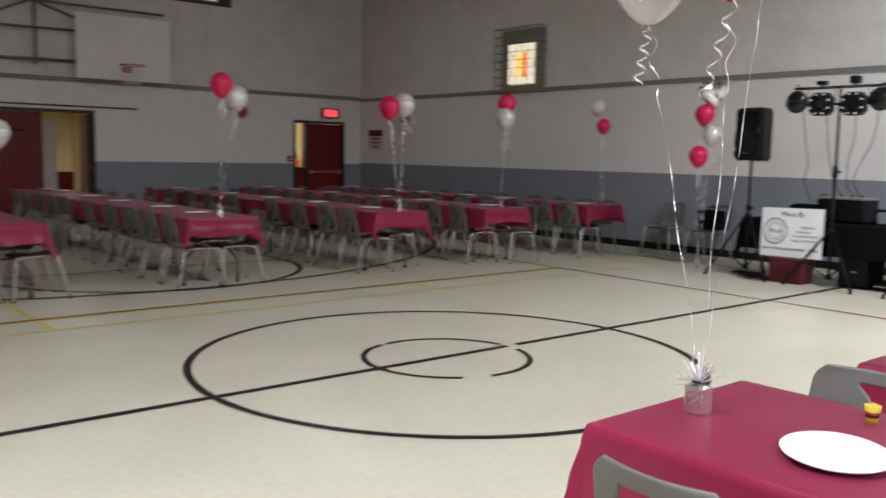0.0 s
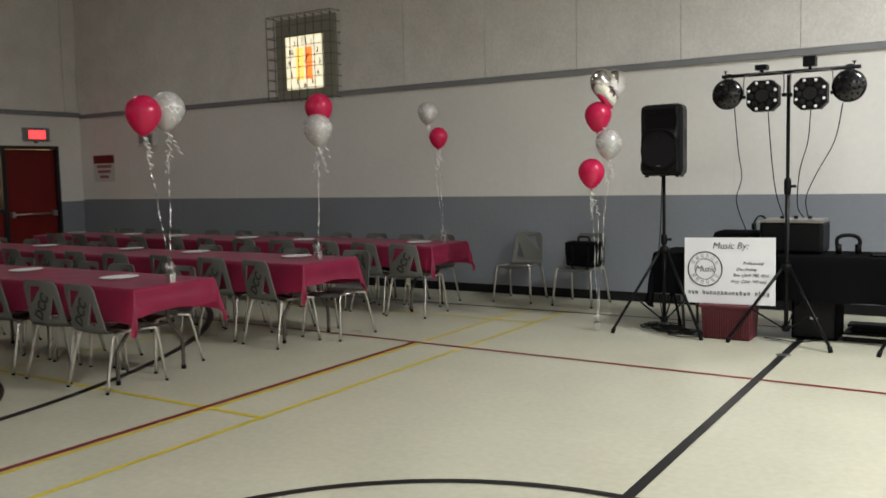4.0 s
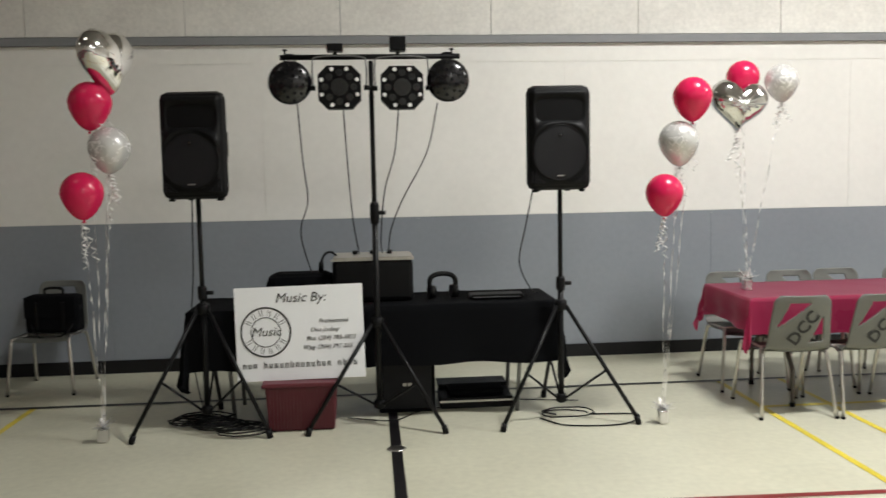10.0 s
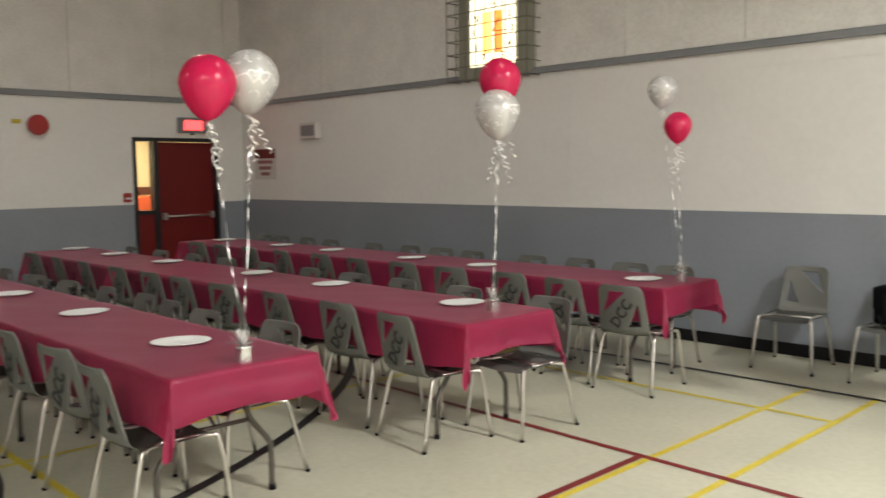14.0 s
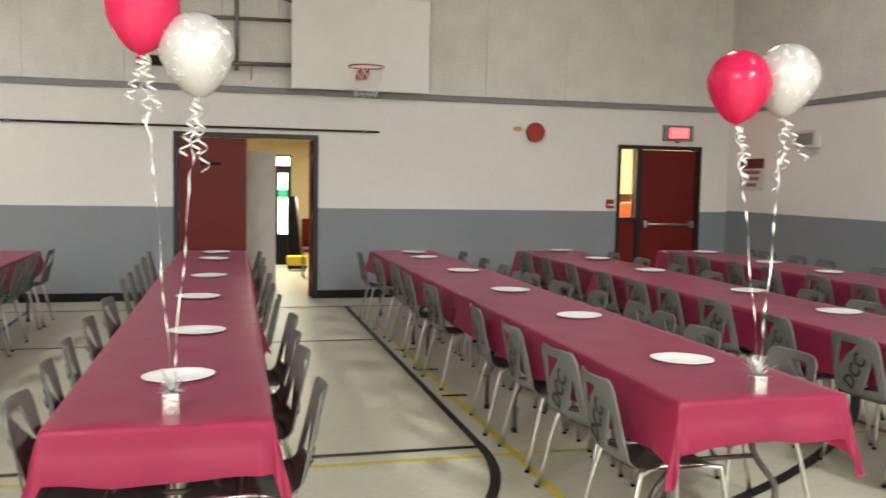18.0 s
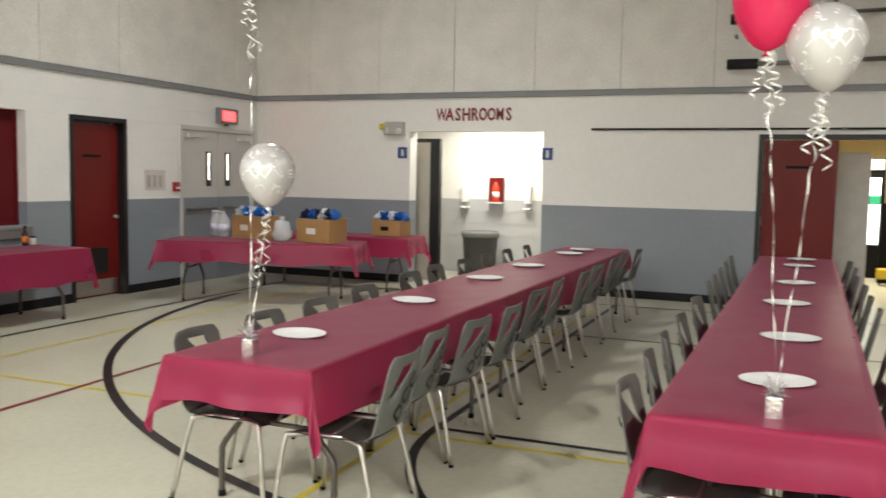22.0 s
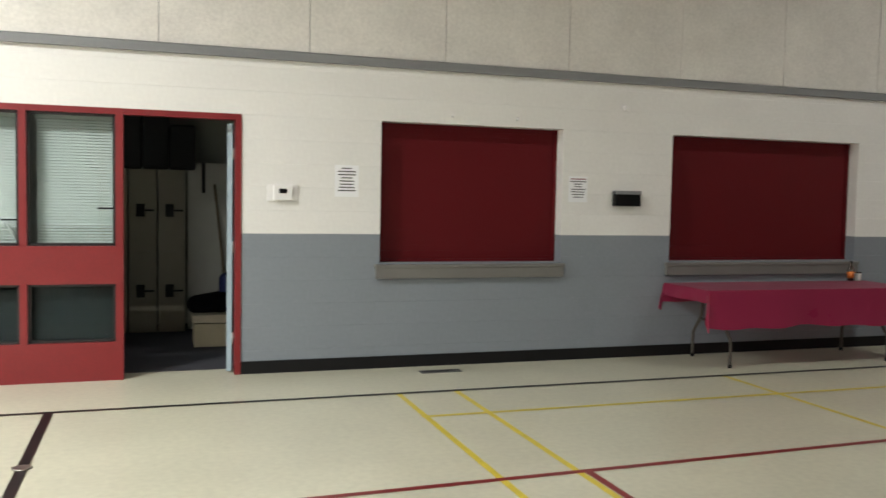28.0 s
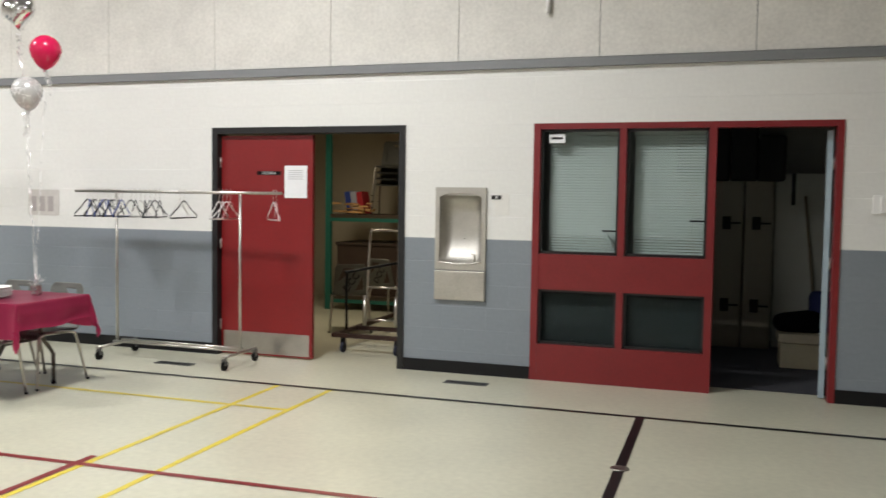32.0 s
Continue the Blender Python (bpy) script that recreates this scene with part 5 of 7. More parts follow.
def leaf(name, label, w, h, material, m, panic=False, handle=True, kick=None):
    """A door leaf hinged at its origin, reaching along +x, facing -y."""
    d = thing(name, label, "door", kind="structure", m=m)
    part("panel", B(0.003, 0, 0.012, w, 0.045, h, bevel=0.003), material, d)
    if panic:
        part("panic_bar", T([(0.07, -0.07, 1.03), (w - 0.07, -0.07, 1.03)], 0.017, 10), STEEL, d, "steel push bar")
        for x in (0.07, w - 0.07):
            part("bar_end", B(x - 0.03, -0.085, 0.98, x + 0.03, 0, 1.08, bevel=0.006), STEEL, d)
    elif handle:
        part("handle", T([(w - 0.07, -0.05, 1.0), (w - 0.07, 0, 1.0)], 0.024, 12), STEEL, d, "round steel knob")
    if kick:
        part("kick_plate", B(0.03, -0.004, 0.03, w - 0.03, -0.0005, kick), STEEL, d, "steel kick plate")
    for z in (0.25, 1.05, 1.85):
        part("hinge", T([(-0.002, -0.008, z), (-0.002, -0.008, z + 0.1)], 0.009, 8), STEEL, d)
    return d


# double door in the west wall: one leaf shut, the other folded away inside
frame_of("door_frame_1", "y", XW, -1, -0.27, 1.586, TOPW, 0.06, BLACK_FRAME, "black steel frame of a double door")
dl = leaf("door_1", "dark red shut door leaf", 0.86, 2.12, RED_DOOR, pose(XW - 0.06, -0.208, 0, 0, 0, 90), handle=False)
part("name_plate", B(0.27, -0.006, 1.765, 0.54, -0.001, 1.80), BLACK, dl, "small black name plate")
leaf("door_2", "dark red door leaf standing open into the room behind", 0.84, 2.12, RED_DOOR, pose(XW - 0.10, 1.518, 0, 0, 0, 172), handle=False)

# exit door with a sidelight
frame_of("door_frame_2", "y", XW, -1, 5.94, 7.305, TOPW, 0.055, BLACK_FRAME, "black steel frame of an exit door")
dx = leaf("door_3", "dark red exit door with a steel push bar", 0.91, 2.125, RED_DOOR, pose(XW - 0.05, 6.335, 0, 0, 0, 90), panic=True)
GLASS = bpy.data.materials.new("clear_glass")
gn = nodes_of(GLASS)[0]
gn["Principled BSDF"].inputs["Transmission Weight"].default_value = 1.0
gn["Principled BSDF"].inputs["Roughness"].default_value = 0.02
gn["Principled BSDF"].inputs["IOR"].default_value = 1.1
sl = thing("window_1", "tall narrow sidelight beside an exit door", "window", kind="structure")
part("mullion", B(XW - 0.14, 6.25, 0, XW + 0.012, 6.33, TOPW - 0.055), BLACK_FRAME, sl)
part("transom", B(XW - 0.10, 5.995, 1.07, XW + 0.008, 6.25, 1.13), BLACK_FRAME, sl)
part("lower_panel", B(XW - 0.06, 5.995, 0.01, XW - 0.02, 6.25, 1.07), RED_DOOR, sl, "dark red panel")
ob = part("pane", B(XW - 0.05, 5.995, 1.13, XW - 0.044, 6.25, TOPW - 0.055), GLASS, sl)
ob.visible_shadow = False

EXIT_GLOW = glow("red_exit_letters", (1.0, 0.03, 0.03), 3.0)


def exit_sign(m):
    e = thing("exit_sign", "lit red exit sign in a dark box on a wall", "exit sign", "exit signs", m)
    part("box", B(-0.235, -0.075, 0, 0.235, 0, 0.23, bevel=0.01), LEDGE_M, e)
    part("lit_panel", B(-0.15, -0.079, 0.045, 0.15, -0.074, 0.185), EXIT_GLOW, e, "glowing red panel")
    part("bracket", B(-0.02, -0.06, -0.03, 0.02, 0, 0.0), GALV, e)
    return e


exit_sign(pose(XW, 6.88, 2.265, 0, 0, 90))
BELL_RED = mat("red_bell_paint", (0.34, 0.012, 0.012), 0.35, vary=0.1)
bell = thing("alarm_bell", "round red fire alarm bell on a wall", "alarm bell", m=pose(XW, 4.635, 2.325, 0, 0, 90))
disc("gong", (0, -0.04, 0), 0.135, 0.05, BELL_RED, bell, 28)
part("back_box", B(-0.05, -0.045, -0.05, 0.05, 0, 0.05), BELL_RED, bell)
YEL = mat("yellow_plastic", (0.55, 0.42, 0.02), 0.5, vary=0.1)
st = thing("wall_tag", "small yellow tag on a wall", "wall tag", m=pose(XW, 4.38, 2.34, 0, 0, 90))
part("plate", B(-0.055, -0.02, 0, 0.055, 0, 0.055, bevel=0.004), YEL, st)


def pull_station(m):
    p = thing("fire_alarm_pull", "small red fire alarm pull box on a wall", "fire alarm", "fire alarm pulls", m)
    part("body", B(-0.055, -0.05, 0, 0.055, 0, 0.13, bevel=0.006), BELL_RED, p)
    part("lever", B(-0.04, -0.062, 0.04, 0.04, -0.05, 0.065), PLATE_M, p, "white lever bar")
    return p


pull_station(pose(XW, 5.83, 1.26, 0, 0, 90))
pull_station(pose(-10.48, YS, 1.31, 0, 0, 180))

# high internal window
hw_ = thing("window_2", "high internal window with brown frame and cream panels", "window", kind="structure")
BROWN = mat("brown_stained_wood", (0.075, 0.025, 0.015), 0.4, vary=0.25, scale=6)
PANE_C = glow("dim_lit_blind", (0.62, 0.55, 0.40), 0.35)
for y0, y1, z0, z1 in ((2.12, 4.45, 4.46, 4.54), (2.12, 4.45, 5.49, 5.57), (2.12, 2.2, 4.54, 5.49), (4.15, 4.45, 4.54, 5.49), (3.45, 3.53, 4.54, 5.49), (2.80, 2.86, 4.54, 5.49)):
    part("frame_bar", B(XW - 0.10, y0, z0, XW + 0.02, y1, z1), BROWN, hw_)
for y0, y1 in ((2.2, 2.80), (2.86, 3.45), (3.53, 4.15)):
    part("blind", B(XW - 0.09, y0, 4.54, XW - 0.06, y1, 5.49), PANE_C, hw_, "cream lit blind")

# washroom passage
RED_TXT = mat("dark_red_letters", (0.20, 0.012, 0.02), 0.45, vary=0.1)
ws = thing("washroom_sign", "dark red raised letters on a white wall", "sign", m=pose(XW, -4.10, 2.465, 0, 0, 90))
for i, ch in enumerate("WASHROOMS"):
    fit = {"W": 0.60, "M": 0.64, "O": 0.62}.get(ch, 0.74)
    words("letter", ch, 0.25, pose(-0.50 + i * 0.127, -0.004, 0) @ Matrix.Scale(fit, 4, (1, 0, 0)), RED_TXT, ws, 0.006, bold=0.003 if ch in "WM" else 0.006)
BLUE = mat("blue_sign_plastic", (0.02, 0.06, 0.22), 0.4, vary=0.08)
for y in (-5.21, -3.01):
    b_ = thing("washroom_plaque", "small blue washroom plaque on a wall", "sign", "washroom plaques", pose(XW, y, 1.84, 0, 0, 90))
    part("plate", B(-0.075, -0.012, 0, 0.075, 0, 0.165, bevel=0.003), BLUE, b_)
    part("symbol", B(-0.02, -0.014, 0.03, 0.02, -0.012, 0.13), SIGN_W, b_)
em = thing("emergency_light", "grey emergency light box with a yellow tag", "emergency light", m=pose(XW, -5.32, 2.18, 0, 0, 90))
part("box", B(-0.15, -0.10, 0, 0.15, 0, 0.19, bevel=0.012), mat("beige_metal_box", (0.42, 0.41, 0.37), 0.5), em)
for sx in (-1, 1):
    part("lamp_head", T([(sx * 0.09, -0.10, 0.06), (sx * 0.09, -0.14, 0.05)], 0.04, 14), SIGN_W, em)
part("tag", B(-0.27, -0.02, 0.09, -0.17, 0, 0.17), YEL, em, "yellow tag")

BLOCK_W = mat("passage_white_blocks", (0.80, 0.78, 0.72), 0.5, vary=0.04, scale=2, bump=0.3)
BLOCK_G = mat("passage_grey_blocks", (0.45, 0.45, 0.44), 0.5, vary=0.05, scale=2, bump=0.3)
pw = thing("wall_passage", "white and grey block walls of a short passage", "wall", kind="structure")
for z0, z1, m_ in ((0, 1.22, BLOCK_G), (1.22, 2.7, BLOCK_W)):
    part("end_wall", B(-14.50, -7.2, z0, -14.30, -1.6, z1), m_, pw)
    part("side_wall", B(-14.30, -2.0, z0, XW - WT, -1.8, z1), m_, pw)
    part("side_wall", B(-14.30, -7.2, z0, XW - WT, -7.0, z1), m_, pw)
part("lid", B(-14.5, -7.2, 2.7, XW - WT, -1.6, 2.8), BLOCK_W, pw)
for c in range(6):
    bm = bmesh.new()
    for k in range(14):
        x = -6.95 + k * 0.4064 + (0.2 if c % 2 else 0)
        box(bm, -14.30, x + 0.004, c * 0.2032 + 0.004, -14.294, x + 0.402, c * 0.2032 + 0.199)
    part("block_course", bm, BLOCK_G, pw)
area("passage_lamp_light", -13.4, -4.2, 2.66, 0.6, 1.2, 25, (1.0, 0.95, 0.85))
fp = thing("door_4", "dark frame and pale door inside a passage", "door", kind="structure")
part("post", B(-13.22, -5.72, 0, -13.12, -5.56, 2.15), BLACK_FRAME, fp)
part("jamb", B(XW - WT - 0.30, -4.95, 0, XW - WT - 0.20, -4.80, 2.15), BLACK_FRAME, fp)
part("head", B(XW - WT - 0.30, -5.50, 2.09, XW - WT - 0.20, -4.95, 2.15), BLACK_FRAME, fp)
part("panel", B(XW - WT - 0.22, -5.46, 0, XW - WT - 0.18, -4.95, 2.09), mat("pale_door", (0.45, 0.42, 0.36), 0.5), fp, "pale door leaf")
for y in (-4.88, -3.80):
    d_ = thing("soap_dispenser", "white wall dispenser in a passage", "dispenser", "wall dispensers", pose(-14.294, y, 1.07, 0, 0, 90))
    part("body", B(-0.055, -0.09, 0.10, 0.055, 0, 0.40, bevel=0.015), PLATE_M, d_)
    part("tray", B(-0.065, -0.11, 0, 0.065, 0, 0.03, bevel=0.006), PLATE_M, d_)
ex = thing("fire_extinguisher", "red fire extinguisher in an open wall cabinet", "fire extinguisher", m=pose(-14.294, -4.34, 1.18, 0, 0, 90))
part("cabinet", B(-0.12, -0.06, 0, 0.12, 0, 0.40), RED_DOOR, ex)
part("shelf", B(-0.13, -0.14, -0.02, 0.13, 0, 0.0), PLATE_M, ex)
part("cylinder", lathe(bmesh.new(), [(0.055, 0.0), (0.06, 0.02), (0.06, 0.24), (0.03, 0.29), (0.02, 0.33)], 16, 0.0, -0.075), mat("extinguisher_red", (0.55, 0.04, 0.01), 0.35), ex)
part("label_band", lathe(bmesh.new(), [(0.061, 0.08), (0.061, 0.17)], 16, 0.0, -0.075), PLATE_M, ex)
gb = thing("trash_bin", "grey barrel bin with a clear liner", "bin", m=pose(-13.9, -4.48, 0))
part("barrel", lathe(bmesh.new(), [(0.22, 0), (0.24, 0.02), (0.29, 0.68), (0.30, 0.70), (0.27, 0.70), (0.25, 0.66)], 24), mat("grey_bin_plastic", (0.035, 0.035, 0.035), 0.5), gb)
part("liner", lathe(bmesh.new(), [(0.300, 0.63), (0.306, 0.705), (0.28, 0.722), (0.25, 0.70)], 24), film_mat("clear_liner", (0.30, 0.30, 0.28), 0.4, 0.25), gb)

# room behind the double door
CREAM = mat("cream_room_paint", (0.62, 0.52, 0.32), 0.6, vary=0.06, scale=2)
rm = thing("wall_back_room", "cream painted walls of a back room", "wall", kind="structure")
part("back", B(-19.4, -1.5, 0, -19.2, 3.4, 2.8), CREAM, rm)
part("side", B(-19.2, 3.2, 0, XW - WT, 3.4, 2.8), CREAM, rm)
part("side", B(-19.2, -1.5, 0, XW - WT, -1.3, 2.8), CREAM, rm)
part("lid", B(-19.4, -1.5, 2.8, XW - WT, 3.4, 2.9), CREAM, rm)
area("back_room_lamp_light", -16.0, 1.6, 2.72, 0.6, 1.6, 52, (1.0, 0.9, 0.7))
cb = thing("tall_cabinet", "tall white cabinet standing in a back room", "cabinet", m=pose(-13.42, 0.62, 0))
part("body", B(-0.3, -0.45, 0, 0.3, 0.45, 1.99, bevel=0.006), mat("white_cabinet", (0.60, 0.57, 0.52), 0.45), cb)
part("door", B(0.3, -0.44, 0.03, 0.318, 0.44, 1.97), mat("white_cabinet_door", (0.60, 0.57, 0.52), 0.45), cb)
co = thing("drinks_cooler", "lit glass-door drinks cooler in a back room", "cooler", m=pose(-17.4, 1.434, 0))
part("body", B(-0.35, -0.42, 0, 0.38, 0.155, 2.035, bevel=0.01), BLACK, co)
part("lit_door", B(0.385, -0.085, 0.573, 0.40, 0.085, 1.698), glow("cooler_light", (0.85, 0.95, 0.92), 1.0), co, "lit glass door")
part("green_label", B(0.401, -0.085, 1.248, 0.405, 0.085, 1.398), mat("green_print", (0.02, 0.30, 0.16), 0.5), co)
part("header", B(0.385, -0.3, 1.828, 0.42, 0.125, 2.005), SIGN_W, co)
lb = thing("leaning_boards", "dark boards leaning in a back room", "boards", m=pose(-16.5, 1.489, 0))
bm = bmesh.new()
for x0 in (0.0, 0.12):
    vs = [bm.verts.new(p) for p in ((x0, 0.0, 0), (x0, 0.270, 0), (x0, 0.135, 1.287), (x0, 0.0, 1.287))]
    bm.faces.new(vs)
bmesh.ops.bridge_loops(bm, edges=bm.edges[:])
part("board", bm, BLACK, lb)
part("trim", T([(0.13, 0.270, 0.02), (0.13, 0.135, 1.287)], 0.018), GALV, lb)
yb = thing("mop_bucket", "yellow mop bucket on a back room floor", "bucket", m=pose(-16.0, 1.613, 0))
part("tub", B(-0.13, -0.17, 0.10, 0.13, 0.17, 0.26, bevel=0.02), YEL, yb)
part("base", B(-0.12, -0.16, 0.04, 0.12, 0.16, 0.10), BLACK, yb)
for sx in (-1, 1):
    part("wheel", T([(0.1, sx * 0.12, 0.03), (0.1, sx * 0.14, 0.03)], 0.03, 10), BLACK, yb)
rc_ = thing("red_chair", "red chair in a back room", "chair", m=pose(-15.0, 1.716, 0))
part("seat", B(-0.2, -0.10, 0.42, 0.2, 0.30, 0.47, bevel=0.01), RED_DOOR, rc_)
part("backrest", B(-0.24, -0.10, 0.48, -0.20, 0.30, 0.95, bevel=0.01), RED_DOOR, rc_)
for sx in (-1, 1):
    for sy in (-0.09, 0.28):
        part("leg", T([(sx * 0.18, sy, 0), (sx * 0.17, sy, 0.43)], 0.012), GALV, rc_)

# lobby seen through the sidelight
lo_ = thing("wall_lobby", "cream lobby walls beyond an exit door", "wall", kind="structure")
part("back", B(-14.6, 4.6, 0, -14.5, 7.8, 2.8), CREAM, lo_)
part("side", B(-14.5, 4.5, 0, XW - WT, 4.6, 2.8), CREAM, lo_)
part("side", B(-14.5, 7.8, 0, XW - WT, 7.9, 2.8), CREAM, lo_)
part("lid", B(-14.6, 4.5, 2.8, XW - WT, 7.9, 2.9), CREAM, lo_)
area("lobby_lamp_light", -13.4, 6.0, 2.7, 0.6, 1.0, 60, (1.0, 0.92, 0.7))
ck = thing("lobby_bench", "orange padded bench in a lobby", "bench", m=pose(-14.2, 6.0, 0))
part("base", B(-0.25, -1.0, 0, 0.25, 1.0, 1.0, bevel=0.01), RED_DOOR, ck)
part("pad", B(-0.26, -1.0, 1.0, 0.26, 1.0, 1.30, bevel=0.03), mat("orange_vinyl", (0.5, 0.09, 0.03), 0.5), ck, "orange padded top")
part("dark_shelf", B(-0.26, -1.0, 1.32, 0.1, 1.0, 1.45), BROWN, ck)

# ---- south wall fixtures ----
SLAT = mat("dark_red_shutter", (0.105, 0.006, 0.009), 0.5, vary=0.08, scale=3, spec=0.2)
SILL = mat("grey_sill", (0.17, 0.165, 0.155), 0.45, vary=0.12, scale=5)


def hatch(name, a, b):
    """A serving hatch: closed rolling shutter of interlocking slats, deep in its opening, on a grey counter sill."""
    h = thing(name, "closed dark red rolling shutter in a serving hatch", "shutter", "serving hatch shutters")
    n = 26
    for i in range(n):
        z0 = 0.965 + i * (TOP - 0.965) / n
        z1 = z0 + (TOP - 0.965) / n - 0.0012
        part("slat", B(a + 0.02, YS - 0.16, z0, b - 0.02, YS - 0.155, z1), SLAT, h)
    part("curtain", B(a, YS - 0.18, 0.95, b, YS - 0.16, TOP), SLAT, h)
    for x in (a, b - 0.03):
        part("guide", B(x, YS - 0.18, 0.95, x + 0.03, YS - 0.13, TOP), SLAT, h)
    part("bottom_bar", B(a + 0.03, YS - 0.15, 0.95, b - 0.03, YS - 0.125, 0.985), SLAT, h)
    s = thing("counter_sill", "grey serving sill under a hatch", "sill", "hatch sills")
    part("top", B(a - 0.03, YS - 0.22, 0.915, b + 0.05, YS + 0.055, 0.948, bevel=0.006), SILL, s)
    part("apron", B(a - 0.02, YS + 0.002, 0.82, b + 0.04, YS + 0.045, 0.915), SILL, s)


hatch("rolling_shutter", -4.43, -2.63)
hatch("rolling_shutter", -7.99, -5.645)

frame_of("door_frame_3", "x", YS, -1, -9.55, -8.61, TOP, 0.055, BLACK_FRAME, "black frame of a red door")
dk = leaf("door_5", "dark red kitchen door with kick plate and vent", 0.83, 2.16, RED_DOOR, pose(-8.668, YS - 0.10, 0, 0, 0, 180), kick=0.22)
part("name_plate", B(0.24, -0.006, 1.74, 0.54, -0.001, 1.775), BLACK, dk, "small black name plate")
part("vent_panel", B(0.18, -0.010, 0.30, 0.64, -0.001, 0.62), BLACK_FRAME, dk, "black vent panel")

PALE = mat("pale_grey_door_paint", (0.58, 0.57, 0.54), 0.5, vary=0.05, scale=3)
frame_of("door_frame_4", "x", YS, -1, -12.36, -10.58, TOP, 0.06, PALE, "pale frame of a double exit door")
for x, rz, sgn_ in ((-10.642, 180, 1), (-12.298, 0, -1)):
    d5 = thing("door_6", "pale double exit door leaf, grey below", "door", kind="structure", m=pose(x, YS - 0.07, 0) @ (pose(0, 0, 0) if sgn_ > 0 else Matrix.Scale(-1, 4, (1, 0, 0))))
    part("upper", B(-0.82, -0.0, DADO, 0, 0.05, 2.17), PALE, d5)
    part("lower", B(-0.82, -0.0, 0.01, 0, 0.05, DADO), GREY, d5, "grey painted lower half")
    part("glass_slot", B(-0.66, 0.051, 1.38, -0.54, 0.056, 1.88), LAMP_GLASS, d5, "narrow glazed slot")
    part("slot_light", B(-0.62, 0.057, 1.47, -0.585, 0.060, 1.86), glow("outdoor_glint", (1.0, 0.95, 0.75), 0.9), d5)
    part("push_bar", T([(-0.74, 0.10, 1.06), (-0.08, 0.10, 1.06)], 0.02, 10), GALV, d5)
    part("closer", B(-0.35, 0.05, 2.07, -0.08, 0.12, 2.13), SIGN_W, d5)
exit_sign(pose(-11.62, YS, 2.30, 0, 0, 180))


def notice(x, z, w, h, bars, red=False, seed=0, y=None, label="white printed notice taped to a wall"):
    n_ = thing("notice", label, "notice", "notices on the walls", pose(x, YS if y is None else y, z, 0, 0, 180))
    part("sheet", B(-w / 2, -0.003, 0, w / 2, -0.001, h), PAPER, n_)
    rnd = random.Random(seed)
    for i in range(bars):
        zz = h * (0.88 - i * 0.8 / bars)
        ww = w * rnd.uniform(0.18, 0.42)
        part("text_bar", B(-ww, -0.0045, zz, ww, -0.003, zz + h * 0.28 / bars), RED_TXT if red and i == 0 else mat("grey_print", (0.12, 0.12, 0.14), 0.7) if i == 0 else INK, n_)
    return n_


notice(-2.32, 1.55, 0.215, 0.28, 8, seed=1)
notice(-4.60, 1.54, 0.20, 0.25, 8, True, seed=2)
sq = thing("child_drawing_frame", "pale faded plaque on a wall", "plaque", "faded plaques", pose(-10.08, YS, 1.33, 0, 0, 180))
PLQ = mat("pale_plaque", (0.60, 0.57, 0.54), 0.6, vary=0.1, scale=14)
part("panel", B(-0.2, -0.006, 0, 0.2, -0.001, 0.27), PLQ, sq)
for k in range(3):
    part("mark", B(-0.16 + k * 0.11, -0.008, 0.04, -0.09 + k * 0.11, -0.006, 0.2), mat("faint_print", (0.42, 0.38, 0.37), 0.7), sq)
copy_thing(sq, pose(6.33, YS, 1.34, 0, 0, 180))
th = thing("thermostat", "white thermostat box with a small display", "thermostat", m=pose(-1.755, YS, 1.51, 0, 0, 180))
part("plate", B(-0.13, -0.012, -0.01, 0.13, 0, 0.14, bevel=0.003), PLATE_M, th)
part("body", B(-0.08, -0.045, 0.0, 0.08, -0.012, 0.13, bevel=0.006), PLATE_M, th)
part("display", B(-0.035, -0.047, 0.06, 0.035, -0.044, 0.10), BLACK, th)
bx = thing("control_box", "black control box on a wall", "control box", m=pose(-5.115, YS, 1.51, 0, 0, 180))
part("body", B(-0.14, -0.08, 0, 0.14, 0, 0.145, bevel=0.01), BLACK, bx)
part("lid", B(-0.14, -0.084, 0.115, 0.14, -0.0, 0.15, bevel=0.004), LEDGE_M, bx)
for x, z in ((-5.09, 2.47), (-3.95, 2.31), (-3.3, 2.31)):
    k_ = thing("wall_sensor", "small white sensor dome on a wall", "sensor", "small wall knobs", pose(x, YS, z, 0, 0, 180))
    disc("cap", (0, 0, 0), 0.026 if z > 2.4 else 0.014, 0.035, PLATE_M, k_, 16)
    if z > 2.4:
        part("back_plate", B(-0.05, -0.006, -0.03, 0.05, 0, 0.03), PLATE_M, k_)

# tables by the kitchen and in the corner
copy_thing(table0, pose(-6.80, -7.30, 0, 0, 0, -1.5))
cloth(-6.80, -7.30, 201, (1, 1), -1.5, 0.36, drops=(0.30, 0.13, 0.20, 0.36), corner=0.12)
copy_thing(table0, pose(-9.95, -5.95, 0, 0, 0, 105))
cloth(-9.95, -5.95, 202, (1, 1), 105, 0.26)
copy_thing(table0, pose(-11.55, -5.85, 0, 0, 0, 96))
cloth(-11.55, -5.85, 203, (1, 1), 96, 0.26)
GL_BROWN = mat("dark_bottle", (0.02, 0.012, 0.008), 0.15, vary=0.2, coat=0.6)
sb = thing("sauce_bottle", "dark sauce bottle with an orange label on a table", "bottle", m=pose(-7.80, -7.58, Z))
part("body", lathe(bmesh.new(), [(0.032, 0), (0.035, 0.01), (0.035, 0.12), (0.016, 0.16), (0.013, 0.19)], 16), GL_BROWN, sb)
part("label_band", lathe(bmesh.new(), [(0.0355, 0.03), (0.0355, 0.10)], 16), ORANGE, sb, "orange paper label")
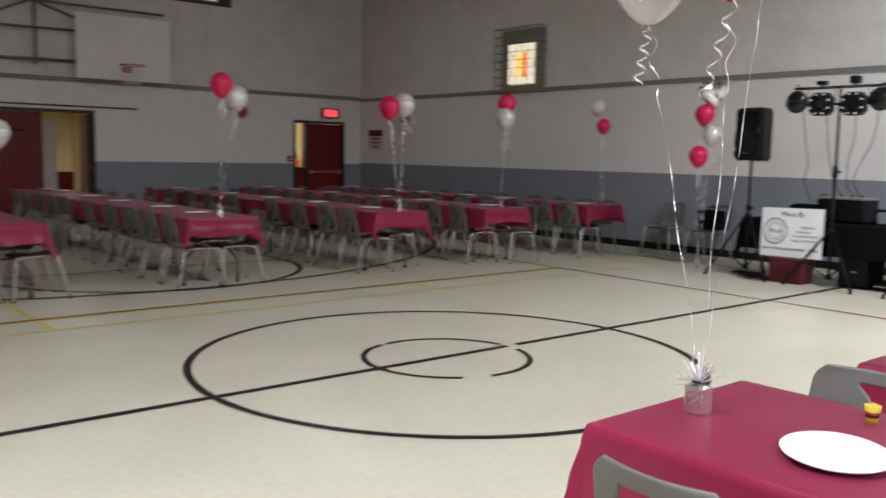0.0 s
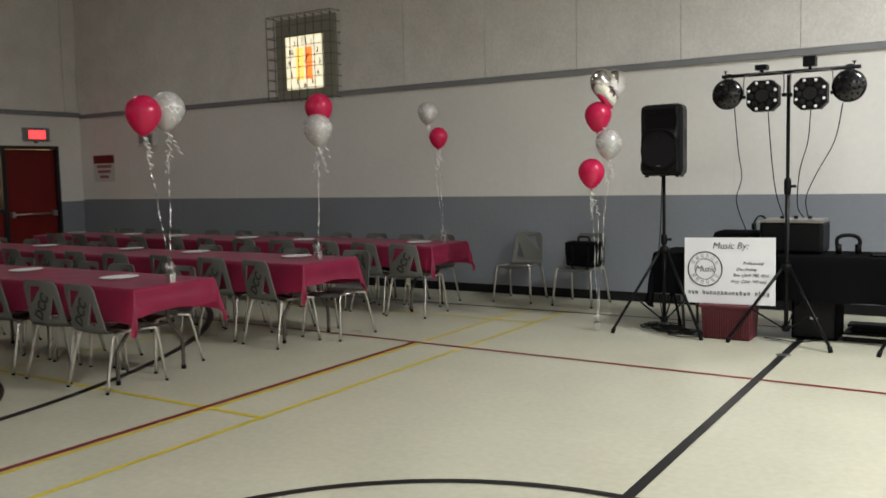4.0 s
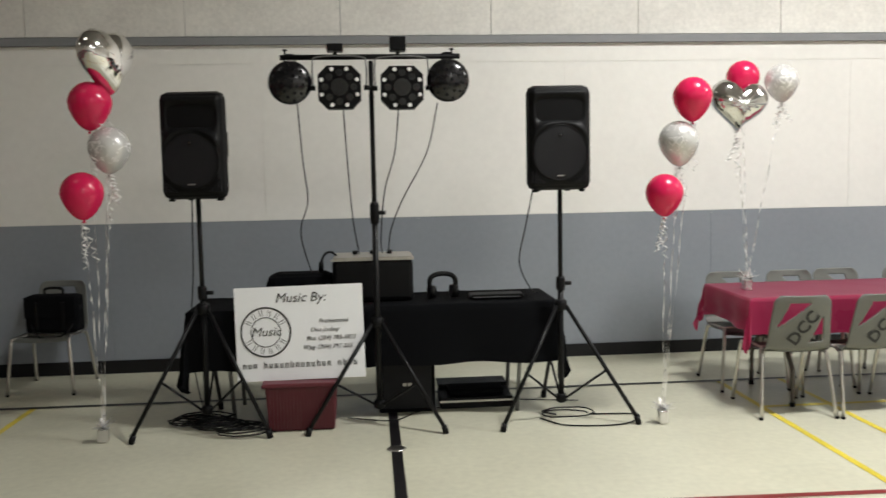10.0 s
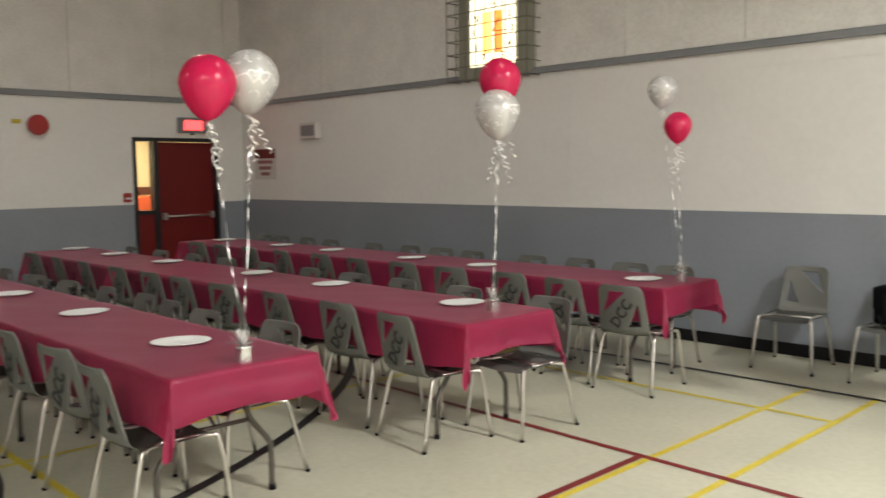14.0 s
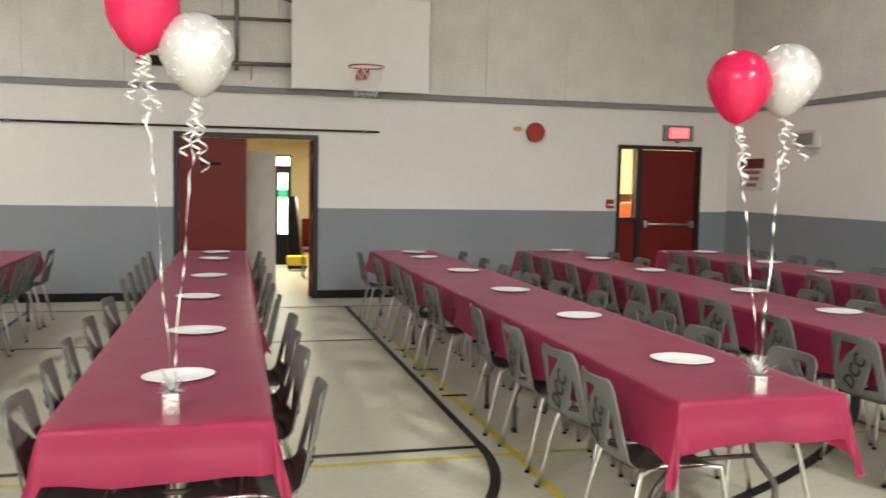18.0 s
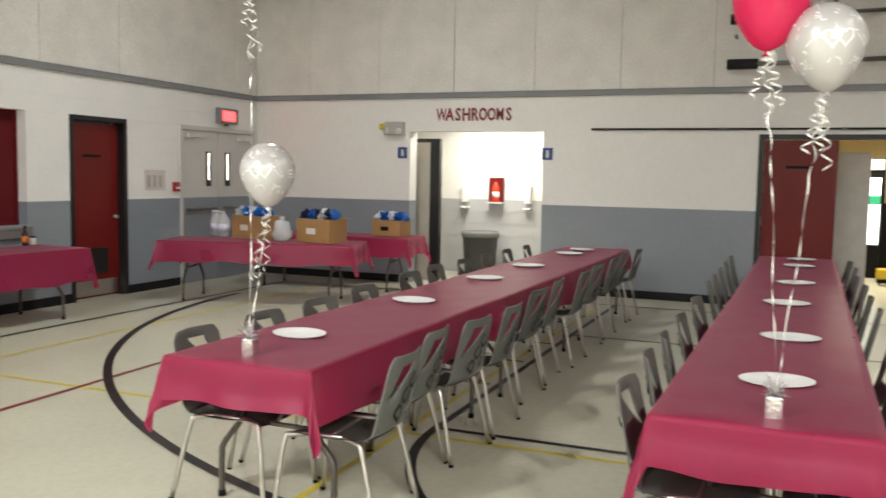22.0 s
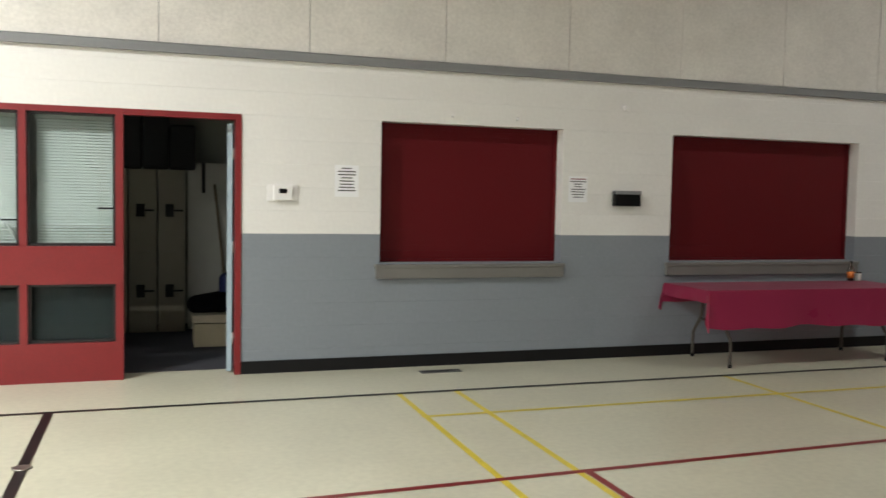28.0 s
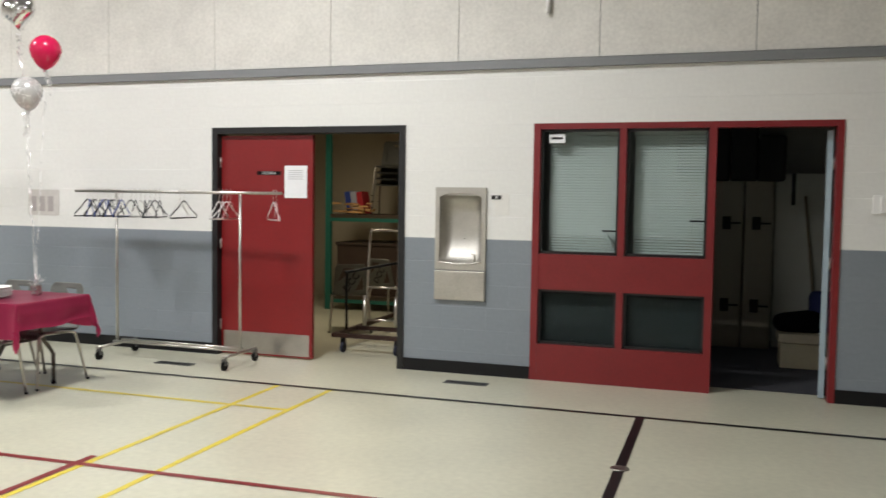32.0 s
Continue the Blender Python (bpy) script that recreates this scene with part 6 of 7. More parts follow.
part("cap", lathe(bmesh.new(), [(0.015, 0.19), (0.015, 0.215)], 12), BLACK, sb)
sb2 = thing("candle_jar", "small orange candle jar on a table", "jar", m=pose(-7.90, -7.58, Z))
part("jar", lathe(bmesh.new(), [(0.03, 0), (0.035, 0.01), (0.035, 0.07), (0.03, 0.08)], 14), SIGN_W, sb2)
part("lid", lathe(bmesh.new(), [(0.032, 0.08), (0.032, 0.095)], 14), GL_BROWN, sb2)

CARD = mat("brown_cardboard", (0.34, 0.19, 0.075), 0.85, vary=0.08, scale=5, bump=0.1)
BLUE_FOIL = mat("blue_plastic_wrap", (0.02, 0.12, 0.42), 0.25, vary=0.25, scale=14, bump=0.8, bscale=18)
CLEAR = film_mat("cloudy_clear_plastic", (0.62, 0.63, 0.64), 0.45, 0.2)


def carton(x, y, rz, w, d, h, filled, label):
    c = thing("cardboard_box", label, "cardboard box", "boxes on the corner tables", pose(x, y, Z, 0, 0, rz))
    for sy in (-1, 1):
        part("side_panel", B(-w / 2, sy * d / 2 - 0.004, 0, w / 2, sy * d / 2 + 0.004, h), CARD, c)
    for sx in (-1, 1):
        part("end_panel", B(sx * w / 2 - 0.004, -d / 2, 0, sx * w / 2 + 0.004, d / 2, h), CARD, c)
    part("bottom", B(-w / 2, -d / 2, 0, w / 2, d / 2, 0.006), CARD, c)
    part("flap", B(-w / 2, d / 2, h - 0.004, w / 2, d / 2 + 0.12, h), CARD, c)
    part("print_label", B(-w * 0.18, -d / 2 - 0.006, h * 0.35, w * 0.1, -d / 2 - 0.004, h * 0.6), SIGN_W if filled != "can" else BLACK, c)
    rnd = random.Random(int(x * 50))
    for i in range(6):
        bm = bmesh.new()
        bmesh.ops.create_icosphere(bm, subdivisions=3, radius=0.082)
        turn = pose(0, 0, 0, rnd.uniform(-40, 40), rnd.uniform(-40, 40), rnd.uniform(0, 180))
        for v in bm.verts:
            v.co *= 1 + 0.30 * noise.noise(v.co * 22 + Vector((i, x, 0))) + 0.16 * noise.noise(v.co * 70 + Vector((x, i, 0)))
            v.co.y *= 0.6
            v.co = turn @ v.co
            v.co += Vector(((i - 2.5) * w * 0.16, rnd.uniform(-0.06, 0.06), h + rnd.uniform(0.0, 0.05)))
        part("wrapped_pack", bm, (BLUE_FOIL if i % 3 else mat("white_wrap", (0.6, 0.6, 0.62), 0.35)) if filled != "mix" or i % 2 else mat("navy_wrap", (0.015, 0.015, 0.06), 0.3), c)
    return c


carton(-10.20, -6.25, 75, 0.50, 0.32, 0.29, "bag", "open cardboard box holding blue plastic packs")
carton(-10.12, -5.22, 78, 0.52, 0.34, 0.29, "mix", "open cardboard box holding blue and dark packs")
carton(-11.62, -4.98, 84, 0.44, 0.30, 0.22, "can", "printed cardboard box with blue wrapped packs")
for dx, dy in ((0.0, 0.0), (0.10, 0.18)):
    j_ = thing("water_jug", "clear plastic water jug with a white label", "jug", "water jugs", pose(-10.30 + dx, -6.92 + dy, Z))
    part("body", lathe(bmesh.new(), [(0.075, 0), (0.085, 0.015), (0.085, 0.20), (0.05, 0.27), (0.02, 0.30)], 18), CLEAR, j_)
    part("label_band", lathe(bmesh.new(), [(0.0865, 0.06), (0.0865, 0.16)], 18), mat("jug_label", (0.55, 0.56, 0.66), 0.5), j_)
    part("handle", T(curve_pts([(0.03, 0, 0.29), (0.08, 0, 0.33), (0.09, 0, 0.26)], 5), 0.009), CLEAR, j_)
    part("cap", lathe(bmesh.new(), [(0.022, 0.30), (0.022, 0.33)], 12), PLATE_M, j_)
bg = thing("plastic_bag", "tied clear plastic bag of buns on a table", "plastic bag", m=pose(-9.98, -5.70, Z))
bm = bmesh.new()
bmesh.ops.create_icosphere(bm, subdivisions=3, radius=0.12)
for v in bm.verts:
    v.co *= 1 + 0.18 * noise.noise(v.co * 14)
    v.co.z = max(-0.08, v.co.z * 0.8 + (0.09 if v.co.z > 0.08 else 0)) + 0.08
part("bag", bm, CLEAR, bg, smooth=True)
part("tied_neck", lathe(bmesh.new(), [(0.02, 0.22), (0.012, 0.25), (0.04, 0.30)], 10), CLEAR, bg)

# ---- office front: red framed glazing and an open door ----
off = thing("window_3", "red framed office glazing with blinds", "window", kind="structure")
Y0, Y1 = YS - 0.10, YS + 0.012
for a, b, z0, z1 in ((0.995, 1.055, 0, TOP), (-0.46, -0.40, 0, TOP), (-1.406, -1.356, 0, TOP), (0.262, 0.318, 0.32, 0.80), (0.262, 0.318, 1.11, 2.185), (-1.356, -0.46, 2.185, TOP), (-0.40, 0.995, 2.185, TOP), (-0.40, 0.995, 0.80, 1.11), (-0.40, 0.995, 0.0, 0.32)):
    part("red_frame", B(a, Y0, z0, b, Y1 + (0.0 if b - a < 0.1 else -0.004), z1), RED_FRAME, off)
BLIND = mat("white_blind_slat", (0.44, 0.53, 0.49), 0.45, vary=0.03, scale=10)
GLAZE = mat("dark_green_board", (0.010, 0.018, 0.018), 0.6, vary=0.3, scale=5, spec=0.2)
for a, b in ((-0.40, 0.262), (0.318, 0.995)):
    for z0, z1, low in ((1.11, 2.185, False), (0.32, 0.80, True)):
        g2 = part("pane", B(a, YS - 0.05, z0, b, YS - 0.044, z1), GLASS, off)
        g2.visible_shadow = False
        for p, q, u, v in ((a, a + 0.022, z0, z1), (b - 0.022, b, z0, z1), (a, b, z0, z0 + 0.022), (a, b, z1 - 0.022, z1)):
            part("gasket", B(p, YS - 0.044, u, q, YS - 0.02, v), BLACK_FRAME, off)
        if low:
            part("back_panel", B(a, YS - 0.12, z0, b, YS - 0.10, z1), GLAZE, off, "dark board behind glass")
        else:
            bl = thing("window_blind", "white slatted blind behind office glass", "blind", "office blinds")
            zs = z0 + 0.03
            i = 0
            while zs < z1 - 0.05:
                bmb = B(a + 0.01, -0.0125, -0.0007, b - 0.06, 0.0125, 0.0007)
                part("slat", bmb, BLIND, bl).matrix_basis = pose(0, YS - 0.15, zs, -58 if (zs > z0 + 0.16) else -44)
                zs += 0.0240
            part("head_rail", B(a + 0.01, YS - 0.17, z1 - 0.045, b - 0.05, YS - 0.13, z1 - 0.01), BLIND, bl)
            part("handle_bar", B(a + 0.02, YS - 0.075, z0 + 0.20 + (0.10 if a < 0 else 0), a + 0.14, YS - 0.055, z0 + 0.215 + (0.10 if a < 0 else 0)), BLACK, bl, "small black window latch")
            if a > 0:
                part("cord_end", T([(a + 0.03, YS - 0.125, z0 + 0.05), (a + 0.12, YS - 0.125, z0 + 0.19)], 0.012, 8), BLIND, bl)
            for xx in (a + 0.12, b - 0.12):
                part("cord", T([(xx, YS - 0.136, z0 + 0.03), (xx, YS - 0.136, z1 - 0.03)], 0.0015, 5), BLIND, bl)
lbl = thing("notice", "small white printed label on office glass", "notice", m=pose(0.86, YS - 0.043, 2.07, 0, 0, 180))
part("sheet", B(-0.07, -0.003, 0, 0.07, -0.001, 0.075), PAPER, lbl)
part("text_bar", B(-0.05, -0.0045, 0.03, 0.05, -0.003, 0.05), INK, lbl)
leaf("door_7", "pale blue office door standing open into the room", 0.88, 2.16, mat("pale_blue_door_edge", (0.34, 0.44, 0.50), 0.45, vary=0.08), pose(-1.34, YS - 0.10, 0, 0, 0, -96.5), handle=True)
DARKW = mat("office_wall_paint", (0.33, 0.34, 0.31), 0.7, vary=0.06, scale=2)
ow = thing("wall_office", "dim painted walls of an office", "wall", kind="structure")
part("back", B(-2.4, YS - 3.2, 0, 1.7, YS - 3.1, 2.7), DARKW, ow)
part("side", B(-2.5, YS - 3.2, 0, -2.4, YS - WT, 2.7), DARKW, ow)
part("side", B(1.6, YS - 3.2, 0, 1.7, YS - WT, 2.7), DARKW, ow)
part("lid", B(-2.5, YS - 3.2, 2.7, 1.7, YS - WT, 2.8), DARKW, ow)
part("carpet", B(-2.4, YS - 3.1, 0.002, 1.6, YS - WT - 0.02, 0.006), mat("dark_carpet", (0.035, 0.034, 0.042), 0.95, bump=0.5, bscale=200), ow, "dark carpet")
# weak fill light added inside the office, without a visible source
area("office_fill_light", 0.3, YS - 2.2, 2.6, 1.4, 1.0, 0.35, (0.85, 1.0, 0.95))
LOCK = mat("beige_locker_paint", (0.25, 0.225, 0.165), 0.45, vary=0.06, scale=4)
for i in range(3):
    lk = thing("locker", "tall beige two-door steel locker", "locker", "office lockers", pose(-0.275 - i * 0.305, -10.45, 0))
    part("body", B(-0.145, -0.22, 0, 0.145, 0.22, 1.81, bevel=0.004), LOCK, lk)
    for z in (0.04, 0.93):
        d_ = part("door", B(-0.135, 0.22, z, 0.135, 0.235, z + 0.86), LOCK, lk)
        part("latch", B(-0.02, 0.236, z + 0.36, 0.07, 0.255, z + 0.50), BLACK, d_)
        part("latch_lever", B(-0.12, 0.245, z + 0.42, -0.02, 0.262, z + 0.44), BLACK, d_)
cbx = thing("wooden_crate", "low pale wooden box on an office floor", "box", m=pose(-1.36, -9.36, 0))
part("body", B(-0.28, -0.2, 0, 0.28, 0.2, 0.24, bevel=0.006), mat("pale_wood", (0.46, 0.40, 0.27), 0.6), cbx)
part("lid", B(-0.30, -0.22, 0.25, 0.30, 0.22, 0.33, bevel=0.004), mat("pale_wood_lid", (0.49, 0.43, 0.31), 0.6), cbx)
vb = thing("black_bag", "dark bag on a wooden box", "bag", m=pose(-1.24, -9.40, 0.332))
bm = B(-0.22, -0.14, 0, 0.22, 0.14, 0.19, bevel=0.07)
for v in bm.verts:
    v.co.z *= 1 - 0.9 * v.co.x
part("body", bm, BLACK_FABRIC, vb, smooth=True)
bb2 = thing("blue_bag", "small blue bag on a wooden box", "bag", m=pose(-1.50, -9.42, 0.332))
bm = B(-0.10, -0.1, 0, 0.16, 0.1, 0.40, bevel=0.06)
part("body", bm, mat("navy_fabric", (0.010, 0.018, 0.10), 0.8, vary=0.2), bb2, smooth=True)
wb = thing("white_panel", "pale board standing against an office wall", "board", m=pose(-1.62, -10.42, 0))
part("panel", B(-0.56, -0.02, 0, 0.56, 0.02, 1.90), mat("dull_white_board", (0.52, 0.53, 0.48), 0.5, vary=0.05), wb)
part("bracket", B(0.37, 0.02, 1.56, 0.41, 0.05, 1.90), BLACK_METAL, wb, "dark steel bracket")
br = thing("broom", "wooden broom leaning at a board", "broom", m=pose(-1.50, -10.25, 0))
part("stick", T([(0.0, 0.05, 0.1), (0.15, -0.12, 1.66)], 0.014, 8), mat("broom_wood", (0.20, 0.16, 0.10), 0.6), br)
part("head", B(-0.15, 0.0, 0, 0.15, 0.08, 0.12), BLACK, br)
# oversized dark bags fill the wall above the lockers in place of shade
tp = thing("shelf_clutter", "row of dark bags, enlarged to stand in for shade above the lockers", "bags", m=pose(-0.58, -10.45, 1.812))
for k in range(4):
    part("bag", B(-0.56 + k * 0.285, -0.18, 0, -0.28 + k * 0.285, 0.18, 0.50 + 0.10 * (k % 3), bevel=0.03), mat("shade_dark_fabric", (0.03, 0.029, 0.03), 0.9, vary=0.2), tp)

# ---- drinking fountain ----
df = thing("drinking_fountain", "recessed stainless steel drinking fountain", "drinking fountain", m=pose(1.705, YS, 0.667, 0, 0, 180))
SATIN = mat("satin_worn_steel", (0.50, 0.48, 0.44), 0.5, 1.0, vary=0.16, scale=7, bump=0.1)


def niche_top(u):
    return 0.955 - 0.035 * u ** 4


def niche_foot(u):
    return 0.325 + 0.02 * u * u


bm = bmesh.new()
for a, b in ((-0.235, -0.195), (0.195, 0.235)):
    box(bm, a, -0.025, 0.27, b, 0.0, 1.01)
cols = [-1 + i / 8 for i in range(17)]
for lo_, hi_ in ((niche_top, lambda u: 1.01), (lambda u: 0.27, niche_foot)):
    prev = None
    for u in cols:
        x = 0.195 * u
        row = [bm.verts.new((x, y, z)) for y, z in ((-0.0245, lo_(u)), (-0.0245, hi_(u)), (0.0, hi_(u)), (0.0, lo_(u)))]
        if prev:
            for k in range(4):
                bm.faces.new((prev[k], row[k], row[(k + 1) % 4], prev[(k + 1) % 4]))
        prev = row
bmesh.ops.recalc_face_normals(bm, faces=bm.faces[:])
part("surround", bm, SATIN, df)
bm = bmesh.new()
prev = None
for u in cols:
    row = []
    for j in range(15):
        v = j / 14
        w_ = 0.5 - 0.5 * math.cos(math.pi * v)
        dep = 0.145 * (1 - abs(u) ** 7) ** 0.5 * (1 - abs(2 * w_ - 1) ** 7) ** 0.5 * (0.55 + 0.45 * min(1, w_ * 3.0)) - 0.024
        row.append(bm.verts.new((0.195 * u, dep, niche_foot(u) + (niche_top(u) - niche_foot(u)) * w_)))
    if prev:
        for k in range(14):
            bm.faces.new((prev[k], row[k], row[k + 1], prev[k + 1])).smooth = True
    prev = row
part("niche", bm, SATIN, df)
part("basin_lip", T([(0.195 * u, -0.028, niche_foot(u)) for u in cols], 0.006, 8), STEEL, df)
part("bubbler", T([(0.135, -0.005, 0.345), (0.135, -0.012, 0.41), (0.10, -0.015, 0.425)], 0.009, 8), CHROME, df)
disc("back_bolt", (0, 0.121, 0.54), 0.014, 0.004, DULL_STEEL, df, 14)
part("lower_cover", B(-0.235, -0.035, 0.0, 0.235, 0.0, 0.262, bevel=0.004), SATIN, df)
hs_ = thing("notice", "small white wall plate with a black symbol", "notice", m=pose(1.33, YS, 1.44, 0, 0, 180))
part("plate", B(-0.06, -0.006, 0, 0.06, -0.001, 0.19), WHITE, hs_)
part("symbol_tag", B(-0.095, -0.009, 0.135, -0.005, -0.0065, 0.17), INK, hs_)
disc("symbol", (-0.05, -0.009, 0.153), 0.011, 0.001, PLATE_M, hs_, 12, "small white symbol")

# ---- storage room and its door ----
frame_of("door_frame_5", "x", YS, -1, 2.242, 4.267, TOP, 0.06, BLACK_FRAME, "black frame of a storage double door")
ds = leaf("door_8", "red storage door with steel kick plate", 1.0, 2.16, mat("bright_red_door_paint", (0.215, 0.010, 0.012), 0.36, vary=0.1, scale=2.5, bump=0.1), pose(4.20, YS - 0.05, 0, 0, 0, 180), handle=False, kick=0.24)
part("name_plate", B(0.40, -0.006, 1.78, 0.66, -0.001, 1.815), BLACK, ds, "small black name plate")
words("lettering", "STORAGE", 0.034, pose(0.53, -0.0065, 1.797), PLATE_M, ds)
part("door_notice", B(0.70, -0.004, 1.56, 0.94, -0.001, 1.87), PAPER, ds, "white printed sheet")
for k in range(5):
    part("notice_text", B(0.74, -0.006, 1.82 - k * 0.02, 0.90, -0.0045, 1.825 - k * 0.02), mat("pale_print", (0.4, 0.4, 0.42), 0.7), ds)
STORE = mat("beige_storage_paint", (0.52, 0.47, 0.37), 0.6, vary=0.06, scale=2)
sw = thing("wall_storage", "cream walls of a storage room", "wall", kind="structure")
part("back", B(1.7, YS - 5.2, 0, 5.9, YS - 5.1, 2.8), STORE, sw)
part("side", B(5.8, YS - 5.1, 0, 5.9, YS - WT, 2.8), STORE, sw)
part("side", B(1.701, YS - 5.1, 0, 1.8, YS - WT, 2.8), STORE, sw)
part("lid", B(1.7, YS - 5.2, 2.8, 5.9, YS - WT, 2.9), STORE, sw)
area("storage_lamp_light", 3.9, YS - 2.2, 2.74, 0.5, 1.0, 31, (1.0, 0.86, 0.62))
GREEN = mat("green_rack_paint", (0.012, 0.13, 0.10), 0.45, vary=0.1)
RX, RY = 4.20, -11.9
rk = thing("storage_rack", "green steel rack with wooden shelves holding boxes", "rack", m=pose(RX, RY, 0))
for x, y in ((-1.3, 0.5), (0.56, 0.5), (-1.3, -0.5)):
    part("post", B(x - 0.04, y - 0.03, 0, x + 0.04, y + 0.03, 2.7), GREEN, rk)
for z in (0.10, 1.24):
    part("beam", B(-1.26, 0.47, z, 0.52, 0.53, z + 0.05), GREEN, rk)
    part("shelf", B(-1.3, -0.5, z + 0.05, 0.56, 0.52, z + 0.10), mat("shelf_wood", (0.055, 0.035, 0.022), 0.6), rk)
SZ = 1.342
tk = thing("wooden_chest", "dark brown wooden chest on a low shelf", "chest", m=pose(RX - 0.1, RY - 0.05, 0.202))
part("body", B(-0.55, -0.4, 0, 0.60, 0.40, 0.70, bevel=0.006), mat("dark_brown_board", (0.045, 0.026, 0.018), 0.6, vary=0.2), tk)
part("lid", B(-0.57, -0.42, 0.70, 0.62, 0.42, 0.74, bevel=0.004), mat("dark_brown_lid", (0.04, 0.024, 0.017), 0.6), tk)
rnd = random.Random(8)
pile = thing("chip_stack", "loose pile of wooden pieces on a shelf", "wood pieces", m=pose(RX, RY + 0.32, SZ))
for i in range(34):
    x, y, z = rnd.uniform(-0.05, 0.44), rnd.uniform(-0.12, 0.12), rnd.uniform(0, 0.14)
    part("piece", B(x, y, z, x + rnd.uniform(0.06, 0.16), y + 0.05, z + 0.022), mat("raw_wood", (0.42, 0.25, 0.10), 0.7, piece=0.35) if i == 0 else bpy.data.materials["raw_wood"], pile)
for x, c in ((4.58, (0.03, 0.06, 0.28)), (4.49, (0.4, 0.42, 0.5)), (4.40, (0.42, 0.02, 0.03))):
    bk = thing("binder", "upright coloured binder on a shelf", "binder", "binders", pose(x, RY + 0.05, SZ, 0, 9, 0))
    part("cover", B(-0.045, -0.13, 0, 0.045, 0.13, 0.32, bevel=0.004), mat("binder_cover", c, 0.45), bk)
for k in range(4):
    copy_thing(chair0, pose(4.00, RY + 0.0, SZ + 0.085 * k, 0, 0, 12))
NAVY = mat("navy_rubber", (0.012, 0.016, 0.045), 0.5, vary=0.1)
RUST = mat("brown_steel", (0.05, 0.026, 0.020), 0.5, 0.5, vary=0.25, scale=12)
dol = thing("chair_dolly", "rusty steel chair dolly on castors in a doorway", "dolly", m=pose(2.82, -8.34, 0, 0, 0, 0))
for x in (-0.40, 0.40):
    part("rail", B(x - 0.022, -1.80, 0.15, x + 0.022, -0.022, 0.19), RUST, dol)
for y in (0.0, -0.55, -1.8):
    part("crossbar", B(-0.422, y - 0.022, 0.149, 0.422, y + 0.022, 0.191), RUST, dol)
for x in (-0.28, 0.30):
    for y in (0.0, -1.72):
        part("castor", T([(x - 0.014, y, 0.055), (x + 0.014, y, 0.055)], 0.055, 16), NAVY, dol, "navy rubber castor wheel")
        part("fork", B(x - 0.02, y - 0.02, 0.05, x + 0.02, y + 0.02, 0.149), BLACK_METAL, dol)
part("upright", T(curve_pts([(0.40, -0.30, 0.19), (0.40, -0.30, 0.74), (0.34, -0.36, 0.80), (-0.40, -0.9, 0.95)], 6), 0.015), BLACK_METAL, dol)
part("upright", T([(-0.40, -0.9, 0.19), (-0.40, -0.9, 0.95)], 0.015), BLACK_METAL, dol)
for x, y, rz in ((3.68, -9.75, 205), (3.55, -10.75, 165), (3.02, -10.75, 190)):
    copy_thing(chair0, pose(x, y, 0.0, 0, 0, rz))
flt = thing("folded_frame", "bright bent steel table frame standing on a dolly", "steel frame", m=pose(2.93, -8.89, 0.192, 5, 0, 4))
part("frame_tube", T(curve_pts([(0.175, 0, 0.06), (0.16, 0, 0.96), (0.12, 0, 1.03), (-0.12, 0, 1.03), (-0.16, 0, 0.96), (-0.175, 0, 0.06)], 6), 0.013), CHROME, flt)
for z in (0.07, 0.42):
    part("rung", T([(-0.17, 0, z), (0.17, 0, z)], 0.011), CHROME, flt)
for sx in (-1, 1):
    part("bright_leg", T([(sx * 0.175, 0.04, 0.012), (sx * 0.175, 0.06, 0.33)], 0.022, 8), CHROME, flt)

# ---- coat rack ----
rkk = thing("coat_rack", "chrome rolling coat rack beside a door", "coat rack", m=pose(4.48, -7.32, 0, 0, 0, 179.5))
part("top_rail", T([(-1.07, 0, 1.60), (1.216, 0, 1.60)], 0.014, 10), CHROME, rkk)
for x in (-0.585, 0.786):
    part("upright", T([(x, 0, 0.14), (x, 0, 1.60)], 0.013, 10), CHROME, rkk)
    part("foot_bar", T([(x, -0.28, 0.12), (x, 0.28, 0.12)], 0.014, 10), CHROME, rkk)
    for y in (-0.26, 0.26):
        part("castor", T([(x - 0.012, y, 0.045), (x + 0.012, y, 0.045)], 0.045, 14), BLACK, rkk, "black castor wheel")
        part("castor_fork", B(x - 0.02, y - 0.015, 0.045, x + 0.02, y + 0.015, 0.12), GALV, rkk)
for y in (-0.06, 0.06):
    part("lower_rail", T([(-0.585, y, 0.15), (0.786, y, 0.15)], 0.012, 10), CHROME, rkk)


def hanger(x, tilt, material, label):
    h = thing("coat_hanger", label, "coat hanger", "coat hangers on the rack", pose(4.48, -7.32, 0, 0, 0, 179.5) @ pose(x, 0, 1.605, 0, 0, 90 + tilt) @ Matrix.Scale(1.45, 4, (0, 0, 1)) @ Matrix.Scale(1.08, 4, (1, 0, 0)))
    hook = [(0.018 * math.cos(a), 0, 0.0 + 0.018 * math.sin(a)) for a in (radians(-30 + 210 * i / 10) for i in range(11))]
    part("hook", T(hook[::-1] + [(0.012, 0, -0.03), (0, 0, -0.06)], 0.0025, 6), CHROME, h)
    part("shoulder_bar", T(curve_pts([(-0.20, 0, -0.155), (-0.10, 0, -0.11), (0, 0, -0.06), (0.10, 0, -0.11), (0.20, 0, -0.155)], 4) + [Vector((0.20, 0, -0.17)), Vector((-0.20, 0, -0.17)), Vector((-0.20, 0, -0.155))], 0.0048, 6), material, h)
    return h


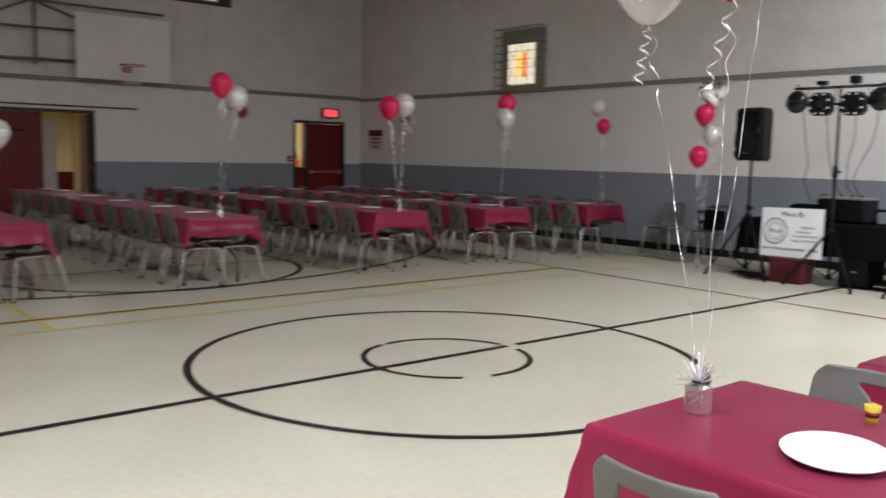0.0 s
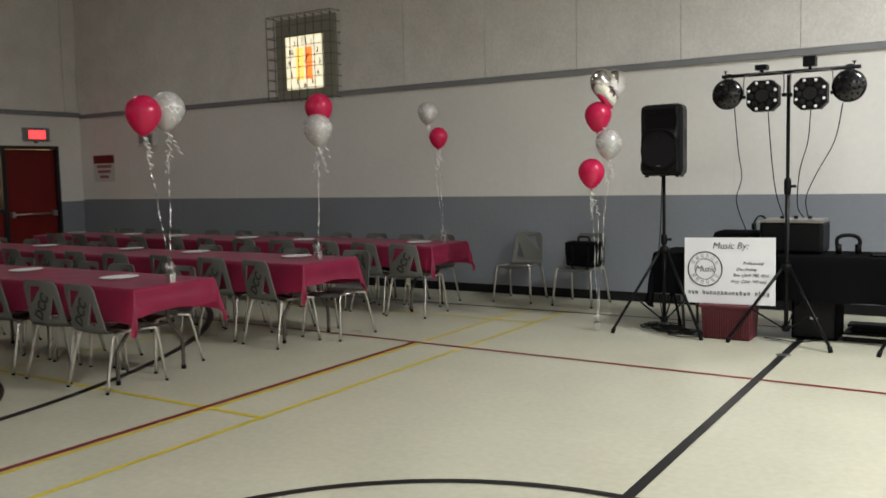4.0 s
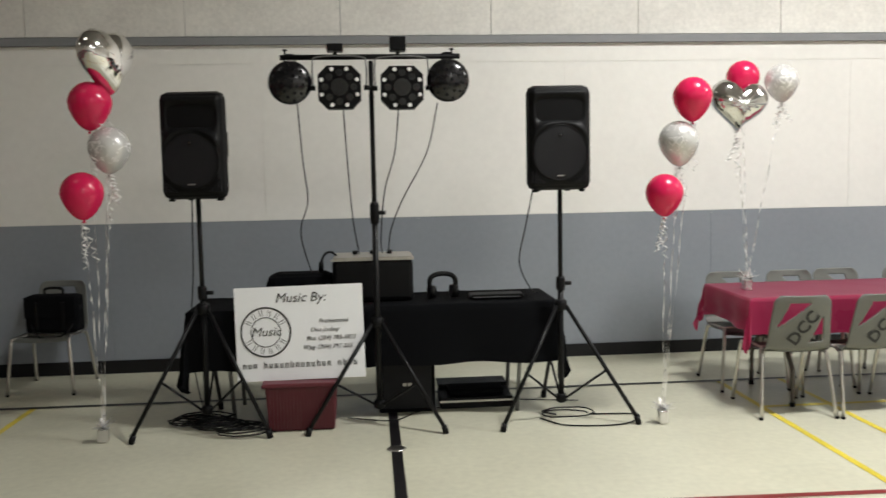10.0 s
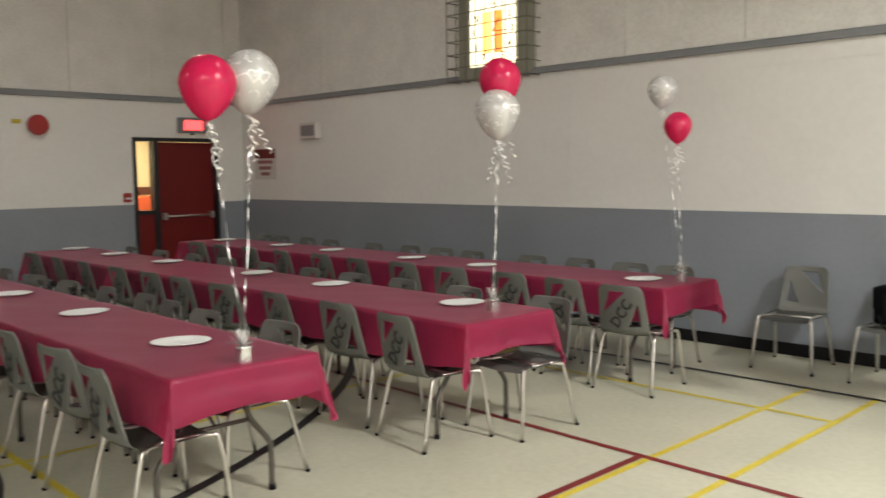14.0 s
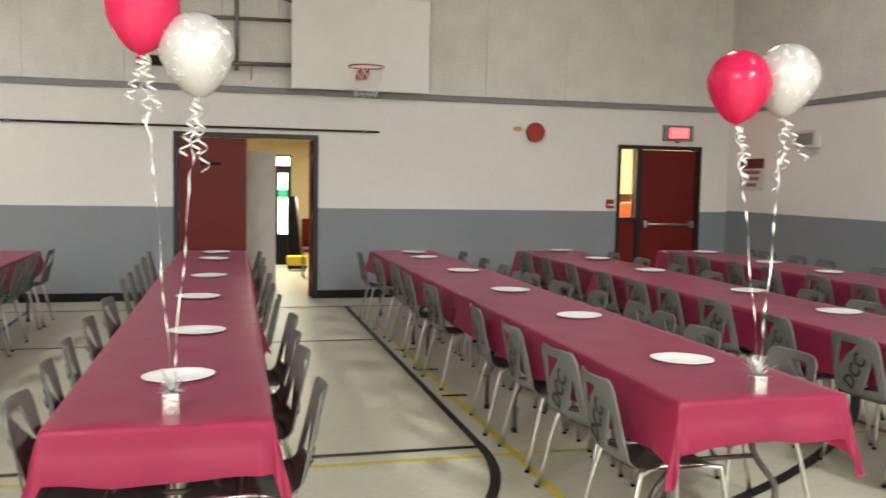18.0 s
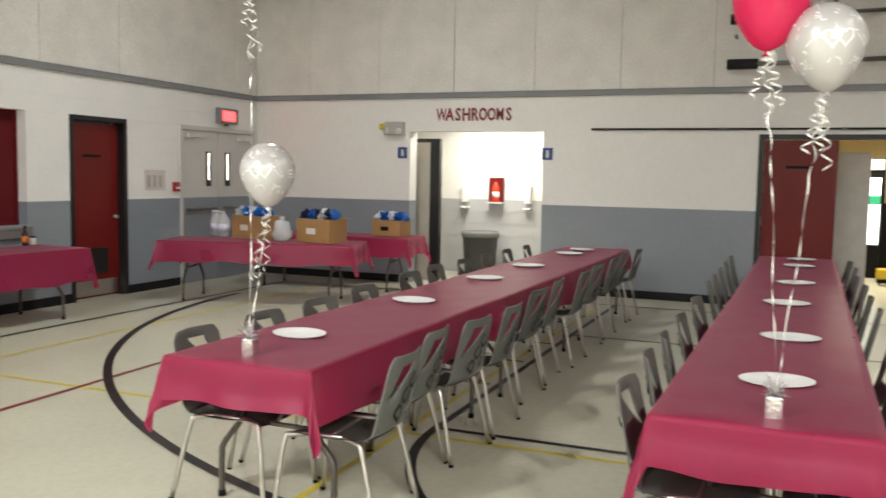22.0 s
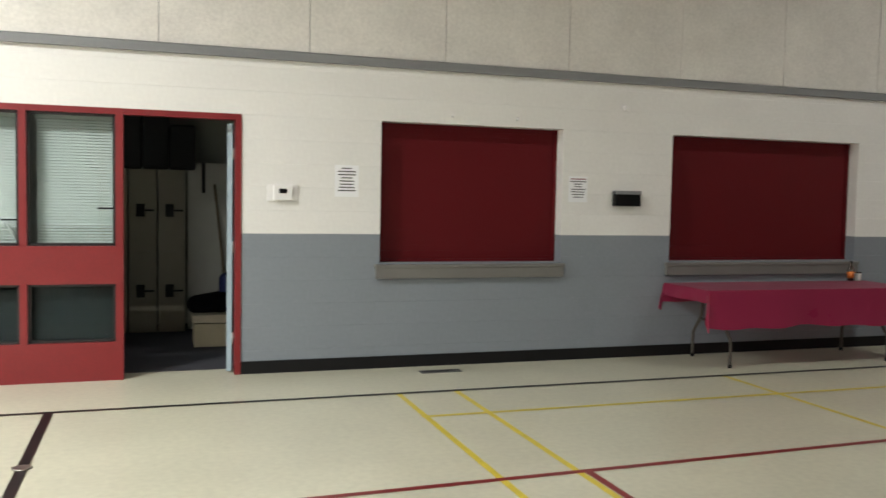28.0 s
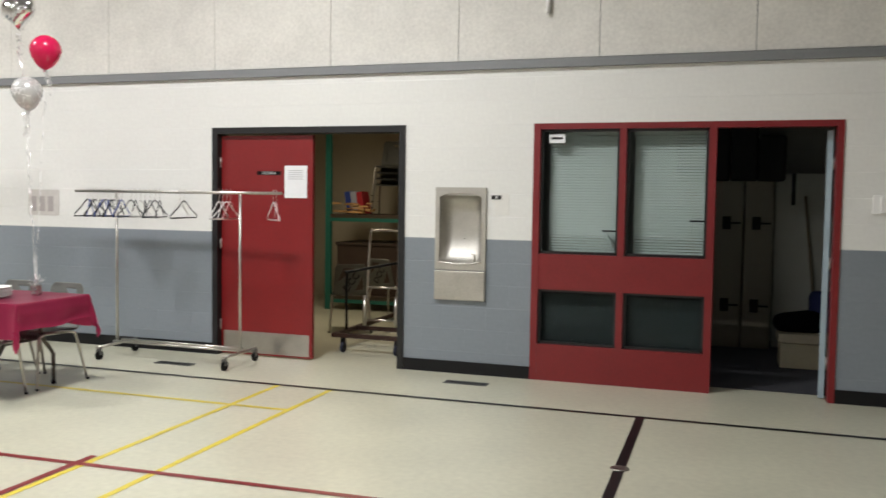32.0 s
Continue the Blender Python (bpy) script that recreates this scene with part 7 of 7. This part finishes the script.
DARKP = mat("dark_hanger_plastic", (0.02, 0.02, 0.022), 0.4, vary=0.2)
BLUEP = mat("blue_hanger_plastic", (0.03, 0.06, 0.30), 0.4)
WHITEP = mat("white_hanger_plastic", (0.75, 0.73, 0.72), 0.4)
PINKP = mat("pale_pink_hanger", (0.70, 0.42, 0.42), 0.4)
SPOTS = [(-0.93 + 0.031 * k, 8 + 5 * (k * 5 % 7), (DARKP, BLUEP, DARKP, DARKP, WHITEP, DARKP, BLUEP)[k % 7]) for k in range(14)]
SPOTS += [(-0.42 + 0.055 * k, 6 + 7 * (k * 3 % 5), DARKP if k != 2 else WHITEP) for k in range(7)]
SPOTS += [(0.13, 12, WHITEP), (0.18, 2, DARKP), (0.56, 10, WHITEP), (0.60, 22, WHITEP), (0.64, 0, WHITEP), (0.68, 15, PINKP), (1.13, 44, WHITEP), (1.16, 34, PINKP)]
for x, t_, m_ in SPOTS:
    hanger(x, t_, m_, {"dark_hanger_plastic": "dark plastic coat hanger", "blue_hanger_plastic": "blue plastic coat hanger", "white_hanger_plastic": "white plastic coat hanger", "pale_pink_hanger": "pale pink plastic coat hanger"}[m_.name] + " on a rack")

# floor vents
for x, y in ((4.30, -7.17), (1.52, -7.36), (-3.14, -7.47)):
    v_ = thing("floor_vent", "dull metal floor vent grille", "floor vent", "floor vents", pose(x, y, 0))
    part("plate", B(-0.19, -0.055, 0.0, 0.19, 0.055, 0.006), GALV, v_)
    for k in range(14):
        part("slot", B(-0.17 + k * 0.025, -0.04, 0.006, -0.158 + k * 0.025, 0.04, 0.008), BASE_M, v_)

# upper wall bracket on the south wall
ub = thing("wall_hook", "small white fixture on the upper boards", "wall fixture", m=pose(0.95, YS, 3.22, 0, 0, 180))
part("tube", T([(0, -0.03, -0.05), (0, -0.03, 0.12)], 0.02, 10), PLATE_M, ub)
part("plate", B(-0.03, -0.015, 0, 0.03, 0, 0.1), SIGN_W, ub)

# small thing on the near table: a striped paper cone
pc = thing("party_favour", "small yellow and red paper cup on a table", "paper cup", m=pose(3.72, -1.60, Z) @ Matrix.Scale(0.72, 4))
part("cup", lathe(bmesh.new(), [(0.02, 0), (0.022, 0.002), (0.032, 0.07), (0.030, 0.07), (0.02, 0.004)], 14), YEL, pc)
part("stripe", lathe(bmesh.new(), [(0.0262, 0.025), (0.0295, 0.048)], 14), RED_FRAME, pc)

# dark loudspeaker high in the south-west corner
cs = thing("corner_speaker", "small black loudspeaker on a dark corner bracket", "loudspeaker", m=pose(XW, YS, 4.50))
part("case", B(0.06, 0.06, 0.035, 0.30, 0.30, 0.42, bevel=0.02), BLACK, cs)
part("bracket", B(0.002, 0.002, 0.0, 1.3, 0.03, 0.035), LEDGE_M, cs)
part("bracket", B(0.002, 0.031, 0.0, 0.03, 0.9, 0.035), LEDGE_M, cs)
part("shelf", B(0.031, 0.031, 0.0, 0.34, 0.34, 0.033), BLACK_METAL, cs)

# ---- ceiling lamps ----
LAMP_M = glow("lamp_diffuser", (1.0, 0.9, 0.75), 2.0)
for lx, ly, p_ in LAMPS:
    cl_ = thing("ceiling_light", "boxy hall ceiling light with a wire guard", "ceiling light", "hall ceiling lights", pose(lx, ly, CEIL - 0.30))
    part("housing", B(-0.6, -0.3, 0.03, 0.6, 0.3, 0.30, bevel=0.01), SIGN_W, cl_)
    if p_:
        part("diffuser", B(-0.55, -0.25, 0.0, 0.55, 0.25, 0.03), LAMP_M, cl_)

# ---- painted blocks of the south wall ----
CH, CL_ = 0.2032, 0.4064
block_mesh = {}


def block(w, h, material):
    key = (round(w, 3), round(h, 3), material.name)
    if key not in block_mesh:
        g, c, d = 0.0002, 0.0006, 0.0062
        vs = [(-w / 2 + g, -0.0025, 0), (w / 2 - g, -0.0025, 0), (w / 2 - g, -0.0025, h - g), (-w / 2 + g, -0.0025, h - g),
              (-w / 2 + g, 0, c), (w / 2 - g, 0, c), (w / 2 - g, 0, h - d), (-w / 2 + g, 0, h - d)]
        me = bpy.data.meshes.new("block")
        me.from_pydata(vs, [], [(5, 4, 7, 6), (1, 0, 4, 5), (2, 1, 5, 6), (3, 2, 6, 7), (0, 3, 7, 4)])
        me.materials.append(material)
        block_mesh[key] = me
    return block_mesh[key]


rest = {"white": [], "grey": []}
count = 0
for c in range(13):
    z0 = c * CH
    x = XW - (CL_ / 2 if c % 2 else 0) + 0.10
    while x < 8.0:
        for p, q, u, v in cut_spans(max(x, XW), min(x + CL_, 8.0), max(z0, 0.0), z0 + CH, S_HOLES):
            grey_ = c < 6
            if -5.0 < x < 5.4 and count < 300:
                b_ = new("block", block(q - p, v - u, GREY_B if grey_ else WHITE_B))
                b_.location = ((p + q) / 2, YS, u)
                b_.parent = wall_s
                count += 1
            else:
                rest["grey" if grey_ else "white"].append((p, q, u, v))
        x += CL_
for key, material in (("grey", GREY_B), ("white", WHITE_B)):
    vs, fs = [], []
    for p, q, u, v in rest[key]:
        n = len(vs)
        me = block(q - p, v - u, material)
        vs += [(a.co.x + (p + q) / 2, a.co.y + YS, a.co.z + u) for a in me.vertices]
        fs += [tuple(i + n for i in f.vertices) for f in me.polygons]
    me = bpy.data.meshes.new("blockwork")
    me.from_pydata(vs, [], fs)
    me.materials.append(material)
    ob = new("blockwork", me)
    ob.parent = wall_s
    ob["kind"] = "stuff"
